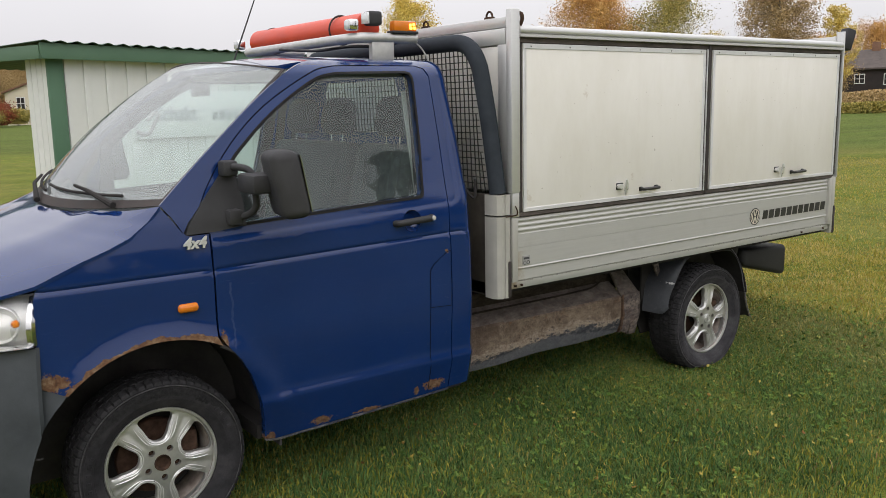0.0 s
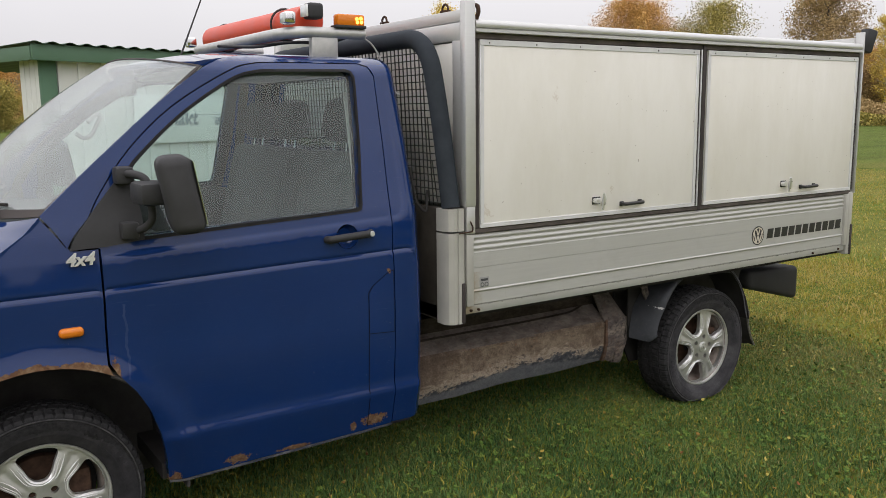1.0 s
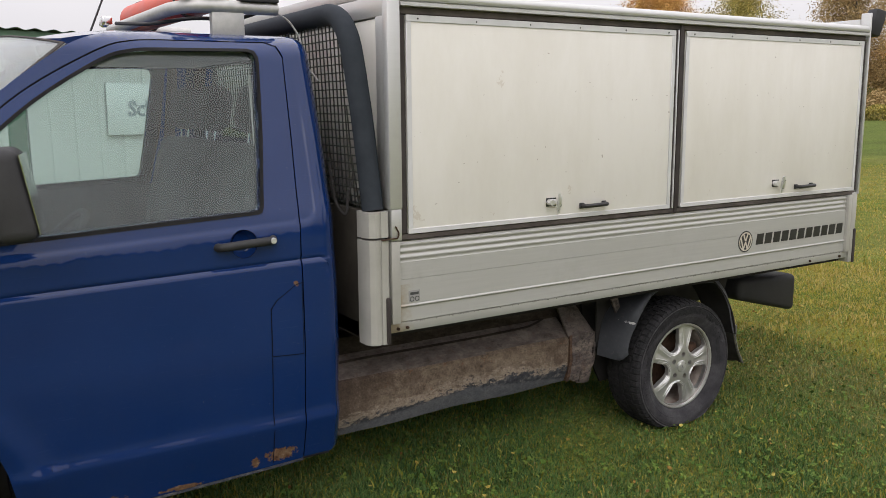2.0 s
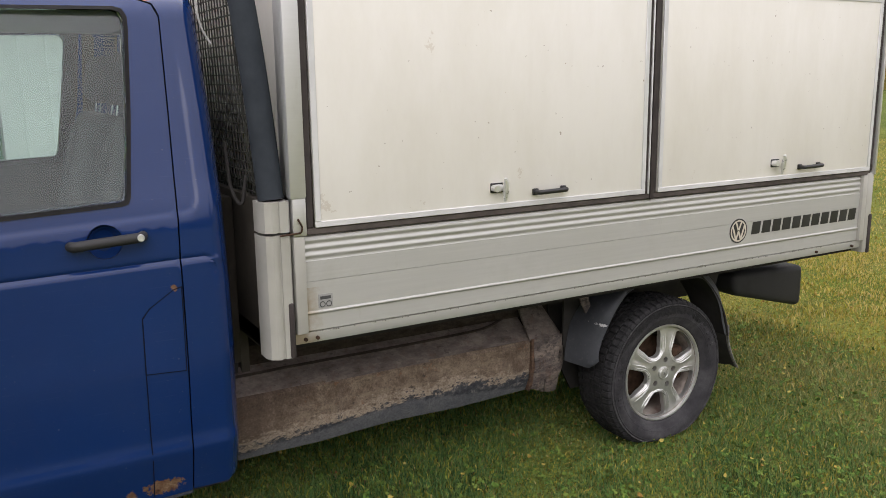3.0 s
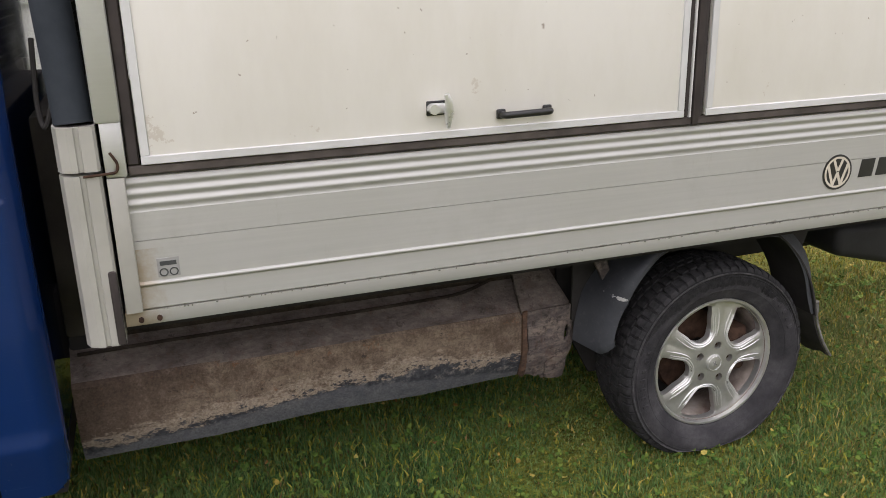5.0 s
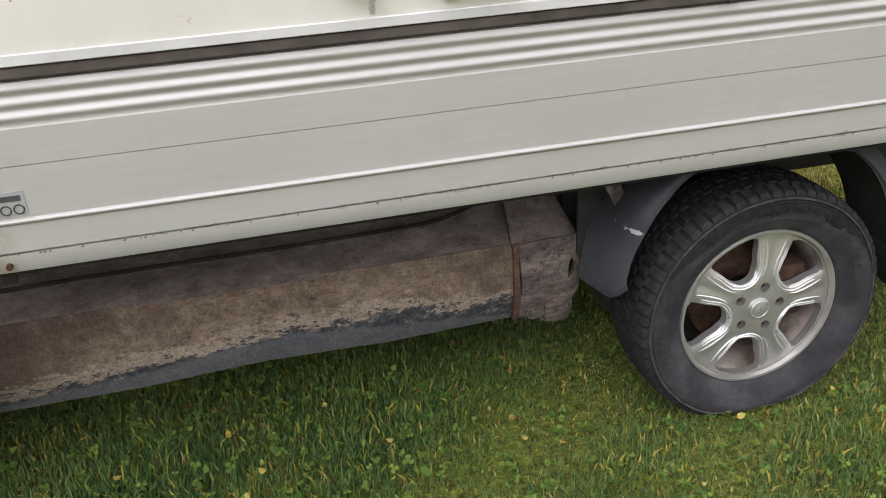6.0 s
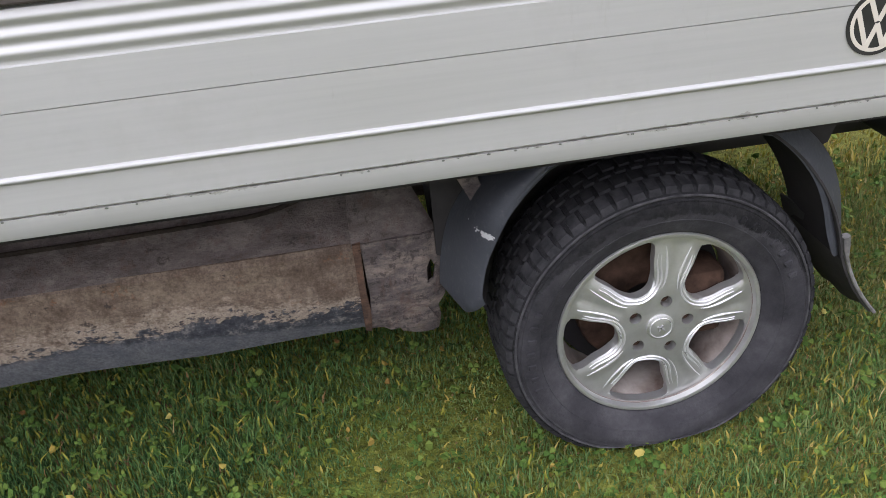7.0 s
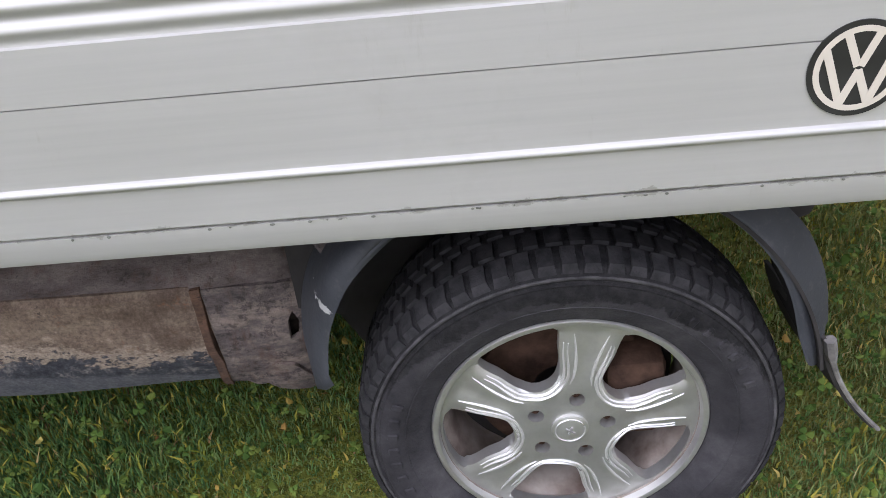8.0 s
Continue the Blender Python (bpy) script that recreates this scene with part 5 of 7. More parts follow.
for s in (1, -1):
    fl = (lambda b: b) if s == 1 else mirrored
    sb = part("drop_side", fl(extrude_x(bmesh.new(), board_profile(), BX0, BX1)), ALU, truck, "ribbed aluminium drop side, stained at its edges", sharp=40)
    part("floor_rail", fl(extrude_x(bmesh.new(), [(-BY + 0.001, 0.776), (-BY + 0.001, 0.8042), (-BY + 0.05, 0.8042), (-BY + 0.05, 0.766), (-BY + 0.004, 0.769)], 1.672, 4.53)), ALU, truck, "aluminium rail along the bed floor")
    for bx in (1.705, 1.745, 4.20, 4.46):
        part("rail_bolt", fl(tube(bmesh.new(), [(bx, -BY - 0.008, 0.784), (bx, -BY + 0.01, 0.784)], 0.006, 8)), RUSTY, truck)
    drops = bmesh.new()
    rng = random.Random(77)
    for _ in range(60):
        dx, dr = rng.uniform(BX0 + 0.03, BX1 - 0.03), rng.uniform(0.0008, 0.0019)
        bmesh.ops.create_icosphere(drops, subdivisions=1, radius=dr, matrix=Matrix.Translation((dx, -BY - 0.0008, 0.8040 - dr * 0.5)) @ Matrix.Diagonal((rng.uniform(1.0, 2.2), 1, 1.1, 1)))
    tagged(part("water_drop", fl(drops), WETDROP, sb, "dirty water drops hanging under the drop side"), kind="stuff")
    # front corner post with its wide foot
    prof = [(1.582, -0.90), (1.582, -0.955), (1.592, -0.978), (1.612, -0.990), (1.624, -0.990), (1.626, -0.984), (1.634, -0.984), (1.636, -0.990), (1.662, -0.990), (1.668, -0.984), (1.668, -0.90)]
    def upright(prof, z0, z1):
        b = bmesh.new()
        lo = [b.verts.new((x, y, z0)) for x, y in prof]
        hi = [b.verts.new((x, y, z1)) for x, y in prof]
        for i in range(len(prof)):
            j = (i + 1) % len(prof)
            b.faces.new((lo[i], lo[j], hi[j], hi[i]))
        b.faces.new(lo[::-1])
        b.faces.new(hi)
        return b
    fpost = part("corner_post", fl(upright(prof, 0.735, 1.128)), GREYPOST, truck, "light grey front corner post of the bed", sharp=30)
    part("post_head", fl(upright(prof, 1.136, 1.232)), GREYPOST, fpost, sharp=30)
    part("post_slot", fl(abox(1.650, 1.668, -0.996, -0.985, 0.735, 0.912, 0.006)), RUBBER, fpost, "black latch slot")
    part("latch_pin", fl(tube(bmesh.new(), arc_path([(1.632, -0.997, 1.128), (1.70, -1.0, 1.132), (1.704, -0.998, 1.15), (1.69, -0.998, 1.175)], 0.01), 0.0030, 8)), RUSTY, fpost, "rusty latch pin")
    part("side_cap", fl(abox(1.676, 1.712, -0.992, -0.93, 0.806, 1.118, 0.003)), GREYPOST, truck, "grey end cap of the drop side")
    part("side_cap", fl(abox(4.492, 4.522, -0.992, -0.93, 0.806, 1.118, 0.003)), GREYPOST, truck, "grey end cap of the drop side")
    rpost = part("rear_post", fl(abox(4.525, 4.572, -0.990, -0.93, 0.745, 1.128, 0.006)), GREYPOST, truck, "grey rear corner post of the bed")
    part("post_slot", fl(abox(4.552, 4.574, -0.996, -0.985, 0.742, 0.93, 0.006)), RUBBER, rpost, "black latch slot")

part("bed_floor", abox(1.60, 4.56, -0.93, 0.93, 0.745, 0.80), DARK, truck, "dark load-bed floor")
part("tailgate", abox(4.545, 4.572, -0.925, 0.925, 0.81, 1.118, 0.006), ALU, truck, "aluminium tailgate")
part("headboard_box", abox(1.499, 1.60, -0.62, 0.62, 0.62, 1.21, 0.012), HEADBOARD, truck, "dark, dirty filling panel behind the cab")
part("headboard", box(abox(1.600, 1.63, -0.90, 0.90, 0.735, 1.232, 0.006), 1.600, 1.63, -0.60, 0.60, 0.52, 0.735), HEADBOARD, truck, "dark, dirty headboard behind the cab")

# decals on the left drop side
LOGO_AT = (3.671, -BY - 0.0005, 0.936)
mark = part("round_mark", lathe(bmesh.new(), [(0.0, -0.0010), (0.053, -0.0010), (0.053, 0.0005)], 48), DECAL, truck, "round black mark on the drop side", at=LOGO_AT)
part("mark_ring", lathe(bmesh.new(), [(0.0405, -0.0011), (0.0405, -0.0016), (0.0468, -0.0016), (0.0468, -0.0011)], 48), WHITE, mark, "light ring in the round mark")
for k, (x0, z0, x1, z1) in enumerate(((-0.017, 0.040, -0.0015, 0.003), (0.017, 0.040, 0.0015, 0.003), (-0.036, 0.022, -0.0145, -0.038), (-0.0145, -0.038, 0.0005, -0.001), (-0.0005, -0.001, 0.0145, -0.038), (0.0145, -0.038, 0.036, 0.022))):
    d = Vector((z1 - z0, -(x1 - x0))).normalized() * 0.0042
    part("mark_line", prism(bmesh.new(), [(x0 + d.x, z0 + d.y), (x1 + d.x, z1 + d.y), (x1 - d.x, z1 - d.y), (x0 - d.x, z0 - d.y)], -0.0014 - 0.00015 * k, -0.0005), WHITE, mark)
# the word beside it, one plain slanted block a letter
wd = bmesh.new()
for i in range(11):
    x0 = 3.752 + i * 0.0662
    wide = 0.052
    prism(wd, [(x0, 0.912), (x0 + wide, 0.912), (x0 + wide + 0.008, 0.966), (x0 + 0.008, 0.966)], -BY - 0.0012, -BY + 0.001)
part("side_marking", wd, DECAL, truck, "row of plain black blocks on the drop side")
stk = part("maker_sticker", abox(1.754, 1.802, -BY - 0.0015, -BY + 0.002, 0.880, 0.924), STICKER, truck, "small grey sticker on the drop side")
sr = bmesh.new()
for cx in (1.767, 1.789):
    tube(sr, [(cx + 0.0085 * math.cos(a), -BY - 0.002, 0.891 + 0.0085 * math.sin(a)) for a in [2 * math.pi * k / 16 for k in range(16)]], 0.0014, 6, True)
box(sr, 1.760, 1.796, -BY - 0.0025, -BY - 0.001, 0.907, 0.917)
part("sticker_print", sr, TRIM, stk)

# ---- box body ----
for s in (1, -1):
    fl = (lambda b: b) if s == 1 else mirrored
    part("box_post", fl(box(box(bmesh.new(), 1.668, 1.722, -1.0, -0.957, 1.236, 2.082, 0.008, 2), 1.676, 1.720, -0.994, -0.957, 1.12, 1.24, 0.004)), RAIL, truck, "tall aluminium front post of the box")
    part("box_post", fl(abox(4.560, 4.574, -0.996, -0.94, 1.12, 2.075, 0.004)), RAIL, truck, "aluminium rear post of the box")
    part("top_rail", fl(extrude_x(bmesh.new(), [(-0.99, 1.955), (-1.004, 1.957), (-1.004, 1.968), (-1.000, 1.970), (-0.986, 1.971), (-0.986, 1.975), (-0.999, 1.976), (-1.002, 1.980), (-1.002, 1.994), (-0.994, 2.005), (-0.972, 2.010), (-0.93, 2.010), (-0.93, 1.955)], 1.722, 4.548)), RAIL, truck, "double aluminium top rail of the box", sharp=50)
    # rubber surround in four strips and a middle strip
    for x0, x1, z0, z1 in ((1.722, 4.548, 1.118, 1.140), (1.722, 4.548, 1.930, 1.956), (1.722, 1.748, 1.140, 1.930), (4.530, 4.558, 1.140, 1.930), (3.118, 3.180, 1.140, 1.930)):
        part("box_seal", fl(abox(x0, x1, -0.984, -0.95, z0, z1, 0.004, 1)), BOXSEAL if x1 - x0 > 1 else RUBBER, truck, "black rubber seal round the box flaps")
    part("strip_edge", fl(abox(3.131, 3.137, -0.990, -0.98, 1.14, 1.93, 0.001, 1)), TRIMALU, truck, "thin aluminium line beside the seal")
    part("seal_strip", fl(abox(3.142, 3.162, -0.992, -0.98, 1.118, 1.955, 0.004)), RUBBER, truck, "rubber centre strip between the flaps")
    for x0, x1, lx, hx in ((1.748, 3.118, 2.432, 2.650), (3.182, 4.532, 3.870, 4.085)):
        flap = part("side_flap", fl(abox(x0 + 0.004, x1 - 0.004, -0.986, -0.955, 1.142, 1.926, 0.003)), WHITE, truck, "white panel flap of the box, stained and chipped")
        for a, b, c, d in ((x0 + 0.002, x1 - 0.002, 1.904, 1.928), (x0 + 0.002, x1 - 0.002, 1.141, 1.160), (x0 + 0.002, x0 + 0.022, 1.160, 1.904), (x1 - 0.022, x1 - 0.002, 1.160, 1.904)):
            part("flap_trim", fl(abox(a, b, -0.990, -0.984, c, d, 0.0015, 1)), TRIMALU, flap, "thin aluminium edge trim")
        n = 6
        for i in range(n):
            rx = x0 + 0.05 + (x1 - x0 - 0.1) * i / (n - 1)
            part("rivet", fl(tube(bmesh.new(), [(rx, -0.992, 1.915), (rx, -0.986, 1.915)], 0.0032, 8)), DARK, flap)
        part("latch_gasket", fl(abox(lx - 0.034, lx + 0.018, -0.990, -0.985, 1.198, 1.233, 0.002, 1)), ROD, flap, "black latch gasket")
        lk = bmesh.new()
        box(lk, lx - 0.028, lx + 0.012, -1.002, -0.986, 1.203, 1.228, 0.006, 2)
        tube(lk, [(lx - 0.022, -1.016, 1.216), (lx - 0.022, -0.99, 1.216)], 0.012, 12)
        latch = part("flap_latch", fl(lk), RIDGE, flap, "chrome latch")
        tb = bmesh.new()
        tube(tb, [(lx + 0.004, -1.026, 1.252), (lx + 0.010, -1.024, 1.235), (lx + 0.012, -1.016, 1.205), (lx + 0.012, -1.012, 1.170)], [0.006, 0.010, 0.011, 0.005], 10)
        part("latch_lever", fl(tb), RIDGE, latch)
        hb = bmesh.new()
        tube(hb, arc_path([(hx - 0.062, -0.986, 1.189), (hx - 0.062, -1.018, 1.190), (hx + 0.062, -1.018, 1.192), (hx + 0.062, -0.986, 1.191)], 0.012), 0.0085, 10)
        box(hb, hx - 0.074, hx - 0.050, -0.996, -0.986, 1.178, 1.202, 0.004)
        box(hb, hx + 0.050, hx + 0.074, -0.996, -0.986, 1.180, 1.204, 0.004)
        part("flap_handle", fl(hb), ROD, flap, "black pull handle")

# front and rear ends, roof, cross rails
part("box_front", abox(1.69, 1.712, -0.935, 0.935, 1.236, 1.92, 0.002), WHITE, truck, "white front wall of the box")
for y0 in (-0.955, 0.887):
    part("front_stile", abox(1.680, 1.690, y0, y0 + 0.068, 1.236, 1.925, 0.002), RAIL, truck, "aluminium stile on the box front")
part("front_rail", box(box(bmesh.new(), 1.682, 1.72, -0.94, 0.94, 1.925, 1.998, 0.004), 1.690, 1.72, -0.94, 0.94, 2.002, 2.050, 0.004), RAIL, truck, "aluminium front top rail of the box")
part("box_back", abox(4.555, 4.575, -0.94, 0.94, 1.13, 1.94, 0.002), WHITE, truck, "white rear wall of the box")
part("rear_rail", abox(4.550, 4.585, -0.94, 0.94, 1.945, 2.045, 0.004), RAIL, truck, "aluminium rear top rail of the box")
part("box_roof", abox(1.72, 4.55, -0.93, 0.93, 1.985, 2.0), GREYPOST, truck, "grey flat roof of the box")
for hy in (-0.80, -0.28, 0.4):
    hk = tube(bmesh.new(), arc_path([(1.705, hy - 0.02, 2.05), (1.705, hy - 0.022, 2.072), (1.705, hy + 0.0, 2.088), (1.705, hy + 0.022, 2.072), (1.705, hy + 0.02, 2.055)], 0.02), 0.005, 8)
    box(hk, 1.695, 1.715, hy - 0.03, hy + 0.03, 2.048, 2.060, 0.003)
    part("tie_hook", hk, RUSTY, truck, "rusty tie-down hook")
hk = tube(bmesh.new(), arc_path([(1.735, -0.985, 2.01), (1.735, -1.0, 2.035), (1.738, -0.992, 2.06), (1.735, -0.975, 2.065)], 0.01), 0.009, 8)
part("tie_hook", hk, RUSTY, truck, "rusty hook behind the front post")
rl = box(bmesh.new(), -0.035, 0.035, -0.04, 0.04, -0.07, 0.07, 0.014, 2, m=pose(4.640, -0.965, 2.028, 0, 16, -20))
rlamp = part("rear_lamp", rl, PLASTIC, truck, "black work lamp at the box's rear corner")
part("lamp_arm", tube(bmesh.new(), [(4.58, -0.965, 2.0), (4.61, -0.965, 2.02)], 0.008, 8), PLASTIC, rlamp)

# headboard frame: foam-sleeved hoop, mesh, cable
hoop = tube(bmesh.new(), arc_path([(1.626, -0.945, 1.235), (1.610, -0.90, 1.60), (1.588, -0.835, 1.945), (1.588, 0.835, 1.945), (1.610, 0.90, 1.60), (1.626, 0.945, 1.235)], 0.16, 10), 0.040, 16)
part("foam_hoop", hoop, FOAM, truck, "black foam-sleeved hoop behind the cab")
gm = bmesh.new()
for i in range(54):
    y = -0.88 + i * 1.76 / 53
    top = 1.925 if abs(y) < 0.79 else 1.925 - (abs(y) - 0.79) * 5.5
    if top > 1.26:
        tube(gm, [(1.605, y, 1.24), (1.578, y, top)], 0.0029, 4)
for j in range(23):
    z = 1.25 + j * 0.030
    h = 0.90 - (z - 1.25) * 0.14
    tube(gm, [(1.604 - (z - 1.25) * 0.04, -h, z), (1.604 - (z - 1.25) * 0.04, h, z)], 0.0029, 4)
part("guard_mesh", gm, MESH, truck, "dark wire mesh behind the cab window")
cab = tube(bmesh.new(), arc_path([(1.43, -0.54, 1.965), (1.50, -0.52, 1.935), (1.54, -0.53, 1.87), (1.54, -0.555, 1.80), (1.542, -0.595, 1.752), (1.548, -0.668, 1.706)], 0.03), 0.0038, 8)
part("white_cable", cab, PALE, truck, "white cable running behind the cab")
bc = tube(bmesh.new(), arc_path([(1.55, -0.74, 1.40), (1.545, -0.80, 1.25), (1.56, -0.86, 1.20), (1.59, -0.82, 1.30)], 0.05), 0.006, 8)
part("black_cable", bc, DARK, truck, "black cable hanging behind the cab")

# ---- under the bed ----
sill = bmesh.new()
SP = [(-0.652, 0.289), (-0.660, 0.290), (-0.672, 0.315), (-0.686, 0.350), (-0.690, 0.372), (-0.694, 0.44), (-0.696, 0.508), (-0.686, 0.520), (-0.60, 0.524), (-0.58, 0.30)]
extrude_x(sill, SP, 1.50, 2.80)
bmesh.ops.bisect_plane(sill, geom=sill.verts[:] + sill.edges[:] + sill.faces[:], plane_co=(2.0, 0, 0), plane_no=(1, 0, 0))
for xx in (1.7, 1.85, 2.15, 2.3, 2.45, 2.6, 2.7):
    bmesh.ops.bisect_plane(sill, geom=sill.verts[:] + sill.edges[:] + sill.faces[:], plane_co=(xx, 0, 0), plane_no=(1, 0, 0))
for v in sill.verts:
    w = noise.noise(v.co * 3.0)
    v.co.y += 0.008 * w
    if v.co.z < 0.33:
        v.co.z += 0.010 * w - 0.010 * max(0, (2.2 - v.co.x) / 0.7)
part("side_sill", sill, MUD, truck, "mud-caked steel side tank under the bed")
# shade from the overhanging bed is put into the shelf's mud colour
part("sill_shelf", extrude_x(bmesh.new(), [(-0.690, 0.514), (-0.684, 0.521), (-0.63, 0.556), (-0.56, 0.606), (-0.54, 0.60), (-0.60, 0.514)], 1.50, 2.80), TOPMUD, truck, "muddy shelf above the sill, toned darker for the bed's shade")
# pipe and chassis member carry the bed's shade in their near-black mud colour
part("brake_pipe", tube(bmesh.new(), arc_path([(1.52, -0.622, 0.572), (1.75, -0.618, 0.574), (2.30, -0.616, 0.573), (2.62, -0.612, 0.577), (2.74, -0.575, 0.60)], 0.06), 0.0055, 8), SHADEMUD, truck, "muddy pipe along the shelf, toned dark for shade")
part("sill_top", abox(1.50, 2.98, -0.58, -0.30, 0.55, 0.665, 0.01), SHADEMUD, truck, "muddy chassis member, toned dark for the bed's shade")
# the bracket at the sill's end: a ragged plate, a rusty weld strip and a bent tab
plate = [(2.800, 0.522), (2.806, 0.40), (2.800, 0.297), (2.825, 0.292), (2.842, 0.281), (2.862, 0.284), (2.868, 0.268), (2.905, 0.262), (2.925, 0.266), (2.950, 0.258), (2.956, 0.300), (2.950, 0.335), (2.968, 0.360), (2.974, 0.41), (2.966, 0.45), (2.970, 0.49), (2.955, 0.522), (2.90, 0.527)]
torn = [(2.930, 0.405), (2.944, 0.412), (2.950, 0.440), (2.942, 0.462), (2.932, 0.445)]


def bracket_y(x, z):
    """The bracket's face: it tucks in below and folds back at its rear edge."""
    return -0.702 + 0.045 * max(0.0, (0.40 - z) / 0.15) ** 1.3 + 0.022 * max(0.0, (x - 2.92) / 0.05) ** 2 + 0.006 * noise.noise(Vector((x, 0, z)) * 22.0)


bracket = part("jack_bracket", sheet(plate, [torn], bracket_y, 0.012, d=0.010), BRACKET, truck, "rusty, ragged bracket at the sill's end")
part("weld_strip", sheet([(2.784, 0.524), (2.786, 0.296), (2.800, 0.290), (2.803, 0.35), (2.798, 0.44), (2.801, 0.526)], [], lambda x, z: bracket_y(x, z) - 0.004 + 0.003 * noise.noise(Vector((x, 3, z)) * 40.0), 0.012, d=0.02), RUSTWELD, bracket, "rusty weld strip")
part("bracket_tab", sheet([(2.868, 0.335), (2.876, 0.272), (2.905, 0.262), (2.948, 0.262), (2.946, 0.30), (2.925, 0.345), (2.895, 0.352)], [], lambda x, z: bracket_y(x, z) - 0.008 + 0.006 * noise.noise(Vector((x, 5, z)) * 30.0), 0.012, d=0.008), BRACKET, bracket, "bent rusty tab")
# the core's colour is dark for the shade behind the bracket
part("bracket_core", abox(2.80, 2.945, -0.655, -0.55, 0.31, 0.52, 0.01), SHADEMUD, bracket)


def gusset_pt(u, v):
    """A muddy plate that leans in from the bracket up to the bed."""
    x0, x1 = 2.782 + 0.005 * u, 2.962 - 0.075 * u
    x = x0 + (x1 - x0) * v
    w = noise.noise(Vector((x * 14, u * 3, 2.0)))
    return Vector((x, -0.700 + 0.115 * u + 0.03 * max(0.0, v - 0.8) * 5 * (1 - u) + 0.005 * w, 0.520 + 0.155 * u + 0.004 * w))


part("gusset", thicken(grid(bmesh.new(), gusset_pt, 10, 10), 0.012, lambda c: Vector((0, 0.7, -0.7))), TOPMUD, bracket, "muddy sloping gusset plate")
for s in (1, -1):
    part("chassis_rail", abox(0.6, 4.5, s * 0.42 - 0.05, s * 0.42 + 0.05, 0.50, 0.70, 0.01), DARK, truck, "black chassis rail")
part("axle", tube(bmesh.new(), [(3.39, -0.70, HUB_Z), (3.39, 0.70, HUB_Z)], 0.05, 12), DARK, truck, "rear axle tube")
part("axle", tube(bmesh.new(), [(0.0, -0.70, HUB_Z), (0.0, 0.70, HUB_Z)], 0.05, 12), DARK, truck, "front axle tube")
part("transverse_plate", abox(1.50, 1.59, -0.60, 0.60, 0.47, 0.62, 0.01), DARK, truck, "dark plate under the headboard")

# rear wheel guards: an arched strip with a rolled lip, and a mud flap
for s in (1, -1):
    fl = (lambda b: b) if s == 1 else mirrored
    cx, cz = WHEEL_X[1], HUB_Z
    gd = bmesh.new()

    def guard_pt(u, v):
        deg = 168 - 144 * u
        a = radians(deg)
        r = float(np.interp(deg, [22, 38, 57, 71, 90, 105, 120, 134, 147, 158, 168], [0.372, 0.378, 0.403, 0.425, 0.435, 0.44, 0.455, 0.448, 0.428, 0.408, 0.394]))
        prof = [(0.0, -0.898), (0.008, -0.903), (0.022, -0.896), (0.028, -0.872), (0.024, -0.79), (0.020, -0.66)]
        k = v * 5
        i = min(4, int(k))
        f = k - i
        dr = prof[i][0] + (prof[i + 1][0] - prof[i][0]) * f
        y = prof[i][1] + (prof[i + 1][1] - prof[i][1]) * f
        top = max(0.0, math.sin(radians(min(180.0, max(0.0, (deg - 62) * 2.2)))))
        dr *= 1 - 0.35 * top
        y += 0.045 * top
        # in front of the wheel it opens into a flat panel with a rounded tip
        w = max(0.0, min(1.0, (deg - 122) / 36))
        w = w * w * (3 - 2 * w)
        dr += ((0.044 * v - 0.012 * math.exp(-(v / 0.12) ** 2)) - dr) * w
        y += ((-0.852 + 0.143 * v) - y) * w
        # behind it the strip turns outwards into a sloping, crescent-shaped face
        w = max(0.0, min(1.0, (80 - deg) / 16))
        w = w * w * (3 - 2 * w)
        ri = float(np.interp(deg, [16, 26, 31, 39, 47, 51, 57, 62, 67], [0.362, 0.363, 0.369, 0.389, 0.409, 0.417, 0.429, 0.438, 0.448]))
        ro = float(np.interp(deg, [16, 25, 35, 41, 46, 51, 58, 80], [0.405, 0.417, 0.443, 0.457, 0.468, 0.474, 0.482, 0.50]))
        r += (ri - r) * w
        dr += ((ro - ri) * v + 0.006 * math.exp(-(v / 0.1) ** 2) - dr) * w
        y += ((-0.900 + 0.055 * v + 0.010 * math.exp(-(v / 0.1) ** 2)) - y) * w
        if u < 0.06 and v < 0.25:
            a -= radians(6) * (1 - u / 0.06) * (1 - v / 0.25) ** 2
        if u > 0.95:
            # rounded end
            a -= radians(5) * (u - 0.95) / 0.05 * math.sin(math.pi * min(1.0, 0.15 + v))
        return Vector((cx + (r + dr) * math.cos(a), y, min(0.752 - 0.01 * v, cz + (r + dr) * math.sin(a))))

    grid(gd, guard_pt, 48, 10)
    g = part("wheel_guard", fl(thicken(gd, 0.006, lambda c: Vector((cx - c.x, 0, cz - c.z)).normalized())), GUARD, truck, "blue-black plastic guard over the rear wheel", sharp=70)
    ln = grid(bmesh.new(), lambda u, v: Vector((cx + (0.405 - 0.028 * u * u + 0.045 * (1 - u) ** 2) * math.cos(radians(68 - 50 * u)), -0.893 + 0.20 * v, cz + (0.405 - 0.028 * u * u + 0.045 * (1 - u) ** 2) * math.sin(radians(68 - 50 * u)))), 16, 3)
    part("guard_liner", fl(thicken(ln, 0.005, lambda c: Vector((c.x - cx, 0, c.z - cz)).normalized())), DARK, g, "dark inner strip of the wheel guard")
    mf = grid(bmesh.new(), lambda u, v: Vector((3.752 + 0.055 * u + 0.075 * u * u - 0.02 * v, -0.872 + 0.04 * u + (0.20 - 0.05 * u) * v, 0.475 - 0.235 * u + 0.006 * math.sin(9 * v))), 10, 5)
    flap_ob = part("mud_flap", fl(thicken(mf, 0.007, lambda c: Vector((-1, 0, 0.1)))), LINER, g, "black rubber mud flap with a torn pale edge")
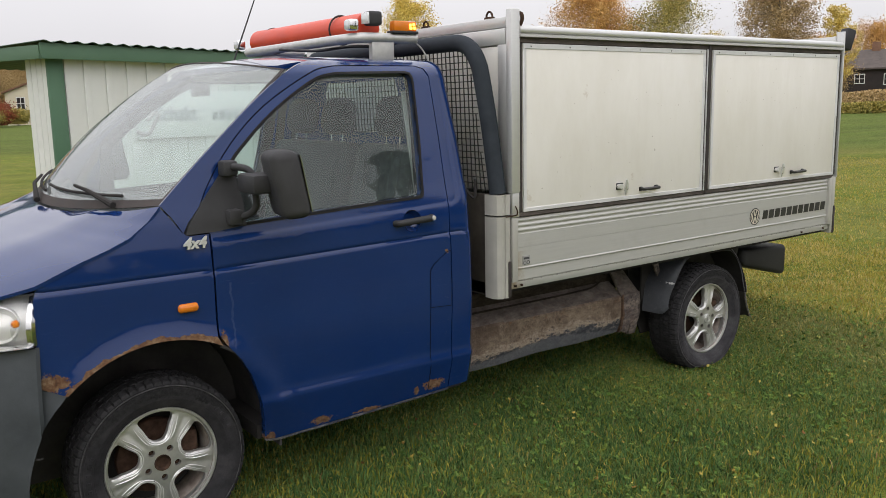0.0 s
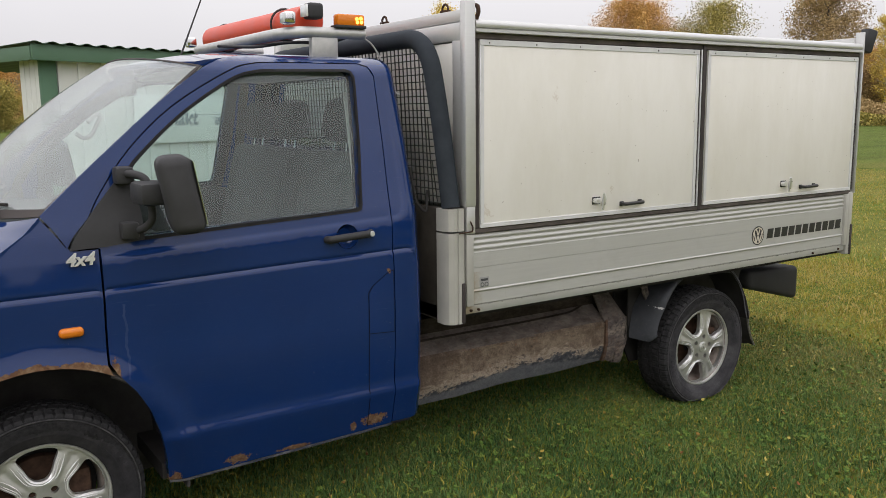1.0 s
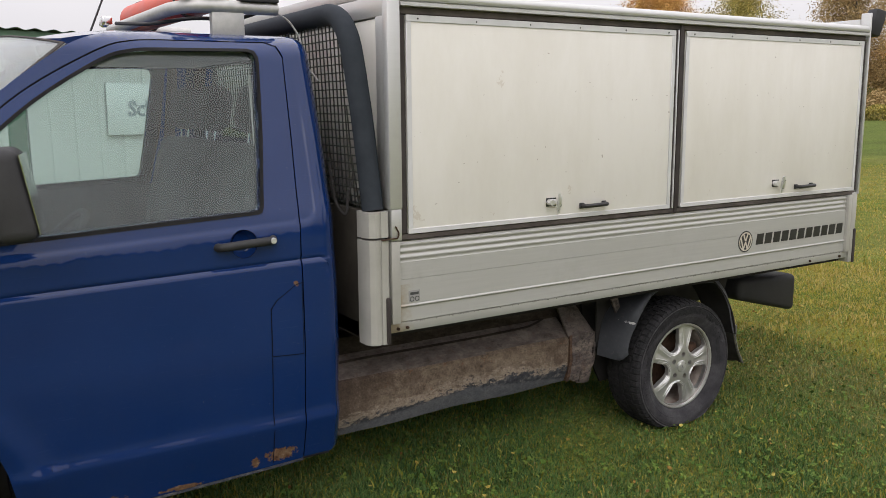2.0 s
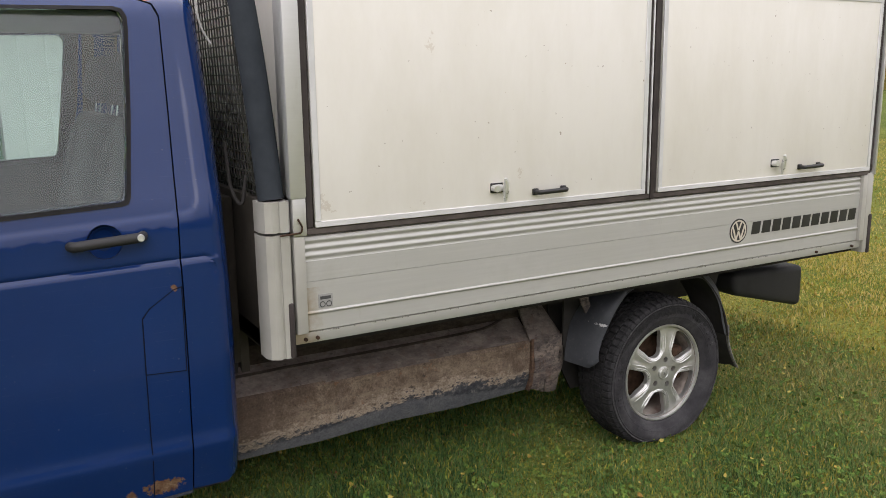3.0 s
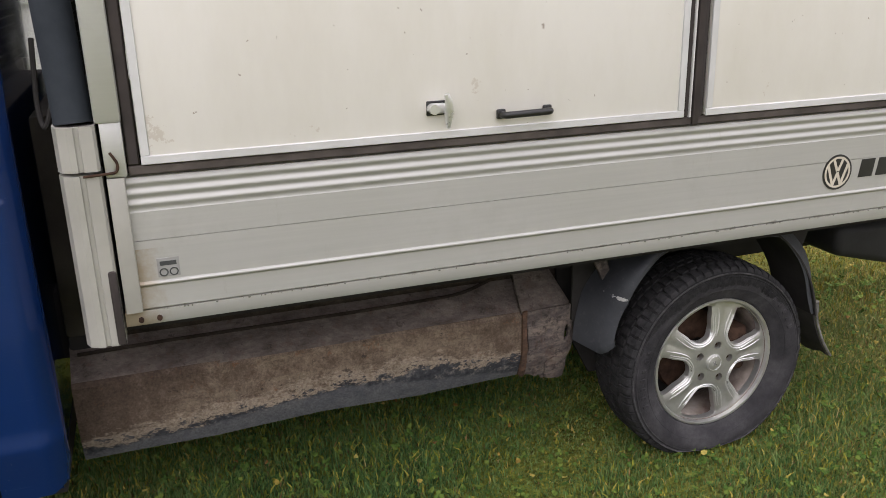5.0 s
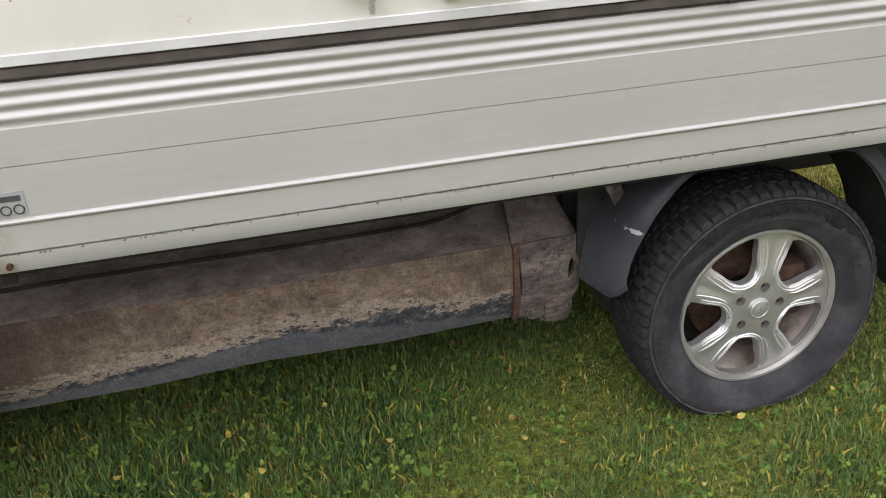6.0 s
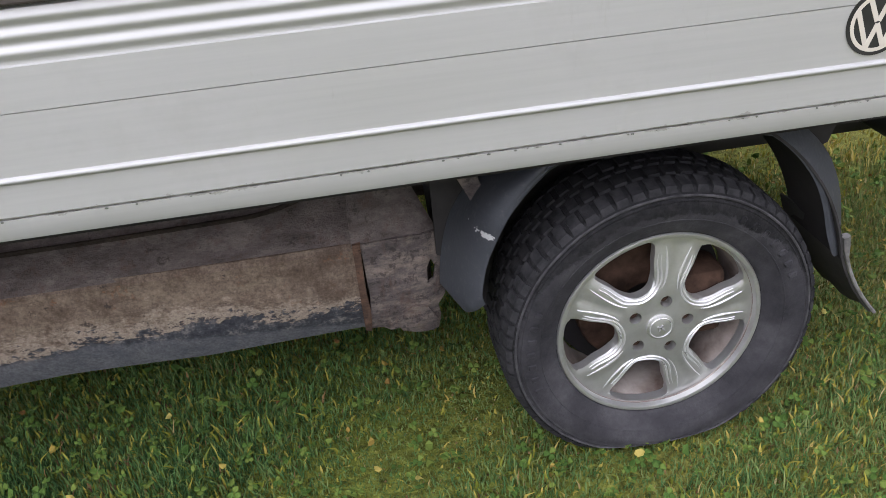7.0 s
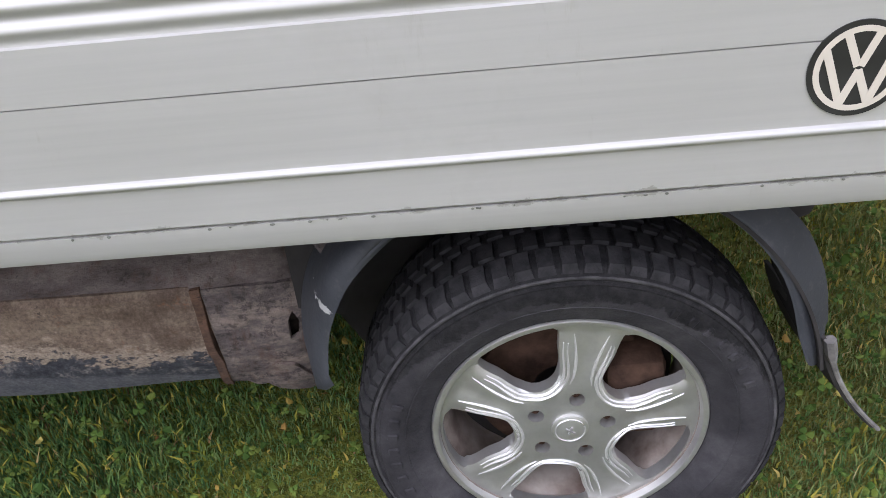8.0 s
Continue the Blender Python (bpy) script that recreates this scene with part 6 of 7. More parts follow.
    part("flap_edge", fl(tube(bmesh.new(), [(3.756 + 0.055 * u + 0.075 * u * u, -0.875 + 0.04 * u, 0.475 - 0.235 * u) for u in [k / 8 for k in range(9)]], [0.004 + 0.007 * math.exp(-((k - 0.5) / 0.9) ** 2) for k in range(9)], 6)), FRAYED, flap_ob, "frayed pale edge of the flap")
    part("guard_bracket", fl(prism(bmesh.new(), [(3.62, 0.765), (3.75, 0.765), (3.715, 0.665), (3.69, 0.655)], -0.83, -0.815)), DARK, g, "black bracket behind the guard")
    ip = [(2.96, 0.45), (3.08, 0.22), (3.50, 0.22), (3.50, 0.56), (3.44, 0.66), (3.36, 0.755), (2.94, 0.755)]
    part("wheel_house", fl(sheet(ip, [], lambda x, z: -0.60, 0.05, d=0.012)), DARK, g, "black inner wall of the rear wheel house")
    part("house_front", fl(sheet([(2.955, 0.47), (3.03, 0.45), (3.075, 0.56), (3.13, 0.66), (3.16, 0.75), (2.955, 0.75)], [], lambda x, z: -0.70 - 0.15 * max(0.0, x - 3.03), 0.04, d=0.01)), DARK, g, "dark dirty panel ahead of the wheel")
    part("guard_stay", fl(prism(bmesh.new(), [(2.985, 0.70), (3.03, 0.70), (3.064, 0.592), (3.046, 0.570)], -0.762, -0.750)), BRACKET, g, "flat rusty stay of the guard")
    rb = bmesh.new()
    box(rb, 3.99, 4.50, -0.70, -0.36, 0.422, 0.635, 0.03, 3)
    for v in rb.verts:
        if v.co.x < 4.2:
            v.co.z += (0.125 if v.co.z < 0.55 else 0.015) * min(1.0, (4.2 - v.co.x) / 0.2)
    part("rear_bumper_end", fl(rb), PLASTIC, truck, "black plastic end of the rear bumper")
part("rear_bumper", abox(4.40, 4.50, -0.40, 0.40, 0.44, 0.62, 0.02), PLASTIC, truck, "black plastic rear bumper")

# ---- roof rack, warning lights ----
rack = tube(bmesh.new(), arc_path([(1.43, -0.575, 1.968), (1.12, -0.575, 1.965), (1.06, -0.50, 1.958), (1.04, 0.50, 1.955), (1.12, 0.585, 1.965), (1.43, 0.585, 1.968)], 0.09, 6), 0.024, 12)
rk = part("roof_rack", rack, STEEL, truck, "pitted grey tube rack on the cab roof")
for x0, y0 in ((1.24, -0.575), (1.24, 0.585)):
    part("rack_foot", abox(x0 - 0.06, x0 + 0.06, y0 - 0.012, y0 + 0.02, 1.855, 1.955, 0.003), STEEL, rk, "grey rack bracket")
tb = tube(bmesh.new(), [(1.215, -0.50, 2.022), (1.215, -0.495, 2.022), (1.18, 0.62, 2.022), (1.18, 0.625, 2.022)], [0.060, 0.066, 0.066, 0.060], 20)
case = part("orange_tube", tb, ORANGE, rk, "orange plastic storage tube on the rack")
for yy in (-0.28, 0.47):
    part("rubber_strap", tube(bmesh.new(), [(1.198 + 0.0685 * math.cos(a), yy, 2.022 + 0.0685 * math.sin(a)) for a in [2 * math.pi * k / 24 for k in range(24)]], 0.005, 6, True), RUBBER, case)
for i, (x0, y0, z0, w, mat) in enumerate(((1.090, -0.560, 2.020, 0.058, LENS), (1.05, 0.61, 2.005, 0.058, LENS))):
    lb = abox(x0 - 0.024, x0 + 0.024, y0 - w / 2, y0 + w / 2, z0 - 0.026, z0 + 0.026, 0.011, 3)
    wl_ = part("work_lamp", lb, CHROME, rk, "small chrome work lamp")
    part("lamp_glass", abox(x0 - 0.028, x0 - 0.022, y0 - w / 2 + 0.007, y0 + w / 2 - 0.007, z0 - 0.019, z0 + 0.019, 0.002), mat, wl_)
bl = abox(1.165, 1.235, -0.60, -0.53, 2.020, 2.085, 0.014, 3)
blk = part("work_lamp", bl, PLASTIC, rk, "square black work lamp")
part("lamp_glass", abox(1.155, 1.166, -0.595, -0.535, 2.027, 2.078, 0.004), LENS, blk)
am = part("warning_light", abox(1.295, 1.425, -0.60, -0.555, 1.998, 2.046, 0.008, 2), AMBER, rk, "amber warning light, lit")
part("light_base", abox(1.285, 1.43, -0.605, -0.55, 1.988, 2.000, 0.003), PLASTIC, am)
for dx, dz in ((1.385, 2.027), (1.405, 2.030), (1.388, 2.013), (1.408, 2.014)):
    part("lamp_led", tube(bmesh.new(), [(dx, -0.604, dz), (dx, -0.598, dz)], 0.007, 8), AMBER_ON, am, "lit amber lamp")
part("lamp_cable", tube(bmesh.new(), arc_path([(1.42, -0.56, 1.975), (1.30, -0.50, 1.93), (1.15, -0.45, 1.935), (1.02, -0.35, 1.915), (0.95, -0.1, 1.935)], 0.05), 0.007, 8), PLASTIC, rk, "black lamp cable")
ant = tube(bmesh.new(), [(0.90, 0.42, 1.885), (0.93, 0.42, 1.91), (1.20, 0.42, 2.55)], [0.012, 0.005, 0.002], 8)
part("aerial", ant, PLASTIC, truck, "thin black roof aerial")


# ---- ground ----
gx = np.concatenate([-np.geomspace(900, 8, 26), np.linspace(-7, 12, 58), np.geomspace(13, 900, 26)])
gy = np.concatenate([-np.geomspace(900, 7, 24), np.linspace(-6, 9, 46), np.geomspace(10, 900, 26)])


def ground_z(x, y):
    near = 0.012 * noise.noise(Vector((x * 0.9, y * 0.9, 0.3))) + 0.006 * noise.noise(Vector((x * 4, y * 4, 1.3)))
    return near


verts = [(float(x), float(y), ground_z(float(x), float(y))) for y in gy for x in gx]
nx = len(gx)
quads = [(j * nx + i, j * nx + i + 1, (j + 1) * nx + i + 1, (j + 1) * nx + i) for j in range(len(gy) - 1) for i in range(nx - 1)]
gme = bpy.data.meshes.new("ground")
gme.from_pydata(verts, [], quads)
for p in gme.polygons:
    p.use_smooth = True
gme.materials.append(LAWN)
ground = tagged(new("ground", gme), "wide mown lawn, green with straw-coloured patches", "ground", kind="structure")

# ---- grass blades ----
GRASS = blades("grass_blades", (0.0, (0.010, 0.027, 0.009)), (0.22, (0.034, 0.082, 0.024)), (0.46, (0.084, 0.164, 0.046)), (0.72, (0.148, 0.216, 0.066)), (0.88, (0.190, 0.226, 0.076)), (1.0, (0.235, 0.240, 0.092)))
MEADOW = blades("lawn_blades", (0.0, (0.040, 0.062, 0.008)), (0.22, (0.125, 0.155, 0.018)), (0.45, (0.225, 0.228, 0.030)), (0.68, (0.315, 0.272, 0.046)), (0.86, (0.38, 0.302, 0.072)), (1.0, (0.43, 0.34, 0.12)))


def strew_grass(name, n, x0, x1, y0, y1, h0, h1, w, seed, label, mat=None):
    rng = np.random.default_rng(seed)
    px, py = rng.uniform(x0, x1, n), rng.uniform(y0, y1, n)
    # tufts: the density follows a lumpy field
    lump = np.sin(px * 5.1 + np.sin(py * 3.7) * 2) * np.sin(py * 4.3 + np.sin(px * 2.9) * 2)
    edge = np.minimum(np.minimum(px - x0, x1 - px), np.minimum(py - y0, y1 - py)) / 0.8
    keep = (rng.uniform(-4.5, 1.0, n) < lump) & (rng.uniform(0, 1, n) < edge)
    px, py, lump = px[keep], py[keep], lump[keep]
    n = len(px)
    h = rng.uniform(h0, h1, n) * (0.8 + 0.35 * lump)
    a = rng.uniform(0, 2 * np.pi, n)
    lean = rng.uniform(0.1, 1.15, n) * h
    la = rng.uniform(0, 2 * np.pi, n)
    ww = w * rng.uniform(0.6, 1.3, n)
    dx, dy = np.cos(a) * ww, np.sin(a) * ww
    mx, my = px + np.cos(la) * lean * 0.35, py + np.sin(la) * lean * 0.35
    tx, ty = px + np.cos(la) * lean, py + np.sin(la) * lean
    v = np.empty((n, 5, 3))
    v[:, 0] = np.stack([px - dx, py - dy, np.full(n, -0.015)], 1)
    v[:, 1] = np.stack([px + dx, py + dy, np.full(n, -0.015)], 1)
    v[:, 2] = np.stack([mx + dx * 0.8, my + dy * 0.8, h * 0.6], 1)
    v[:, 3] = np.stack([mx - dx * 0.8, my - dy * 0.8, h * 0.6], 1)
    v[:, 4] = np.stack([tx, ty, h], 1)
    me = bpy.data.meshes.new(name)
    me.vertices.add(n * 5)
    me.vertices.foreach_set("co", v.reshape(-1))
    idx = np.arange(n)[:, None] * 5
    loops = np.concatenate([idx + np.array([[0, 1, 2, 3]]), idx + np.array([[3, 2, 4]])], 1).reshape(-1)
    me.loops.add(n * 7)
    me.loops.foreach_set("vertex_index", loops.astype(np.int32))
    me.polygons.add(n * 2)
    st = (np.arange(n)[:, None] * 7 + np.array([[0, 4]])).reshape(-1)
    me.polygons.foreach_set("loop_start", st.astype(np.int32))
    me.update(calc_edges=True)
    me.materials.append(mat or GRASS)
    return tagged(new(name, me), label, "grass", kind="stuff")


strew_grass("grass", 440000, 0.9, 5.4, -2.5, 0.5, 0.010, 0.043, 0.0017, 3, "short dense grass blades round the truck")
strew_grass("grass", 120000, -1.2, 1.9, -2.6, 0.5, 0.012, 0.044, 0.0023, 8, "short grass blades beside the front wheel")
strew_grass("grass", 210000, -2.0, 8.6, -2.8, 4.4, 0.015, 0.045, 0.0034, 4, "short grass blades on the lawn", MEADOW)
strew_grass("grass", 78000, 4.5, 22.0, -6.5, 9.5, 0.015, 0.05, 0.0060, 5, "grass blades farther out on the lawn", MEADOW)
STRAW = blades("dry_blades", (0.0, (0.15, 0.085, 0.035)), (0.35, (0.26, 0.17, 0.07)), (0.7, (0.36, 0.28, 0.12)), (1.0, (0.44, 0.37, 0.20)))
strew_grass("dry_grass", 4200, 0.9, 5.6, -2.5, 0.6, 0.012, 0.045, 0.0020, 6, "dry straw-coloured blades among the grass", STRAW)
THATCH = blades("dead_thatch", (0.0, (0.060, 0.034, 0.018)), (0.4, (0.120, 0.068, 0.032)), (0.7, (0.20, 0.125, 0.058)), (1.0, (0.30, 0.21, 0.10)))
strew_grass("dead_grass", 26000, 0.9, 5.6, -2.5, 0.6, 0.008, 0.026, 0.0024, 9, "brown dead grass between the blades", THATCH)
strew_grass("dry_grass", 3000, -2.0, 9.0, -2.8, 4.4, 0.015, 0.045, 0.0032, 7, "dry straw-coloured blades on the lawn", STRAW)


# ---- shed behind the truck ----
SHEDWHITE = painted_boards("white_boards", (0.70, 0.71, 0.68), (0.55, 0.57, 0.53))
SHEDGREEN = painted_boards("green_boards", (0.055, 0.135, 0.075), (0.075, 0.16, 0.095))
SHEDROOF = plain("shed_roof_sheet", (0.045, 0.09, 0.065), (0.075, 0.12, 0.09), 2.0, (0.5, 0.7), 0.2, 0.1)
GREYLETTER = plain("grey_lettering", (0.20, 0.23, 0.25), (0.29, 0.32, 0.34), 9.0, (0.5, 0.6), 0.0, 0.02)
SIGNWHITE = plain("white_sign", (0.72, 0.74, 0.72), (0.78, 0.80, 0.78), 3.0, (0.4, 0.5), 0.0, 0.03)
SHED_M = pose(1.017, 5.343, 0, 0, 0, 20)
shed = thing("shed", "white board shed with green corner boards and green corrugated roof", "shed")
shed.matrix_basis = SHED_M


def shed_part(name, bm, material, label="", parent=None):
    """Parts in the shed's own measures: x along the front, y into it."""
    ob = new(name, finish(bm, name))
    ob.data.materials.append(material)
    ob.parent = parent or shed
    return tagged(ob, label)


SL, SD, SH = 6.4, 3.2, 2.19
shed_part("core", box(box(bmesh.new(), 0.03, SL - 0.03, 0.03, 0.40, 0.0, SH), 1.95, SL - 0.03, 0.40, SD, 0.0, SH), SHEDWHITE, "white wall behind the boards")
bd = finish(abox(-0.115, 0.115, -0.012, 0.03, 0.12, SH, 0.004, 1), "board")
bd.materials.append(SHEDWHITE)
bt = finish(abox(-0.036, 0.036, -0.030, -0.012, 0.12, SH, 0.004, 1), "batten")
bt.materials.append(SHEDWHITE)
for i in range(24):
    for me, nm, dx in ((bd, "board", 0.30), (bt, "batten", 0.43)):
        ob = new(nm, me)
        ob.parent = shed
        ob.location = (dx + i * 0.26, 0, 0)
eb = finish(abox(-0.018, 0.0, -0.045, 0.045, 0.12, SH, 0.004, 1), "end_board")
eb.materials.append(SHEDWHITE)
for i in range(4):
    ob = new("end_board", eb)
    ob.parent = shed
    ob.location = (0.03, 0.06 + i * 0.098, 0)
shed_part("corner_board", abox(-0.012, 0.160, -0.034, 0.0, 0.10, SH, 0.004), SHEDGREEN, "dark green corner board")
shed_part("corner_board", abox(SL - 0.160, SL + 0.012, -0.034, 0.0, 0.10, SH, 0.004), SHEDGREEN, "dark green corner board")
shed_part("plinth", abox(0.04, SL - 0.04, 0.02, SD, -0.05, 0.12), DARK, "dark plinth")
shed_part("fascia", abox(-0.14, SL + 0.14, -0.16, -0.13, SH - 0.02, SH + 0.135, 0.004), SHEDGREEN, "green front fascia board")
shed_part("end_fascia", abox(-0.15, -0.12, -0.13, SD + 0.2, SH - 0.02, SH + 0.115, 0.004), SHEDGREEN, "green end fascia board")
shed_part("soffit", abox(-0.12, SL + 0.14, -0.13, 0.0, SH, SH + 0.02), SHEDWHITE)
cr = grid(bmesh.new(), lambda u, v: Vector((-0.17 + (SL + 0.34) * u, -0.20 + (SD + 0.45) * v, SH + 0.15 - 0.10 * v + 0.011 * math.sin(2 * math.pi * (SL + 0.34) * u / 0.18))), 300, 3)
shed_part("roof_sheet", thicken(cr, 0.004, lambda c: Vector((0, 0, -1))), SHEDROOF, "dark green corrugated roof sheet")
sign = shed_part("sign_board", abox(0.99, 3.61, -0.062, -0.045, 1.33, 1.86, 0.003), SIGNWHITE, "white sign board with grey lettering")
me = letters("Schakt", 0.225, 0.002, Matrix.Translation((1.22, -0.064, 1.525)), 0.0, 0.006)
me.materials.append(GREYLETTER)
ob = new("sign_lettering", me)
ob.parent = sign
lb = bmesh.new()
for i in range(8):
    box(lb, 2.05 + i * 0.115, 2.135 + i * 0.115, -0.066, -0.061, 1.515, 1.61 + 0.03 * (i % 3 == 1), 0.002, 1)
shed_part("sign_bars", lb, GREYLETTER, "", sign)
shed_part("sign_line", abox(1.25, 2.81, -0.066, -0.061, 1.632, 1.640), GREYLETTER, "", sign)

# ---- far houses and hedges ----
CAM0 = Vector((-0.93, -3.97, 0))


def far(az, d, z=0.0):
    """A place d metres off at a compass angle from the +y axis towards +x."""
    return CAM0 + Vector((math.sin(radians(az)) * d, math.cos(radians(az)) * d, z))


CREAM = plain("cream_render", (0.60, 0.55, 0.42), (0.68, 0.62, 0.48), 0.6, (0.8, 0.9), 0.0, 0.1)
TILE = plain("brown_tiles", (0.14, 0.075, 0.045), (0.22, 0.12, 0.075), 1.5, (0.8, 0.9), 0.0, 0.3, 8.0)
DARKTILE = plain("dark_tiles", (0.060, 0.048, 0.042), (0.105, 0.085, 0.075), 1.5, (0.8, 0.9), 0.0, 0.3, 8.0)
BROWNWOOD = plain("dark_brown_wood", (0.020, 0.015, 0.014), (0.036, 0.027, 0.025), 1.5, (0.8, 0.9), 0.0, 0.2, 8.0)
WHITETRIM = plain("white_trim", (0.66, 0.66, 0.64), (0.74, 0.74, 0.72), 3.0, (0.5, 0.6), 0.0, 0.05)


def house(label, p, yaw, w, d, eave, ridge, wall, roof_mat, windows, chimney=None):
    h = thing("house", label, "house")
    h.matrix_basis = Matrix.Translation(p) @ Matrix.Rotation(radians(yaw), 4, "Z")

    def hp(name, bm, mat, parent=h, label=""):
        o = new(name, finish(bm, name))
        o.data.materials.append(mat)
        o.parent = parent
        return tagged(o, label)
    body = bmesh.new()
    prism(body, [(-w / 2, -0.5), (w / 2, -0.5), (w / 2, eave), (0, ridge), (-w / 2, eave)] if d < 0 else [(-w / 2, -0.5), (w / 2, -0.5), (w / 2, eave), (-w / 2, eave)], 0, abs(d))
    hp("wall", body, wall)
    rb = bmesh.new()
    if d < 0:
        for s in (-1, 1):
            k = (ridge - eave) / (w / 2)
            a = [(s * (w / 2 + 0.4), eave - 0.4 * k + 0.05), (0, ridge + 0.05), (0, ridge + 0.25), (s * (w / 2 + 0.4), eave - 0.4 * k + 0.25)]
            prism(rb, a, -0.4, abs(d) + 0.4)
    else:
        vs = [(-0.4, eave - 0.1), (d / 2, ridge), (d + 0.4, eave - 0.1), (d + 0.4, eave + 0.1), (d / 2, ridge + 0.2), (-0.4, eave + 0.1)]
        extrude_x(rb, vs, -w / 2 - 0.4, w / 2 + 0.4)
    roof_ob = hp("roof", rb, roof_mat)
    if chimney:
        hp("chimney", abox(chimney - 0.5, chimney + 0.5, abs(d) / 2 - 0.4, abs(d) / 2 + 0.4, ridge - 0.6, ridge + 1.1, 0.03), TILE, roof_ob)
    for wx, wz, ww, wh in windows:
        fr = bmesh.new()
        for a, b, c, e in ((wx - ww / 2, wx + ww / 2, wz + wh / 2 - 0.09, wz + wh / 2), (wx - ww / 2, wx + ww / 2, wz - wh / 2, wz - wh / 2 + 0.09), (wx - ww / 2, wx - ww / 2 + 0.09, wz - wh / 2, wz + wh / 2), (wx + ww / 2 - 0.09, wx + ww / 2, wz - wh / 2, wz + wh / 2), (wx - 0.04, wx + 0.04, wz - wh / 2, wz + wh / 2), (wx - ww / 2, wx + ww / 2, wz - 0.03, wz + 0.03)):
            box(fr, a, b, -0.07, 0.0, c, e)
        wf = hp("window", fr, WHITETRIM)
        hp("pane", abox(wx - ww / 2, wx + ww / 2, -0.02, -0.01, wz - wh / 2, wz + wh / 2), DARK, wf)
    return h


house("cream rendered house with a brown tiled gable roof", far(12.05, 118), -12, 11.0, -9.0, 3.95, 6.1, CREAM, TILE, ((1.0, 2.5, 2.4, 1.5), (-3.8, 2.65, 1.0, 1.6)))
house("dark brown wooden house with a grey roof and chimney", far(65.3, 118), -64, 17.0, 8.0, 4.9, 7.2, BROWNWOOD, DARKTILE, ((-5.8, 3.7, 1.2, 1.2), (-2.4, 3.6, 1.5, 1.4), (2.0, 3.6, 2.2, 1.4)), -4.2)

# ---- trees ----
BARK = plain("bark", (0.06, 0.045, 0.035), (0.13, 0.11, 0.09), 3.0, (0.85, 0.95), 0.0, 0.4, 12.0)
BIRCHBARK = plain("birch_bark", (0.12, 0.11, 0.10), (0.60, 0.58, 0.54), 2.0, (0.7, 0.9), 0.0, 0.3, 12.0)


def leafmat(name, a, b, c):
    m = Mat(name)
    rnd = m.add("ShaderNodeNewGeometry").outputs["Random Per Island"]
    m.set(Base_Color=m.ramp(rnd, (0.0, a), (0.5, b), (1.0, c)), Roughness=0.75, Specular_IOR_Level=0.15)
    return m.m


LV_ORANGE = leafmat("orange_leaves", (0.32, 0.165, 0.05), (0.56, 0.31, 0.09), (0.74, 0.48, 0.18))
LV_YELLOW = leafmat("yellow_leaves", (0.426, 0.310, 0.068), (0.698, 0.504, 0.116), (0.800, 0.698, 0.214))
LV_YGREEN = leafmat("yellow_green_leaves", (0.15, 0.145, 0.042), (0.33, 0.285, 0.075), (0.56, 0.44, 0.13))
LV_BROWN = leafmat("brown_leaves", (0.22, 0.155, 0.07), (0.38, 0.265, 0.12), (0.54, 0.39, 0.20))
LV_RED = leafmat("red_leaves", (0.14, 0.03, 0.02), (0.24, 0.06, 0.03), (0.30, 0.10, 0.04))
LV_GREEN = leafmat("dark_green_leaves", (0.034, 0.054, 0.016), (0.078, 0.109, 0.028), (0.139, 0.155, 0.046))
# distant mist is mixed into these needle colours
HAZEWOOD = leafmat("mist_toned_spruce", (0.075, 0.088, 0.092), (0.115, 0.128, 0.132), (0.19, 0.175, 0.150))
LV_SPRUCE = leafmat("spruce_needles", (0.010, 0.018, 0.008), (0.018, 0.030, 0.012), (0.03, 0.045, 0.02))


def leaf_mesh(name, pts, size, rng, mat):
    n = len(pts)
    a = rng.normal(size=(n, 3))
    a /= np.linalg.norm(a, axis=1)[:, None]
    b = np.cross(a, rng.normal(size=(n, 3)))
    b /= np.linalg.norm(b, axis=1)[:, None]
    s = size * rng.uniform(0.5, 1.3, (n, 1))
    v = np.empty((n, 4, 3))
    v[:, 0], v[:, 1], v[:, 2], v[:, 3] = pts - a * s, pts + b * s * 0.6, pts + a * s, pts - b * s * 0.6
    me = bpy.data.meshes.new(name)
    me.from_pydata(v.reshape(-1, 3).tolist(), [], np.arange(n * 4).reshape(-1, 4).tolist())
    me.materials.append(mat)
    return me


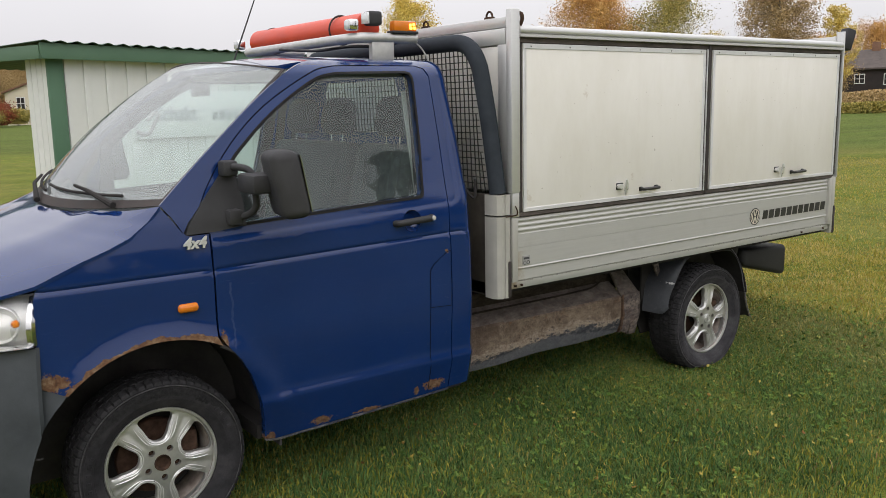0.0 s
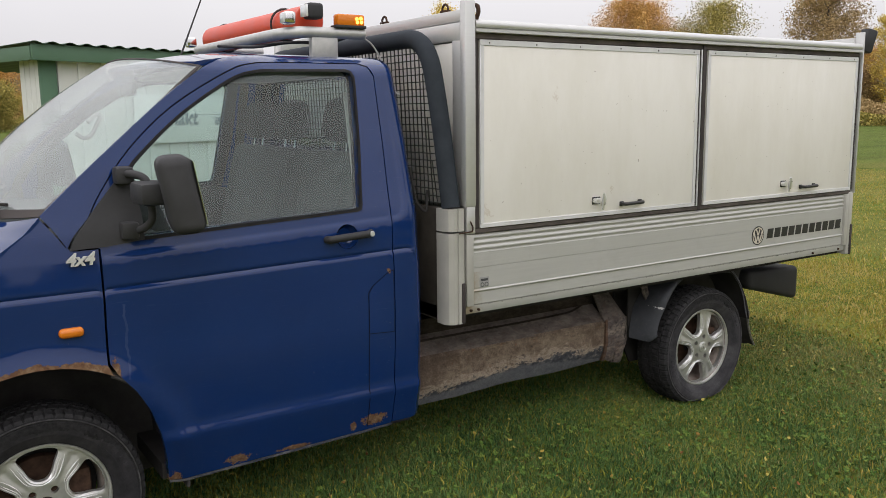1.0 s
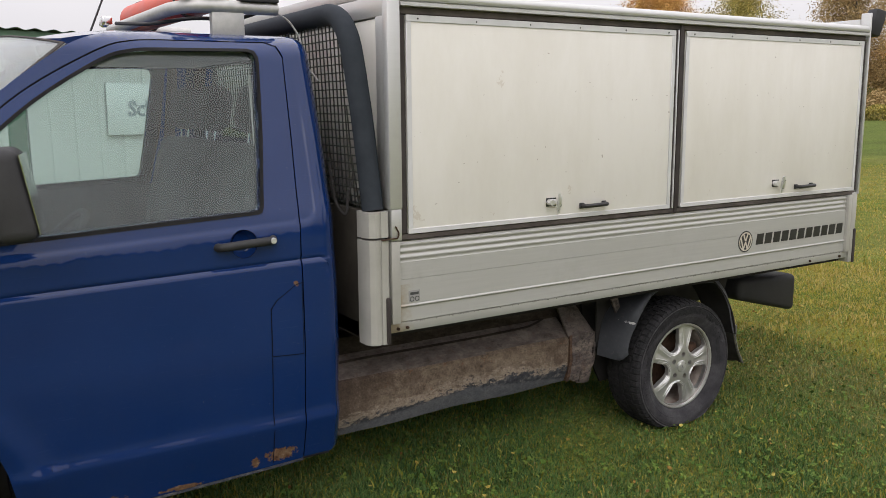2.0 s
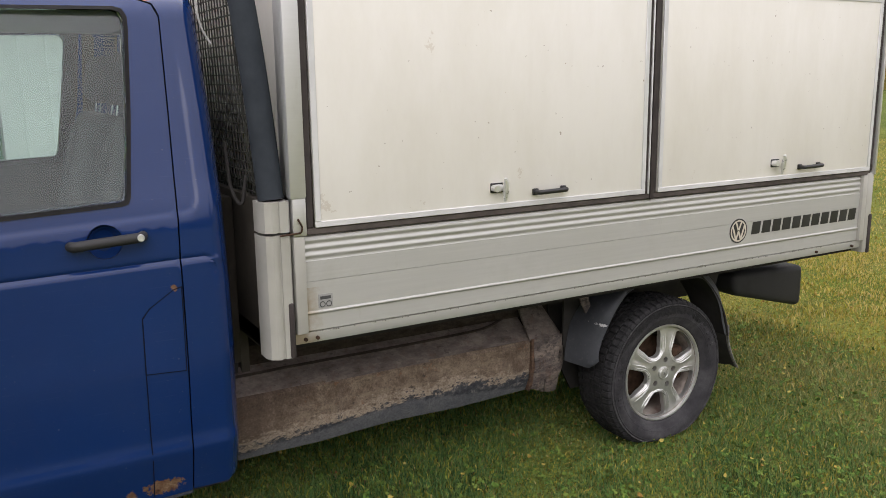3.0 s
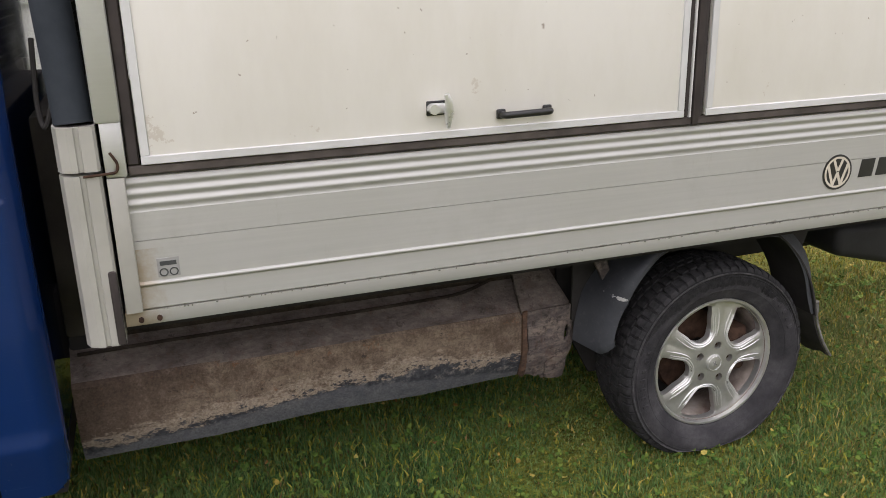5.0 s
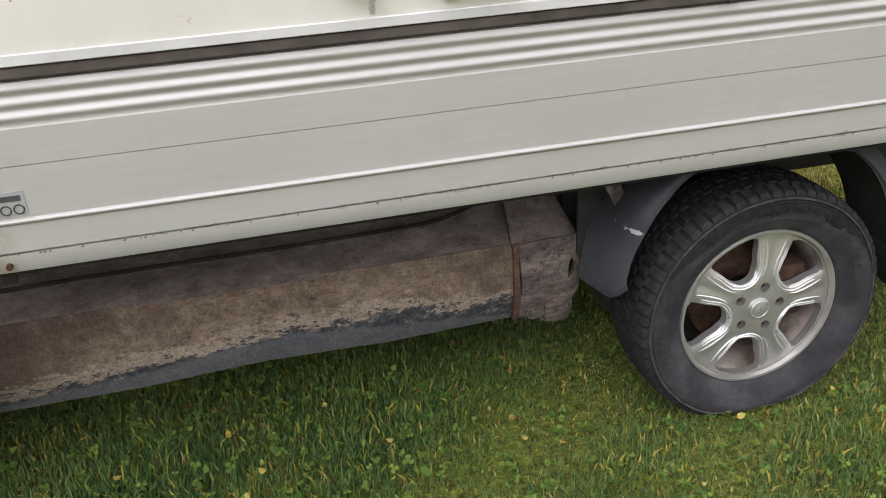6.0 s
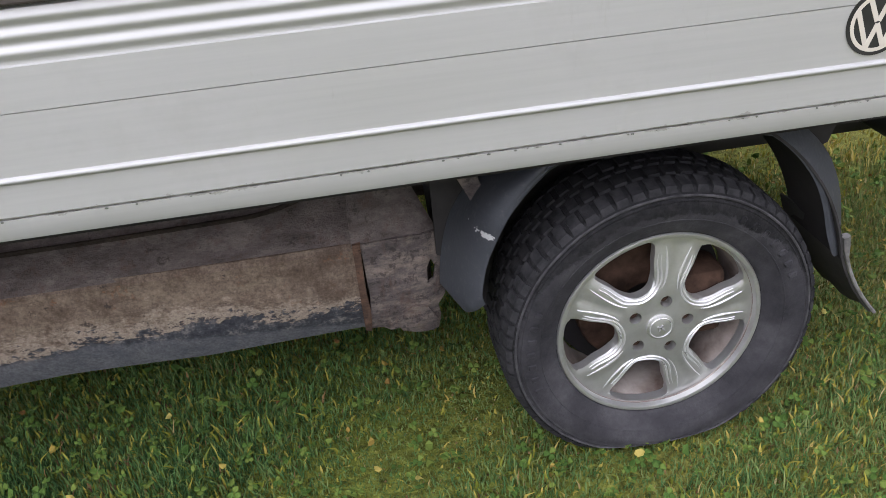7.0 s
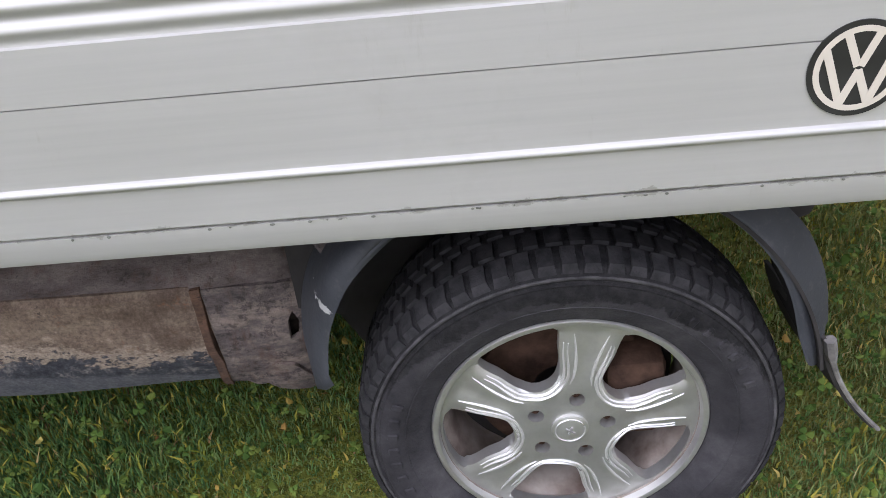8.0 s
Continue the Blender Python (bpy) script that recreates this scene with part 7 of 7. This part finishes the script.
def tree(label, p, height, width, mat, leaves, seed, size=0.09, bark=BARK, shape="oval", low=0.18, gaps=0.5):
    """A tapered trunk with limbs, and a crown of leaves that hang in clumps on the twigs."""
    rng = np.random.default_rng(seed)
    t = thing("tree", label, "tree", tuple(p))
    tb = bmesh.new()
    top = height * 0.93
    lean = rng.normal(size=2) * 0.02 * height
    spine = [Vector((lean[0] * k * k, lean[1] * k * k, top * k)) for k in np.linspace(0, 1, 7)]
    tube(tb, spine, [0.018 * height * (1 - 0.93 * k) + 0.01 for k in np.linspace(0, 1, 7)], 8)
    clumps = []
    for i in range(30):
        k = low + (0.97 - low) * (i / 29)
        base = Vector((lean[0] * k * k, lean[1] * k * k, top * k))
        if shape == "cone":
            reach = width / 2 * (1.03 - k) * 1.05
            rise = -0.12
        elif shape == "slim":
            reach = width / 2 * math.sin(math.pi * min(1, (k - low) / (1.08 - low)) ** 0.75)
            rise = 0.7
        else:
            reach = width / 2 * math.sin(math.pi * ((k - low) / (1.10 - low)) ** 0.72) ** 0.8
            rise = 0.45
        reach *= rng.uniform(0.72, 1.12)
        for j in range(3 if shape != "cone" else 5):
            az = rng.uniform(0, 2 * math.pi)
            tip = base + Vector((math.cos(az) * reach, math.sin(az) * reach, reach * rise * rng.uniform(0.5, 1.2)))
            tube(tb, [base, base.lerp(tip, 0.5) + Vector((0, 0, 0.05 * reach)), tip], [0.006 * height * (1.1 - k), 0.003 * height * (1.1 - k) + 0.004, 0.006], 5)
            for q in (0.35, 0.6, 0.8, 1.0):
                if rng.uniform() > gaps * 0.25:
                    clumps.append((base.lerp(tip, q), (0.10 + 0.05 * rng.uniform()) * width * (0.7 if shape in ("slim", "cone") else 1.0)))
    part("trunk", tb, bark, t)
    leaves = int(leaves * (0.165 / size) ** 1.7)
    cs = np.array([(*c, r) for c, r in clumps])
    pick = rng.integers(0, len(cs), leaves)
    pts = cs[pick, :3] + rng.normal(size=(leaves, 3)) * cs[pick, 3:4] * np.array([0.55, 0.55, 0.5 if shape != "cone" else 0.2])
    pts[:, 2] = np.maximum(pts[:, 2], 0.3)
    part("crown", leaf_mesh("crown", pts, size, rng, mat), mat, t)
    for c in t.children:
        c.matrix_parent_inverse = Matrix.Identity(4)
    return t


tree("tall birch with thin yellow autumn leaves", far(34.5, 95), 13.6, 6.6, LV_YELLOW, 11440, 11, bark=BIRCHBARK, size=0.10, gaps=1.4)
tree("broad tree in full orange autumn leaf", far(46.4, 98), 14.0, 9.5, LV_ORANGE, 19800, 12)
tree("broad tree with yellow and green leaves", far(50.7, 98), 13.4, 9.6, LV_YGREEN, 12320, 13)
tree("half-bare tree with thin yellow leaves", far(53.9, 101), 9.3, 4.5, LV_YELLOW, 1980, 14, size=0.09)
tree("large tree with dense brown autumn leaves", far(57.8, 98), 16.5, 7.4, LV_BROWN, 20900, 15)
tree("slim birch with thin yellow leaves", far(61.2, 100), 11.6, 4.2, LV_YELLOW, 4180, 16, bark=BIRCHBARK, size=0.095, shape="slim", gaps=1.4)
tree("small tree with bright orange leaves", far(63.0, 130), 11.5, 8.0, LV_ORANGE, 11440, 17)
tree("small tree with bright orange leaves", far(59.9, 112), 8.8, 6.0, LV_ORANGE, 6600, 22)
tree("brown bushy tree behind the hedge", far(60.3, 104), 6.0, 6.5, LV_BROWN, 9240, 23, low=0.05)
tree("round tree with bright orange leaves", far(6.1, 112), 8.9, 8.0, LV_ORANGE, 13200, 18, low=0.08)
tree("broad tree with brown autumn leaves", far(10.2, 150), 9.0, 11.0, LV_BROWN, 13200, 19, low=0.08)
tree("broad tree with dull orange leaves", far(8.7, 140), 8.2, 8.5, LV_BROWN, 11000, 28, low=0.06)
tree("low grey-green bush on the lawn's edge", far(8.3, 101), 1.4, 3.2, LV_YGREEN, 3500, 29, low=0.03)
tree("round bush with green leaves", far(6.2, 104), 5.6, 5.0, LV_YGREEN, 9240, 20, low=0.04)
tree("low bush with dark red leaves", far(8.7, 103), 2.3, 4.2, LV_RED, 3520, 21, low=0.03, size=0.11)
tree("low round bush of yellow-green leaves", far(9.95, 112), 1.7, 2.8, LV_YGREEN, 3960, 24, low=0.03, size=0.11)
# a wooded hillside far behind the shed
hill = grid(bmesh.new(), lambda u, v: far(-28 + 42 * v, 240 + 160 * u, 26 * u * min(1.0, 3.5 * (1 - v)) - 0.2), 8, 20)
hill_ob = new("hillside", finish(hill, "hillside"))
hill_ob.data.materials.append(LV_GREEN)
tagged(hill_ob, "dark wooded hillside in the distance", "hill", kind="structure")
hrng = random.Random(61)
wood = bmesh.new()
for i in range(420):
    u, v = (i % 14) / 14 + hrng.uniform(0, 0.07), hrng.uniform(0, 1)
    at = far(-28 + 42 * v, 240 + 160 * u, 26 * u * min(1.0, 3.5 * (1 - v)) - 0.5)
    tall, wide = hrng.uniform(9, 17), hrng.uniform(1.7, 2.8)
    for k in range(6):
        z0, r0 = tall * (0.06 + 0.15 * k), wide * (1 - 0.15 * k)
        tip = wood.verts.new(at + Vector((hrng.uniform(-0.2, 0.2), hrng.uniform(-0.2, 0.2), min(tall, z0 + 0.30 * tall))))
        rim = [wood.verts.new(at + Vector((math.cos(a * math.pi / 4) * r0 * hrng.uniform(0.6, 1.25), math.sin(a * math.pi / 4) * r0 * hrng.uniform(0.6, 1.25), z0 + hrng.uniform(-0.5, 0.5)))) for a in range(8)]
        for a in range(8):
            wood.faces.new((rim[a], rim[(a + 1) % 8], tip))
wood_ob = new("spruce_wood", finish(wood, "spruce_wood"))
wood_ob.data.materials.append(HAZEWOOD)
tagged(wood_ob, "far spruce wood, greyed for distant mist", "wood", kind="stuff")
tree("dark spruce with hanging branches", (23.2, -32.2, 0.0), 18.2, 8.0, LV_SPRUCE, 16000, 25, shape="cone", low=0.04, size=0.22)


def hedge(label, a, b, h, depth, mat, n, seed, size=0.10):
    rng = np.random.default_rng(seed)
    n = int(n * 2.2)
    a, b = np.array(a[:2]), np.array(b[:2])
    k = rng.uniform(0, 1, n)
    across = np.array([-(b - a)[1], (b - a)[0]]) / np.linalg.norm(b - a)
    xy = a + (b - a) * k[:, None] + across * (rng.normal(size=(n, 1)) * depth * 0.35)
    top = h * (0.82 + 0.18 * np.sin(k * 41 + np.sin(k * 17) * 3))
    z = rng.uniform(0, 1, n) ** 0.7 * top
    return tagged(new("hedge", leaf_mesh("hedge", np.column_stack([xy, z]), size, rng, mat)), label, "hedge", kind="stuff")


hedge("clipped yellow-green hedge along the lawn's edge", far(48, 90), far(74, 92), 1.5, 1.6, LV_YGREEN, 14000, 31)
hedge("brown autumn shrubs on the bank behind the hedge", far(48, 95), far(74, 98), 3.0, 5.0, LV_BROWN, 12000, 32, 0.13)
hedge("low hedge of yellow-green shrubs", far(-12, 108), far(9.0, 104), 1.6, 2.0, LV_YGREEN, 7000, 33)
hedge("dark green shrubs by the cream house", far(10.5, 121), far(30, 112), 3.0, 3.0, LV_GREEN, 6000, 34, 0.25)


# a belt of mixed wood round the fields
def wood(name, label, a0, a1, d0, d1, h, mat, n, seed, size):
    rng = np.random.default_rng(seed)
    az = np.radians(rng.uniform(a0, a1, n))
    d = rng.uniform(d0, d1, n)
    deg = np.degrees(az)
    crest = h * (0.55 + 0.25 * np.sin(deg * 0.9 + seed) + 0.2 * np.abs(np.sin(deg * 2.7 + seed * 2)))
    z = rng.uniform(0, 1, n) ** 0.8 * crest
    pts = np.column_stack([CAM0.x + np.sin(az) * d, CAM0.y + np.cos(az) * d, z])
    return tagged(new(name, leaf_mesh(name, pts, size, rng, mat)), label, "trees", kind="stuff")


wood("far_wood", "far wood of dark green and bare trees", -80, 30, 230, 270, 13.0, LV_GREEN, 16000, 41, 1.1)
wood("far_wood", "far wood in brown autumn leaf", -60, 60, 220, 250, 9.0, LV_BROWN, 9000, 42, 0.9)
wood("far_wood", "far wood of dark green and brown trees", 30, 110, 180, 215, 7.0, LV_GREEN, 10000, 43, 0.9)
wood("far_wood", "dark mixed wood across the field", 110, 280, 90, 120, 11.0, LV_GREEN, 26000, 44, 0.8)

# ---- on the lawn: clover, fallen leaves ----
CLOVER = leafmat("clover_leaves", (0.040, 0.085, 0.015), (0.080, 0.140, 0.024), (0.15, 0.195, 0.036))
FALLEN = leafmat("fallen_leaves", (0.17, 0.075, 0.025), (0.32, 0.24, 0.05), (0.42, 0.36, 0.10))


def strew_leaves(name, label, n, x0, x1, y0, y1, r, lobes, zlo, zhi, mat, seed, tilt):
    """Small lying leaves; lobes of 3 make clover."""
    rng = np.random.default_rng(seed)
    verts, faces = [], []
    for _ in range(n):
        c = Vector((rng.uniform(x0, x1), rng.uniform(y0, y1), rng.uniform(zlo, zhi)))
        rot = Euler((rng.normal() * tilt, rng.normal() * tilt, rng.uniform(0, 6.28))).to_matrix()
        rr = r * rng.uniform(0.6, 1.3)
        for k in range(lobes):
            a0 = 2 * math.pi * k / lobes
            mid = Vector((math.cos(a0), math.sin(a0), 0)) * (rr * 0.9 if lobes > 1 else 0)
            base = len(verts)
            m = 6
            for q in range(m):
                a = a0 + 2 * math.pi * q / m
                verts.append(c + rot @ (mid + Vector((math.cos(a) * rr * 0.85, math.sin(a) * rr * (0.62 if lobes == 1 else 0.8), 0.25 * rr * math.cos(2 * a)))))
            faces.append(list(range(base, base + m)))
    me = bpy.data.meshes.new(name)
    me.from_pydata([tuple(v) for v in verts], [], faces)
    me.materials.append(mat)
    return tagged(new(name, me), label, name.replace("_", " "), kind="stuff")


strew_leaves("clover", "clover leaves in the grass", 2600, 1.0, 5.2, -2.1, 0.3, 0.0082, 3, 0.018, 0.040, CLOVER, 51, 0.35)
strew_leaves("clover", "broad plantain leaves in the grass", 1000, 1.0, 5.5, -2.0, 0.5, 0.015, 1, 0.014, 0.036, CLOVER, 53, 0.5)
strew_leaves("fallen_leaves", "small yellow birch leaves fallen on the grass", 600, 0.5, 7.0, -2.2, 1.0, 0.012, 1, 0.024, 0.042, FALLEN, 52, 0.4)
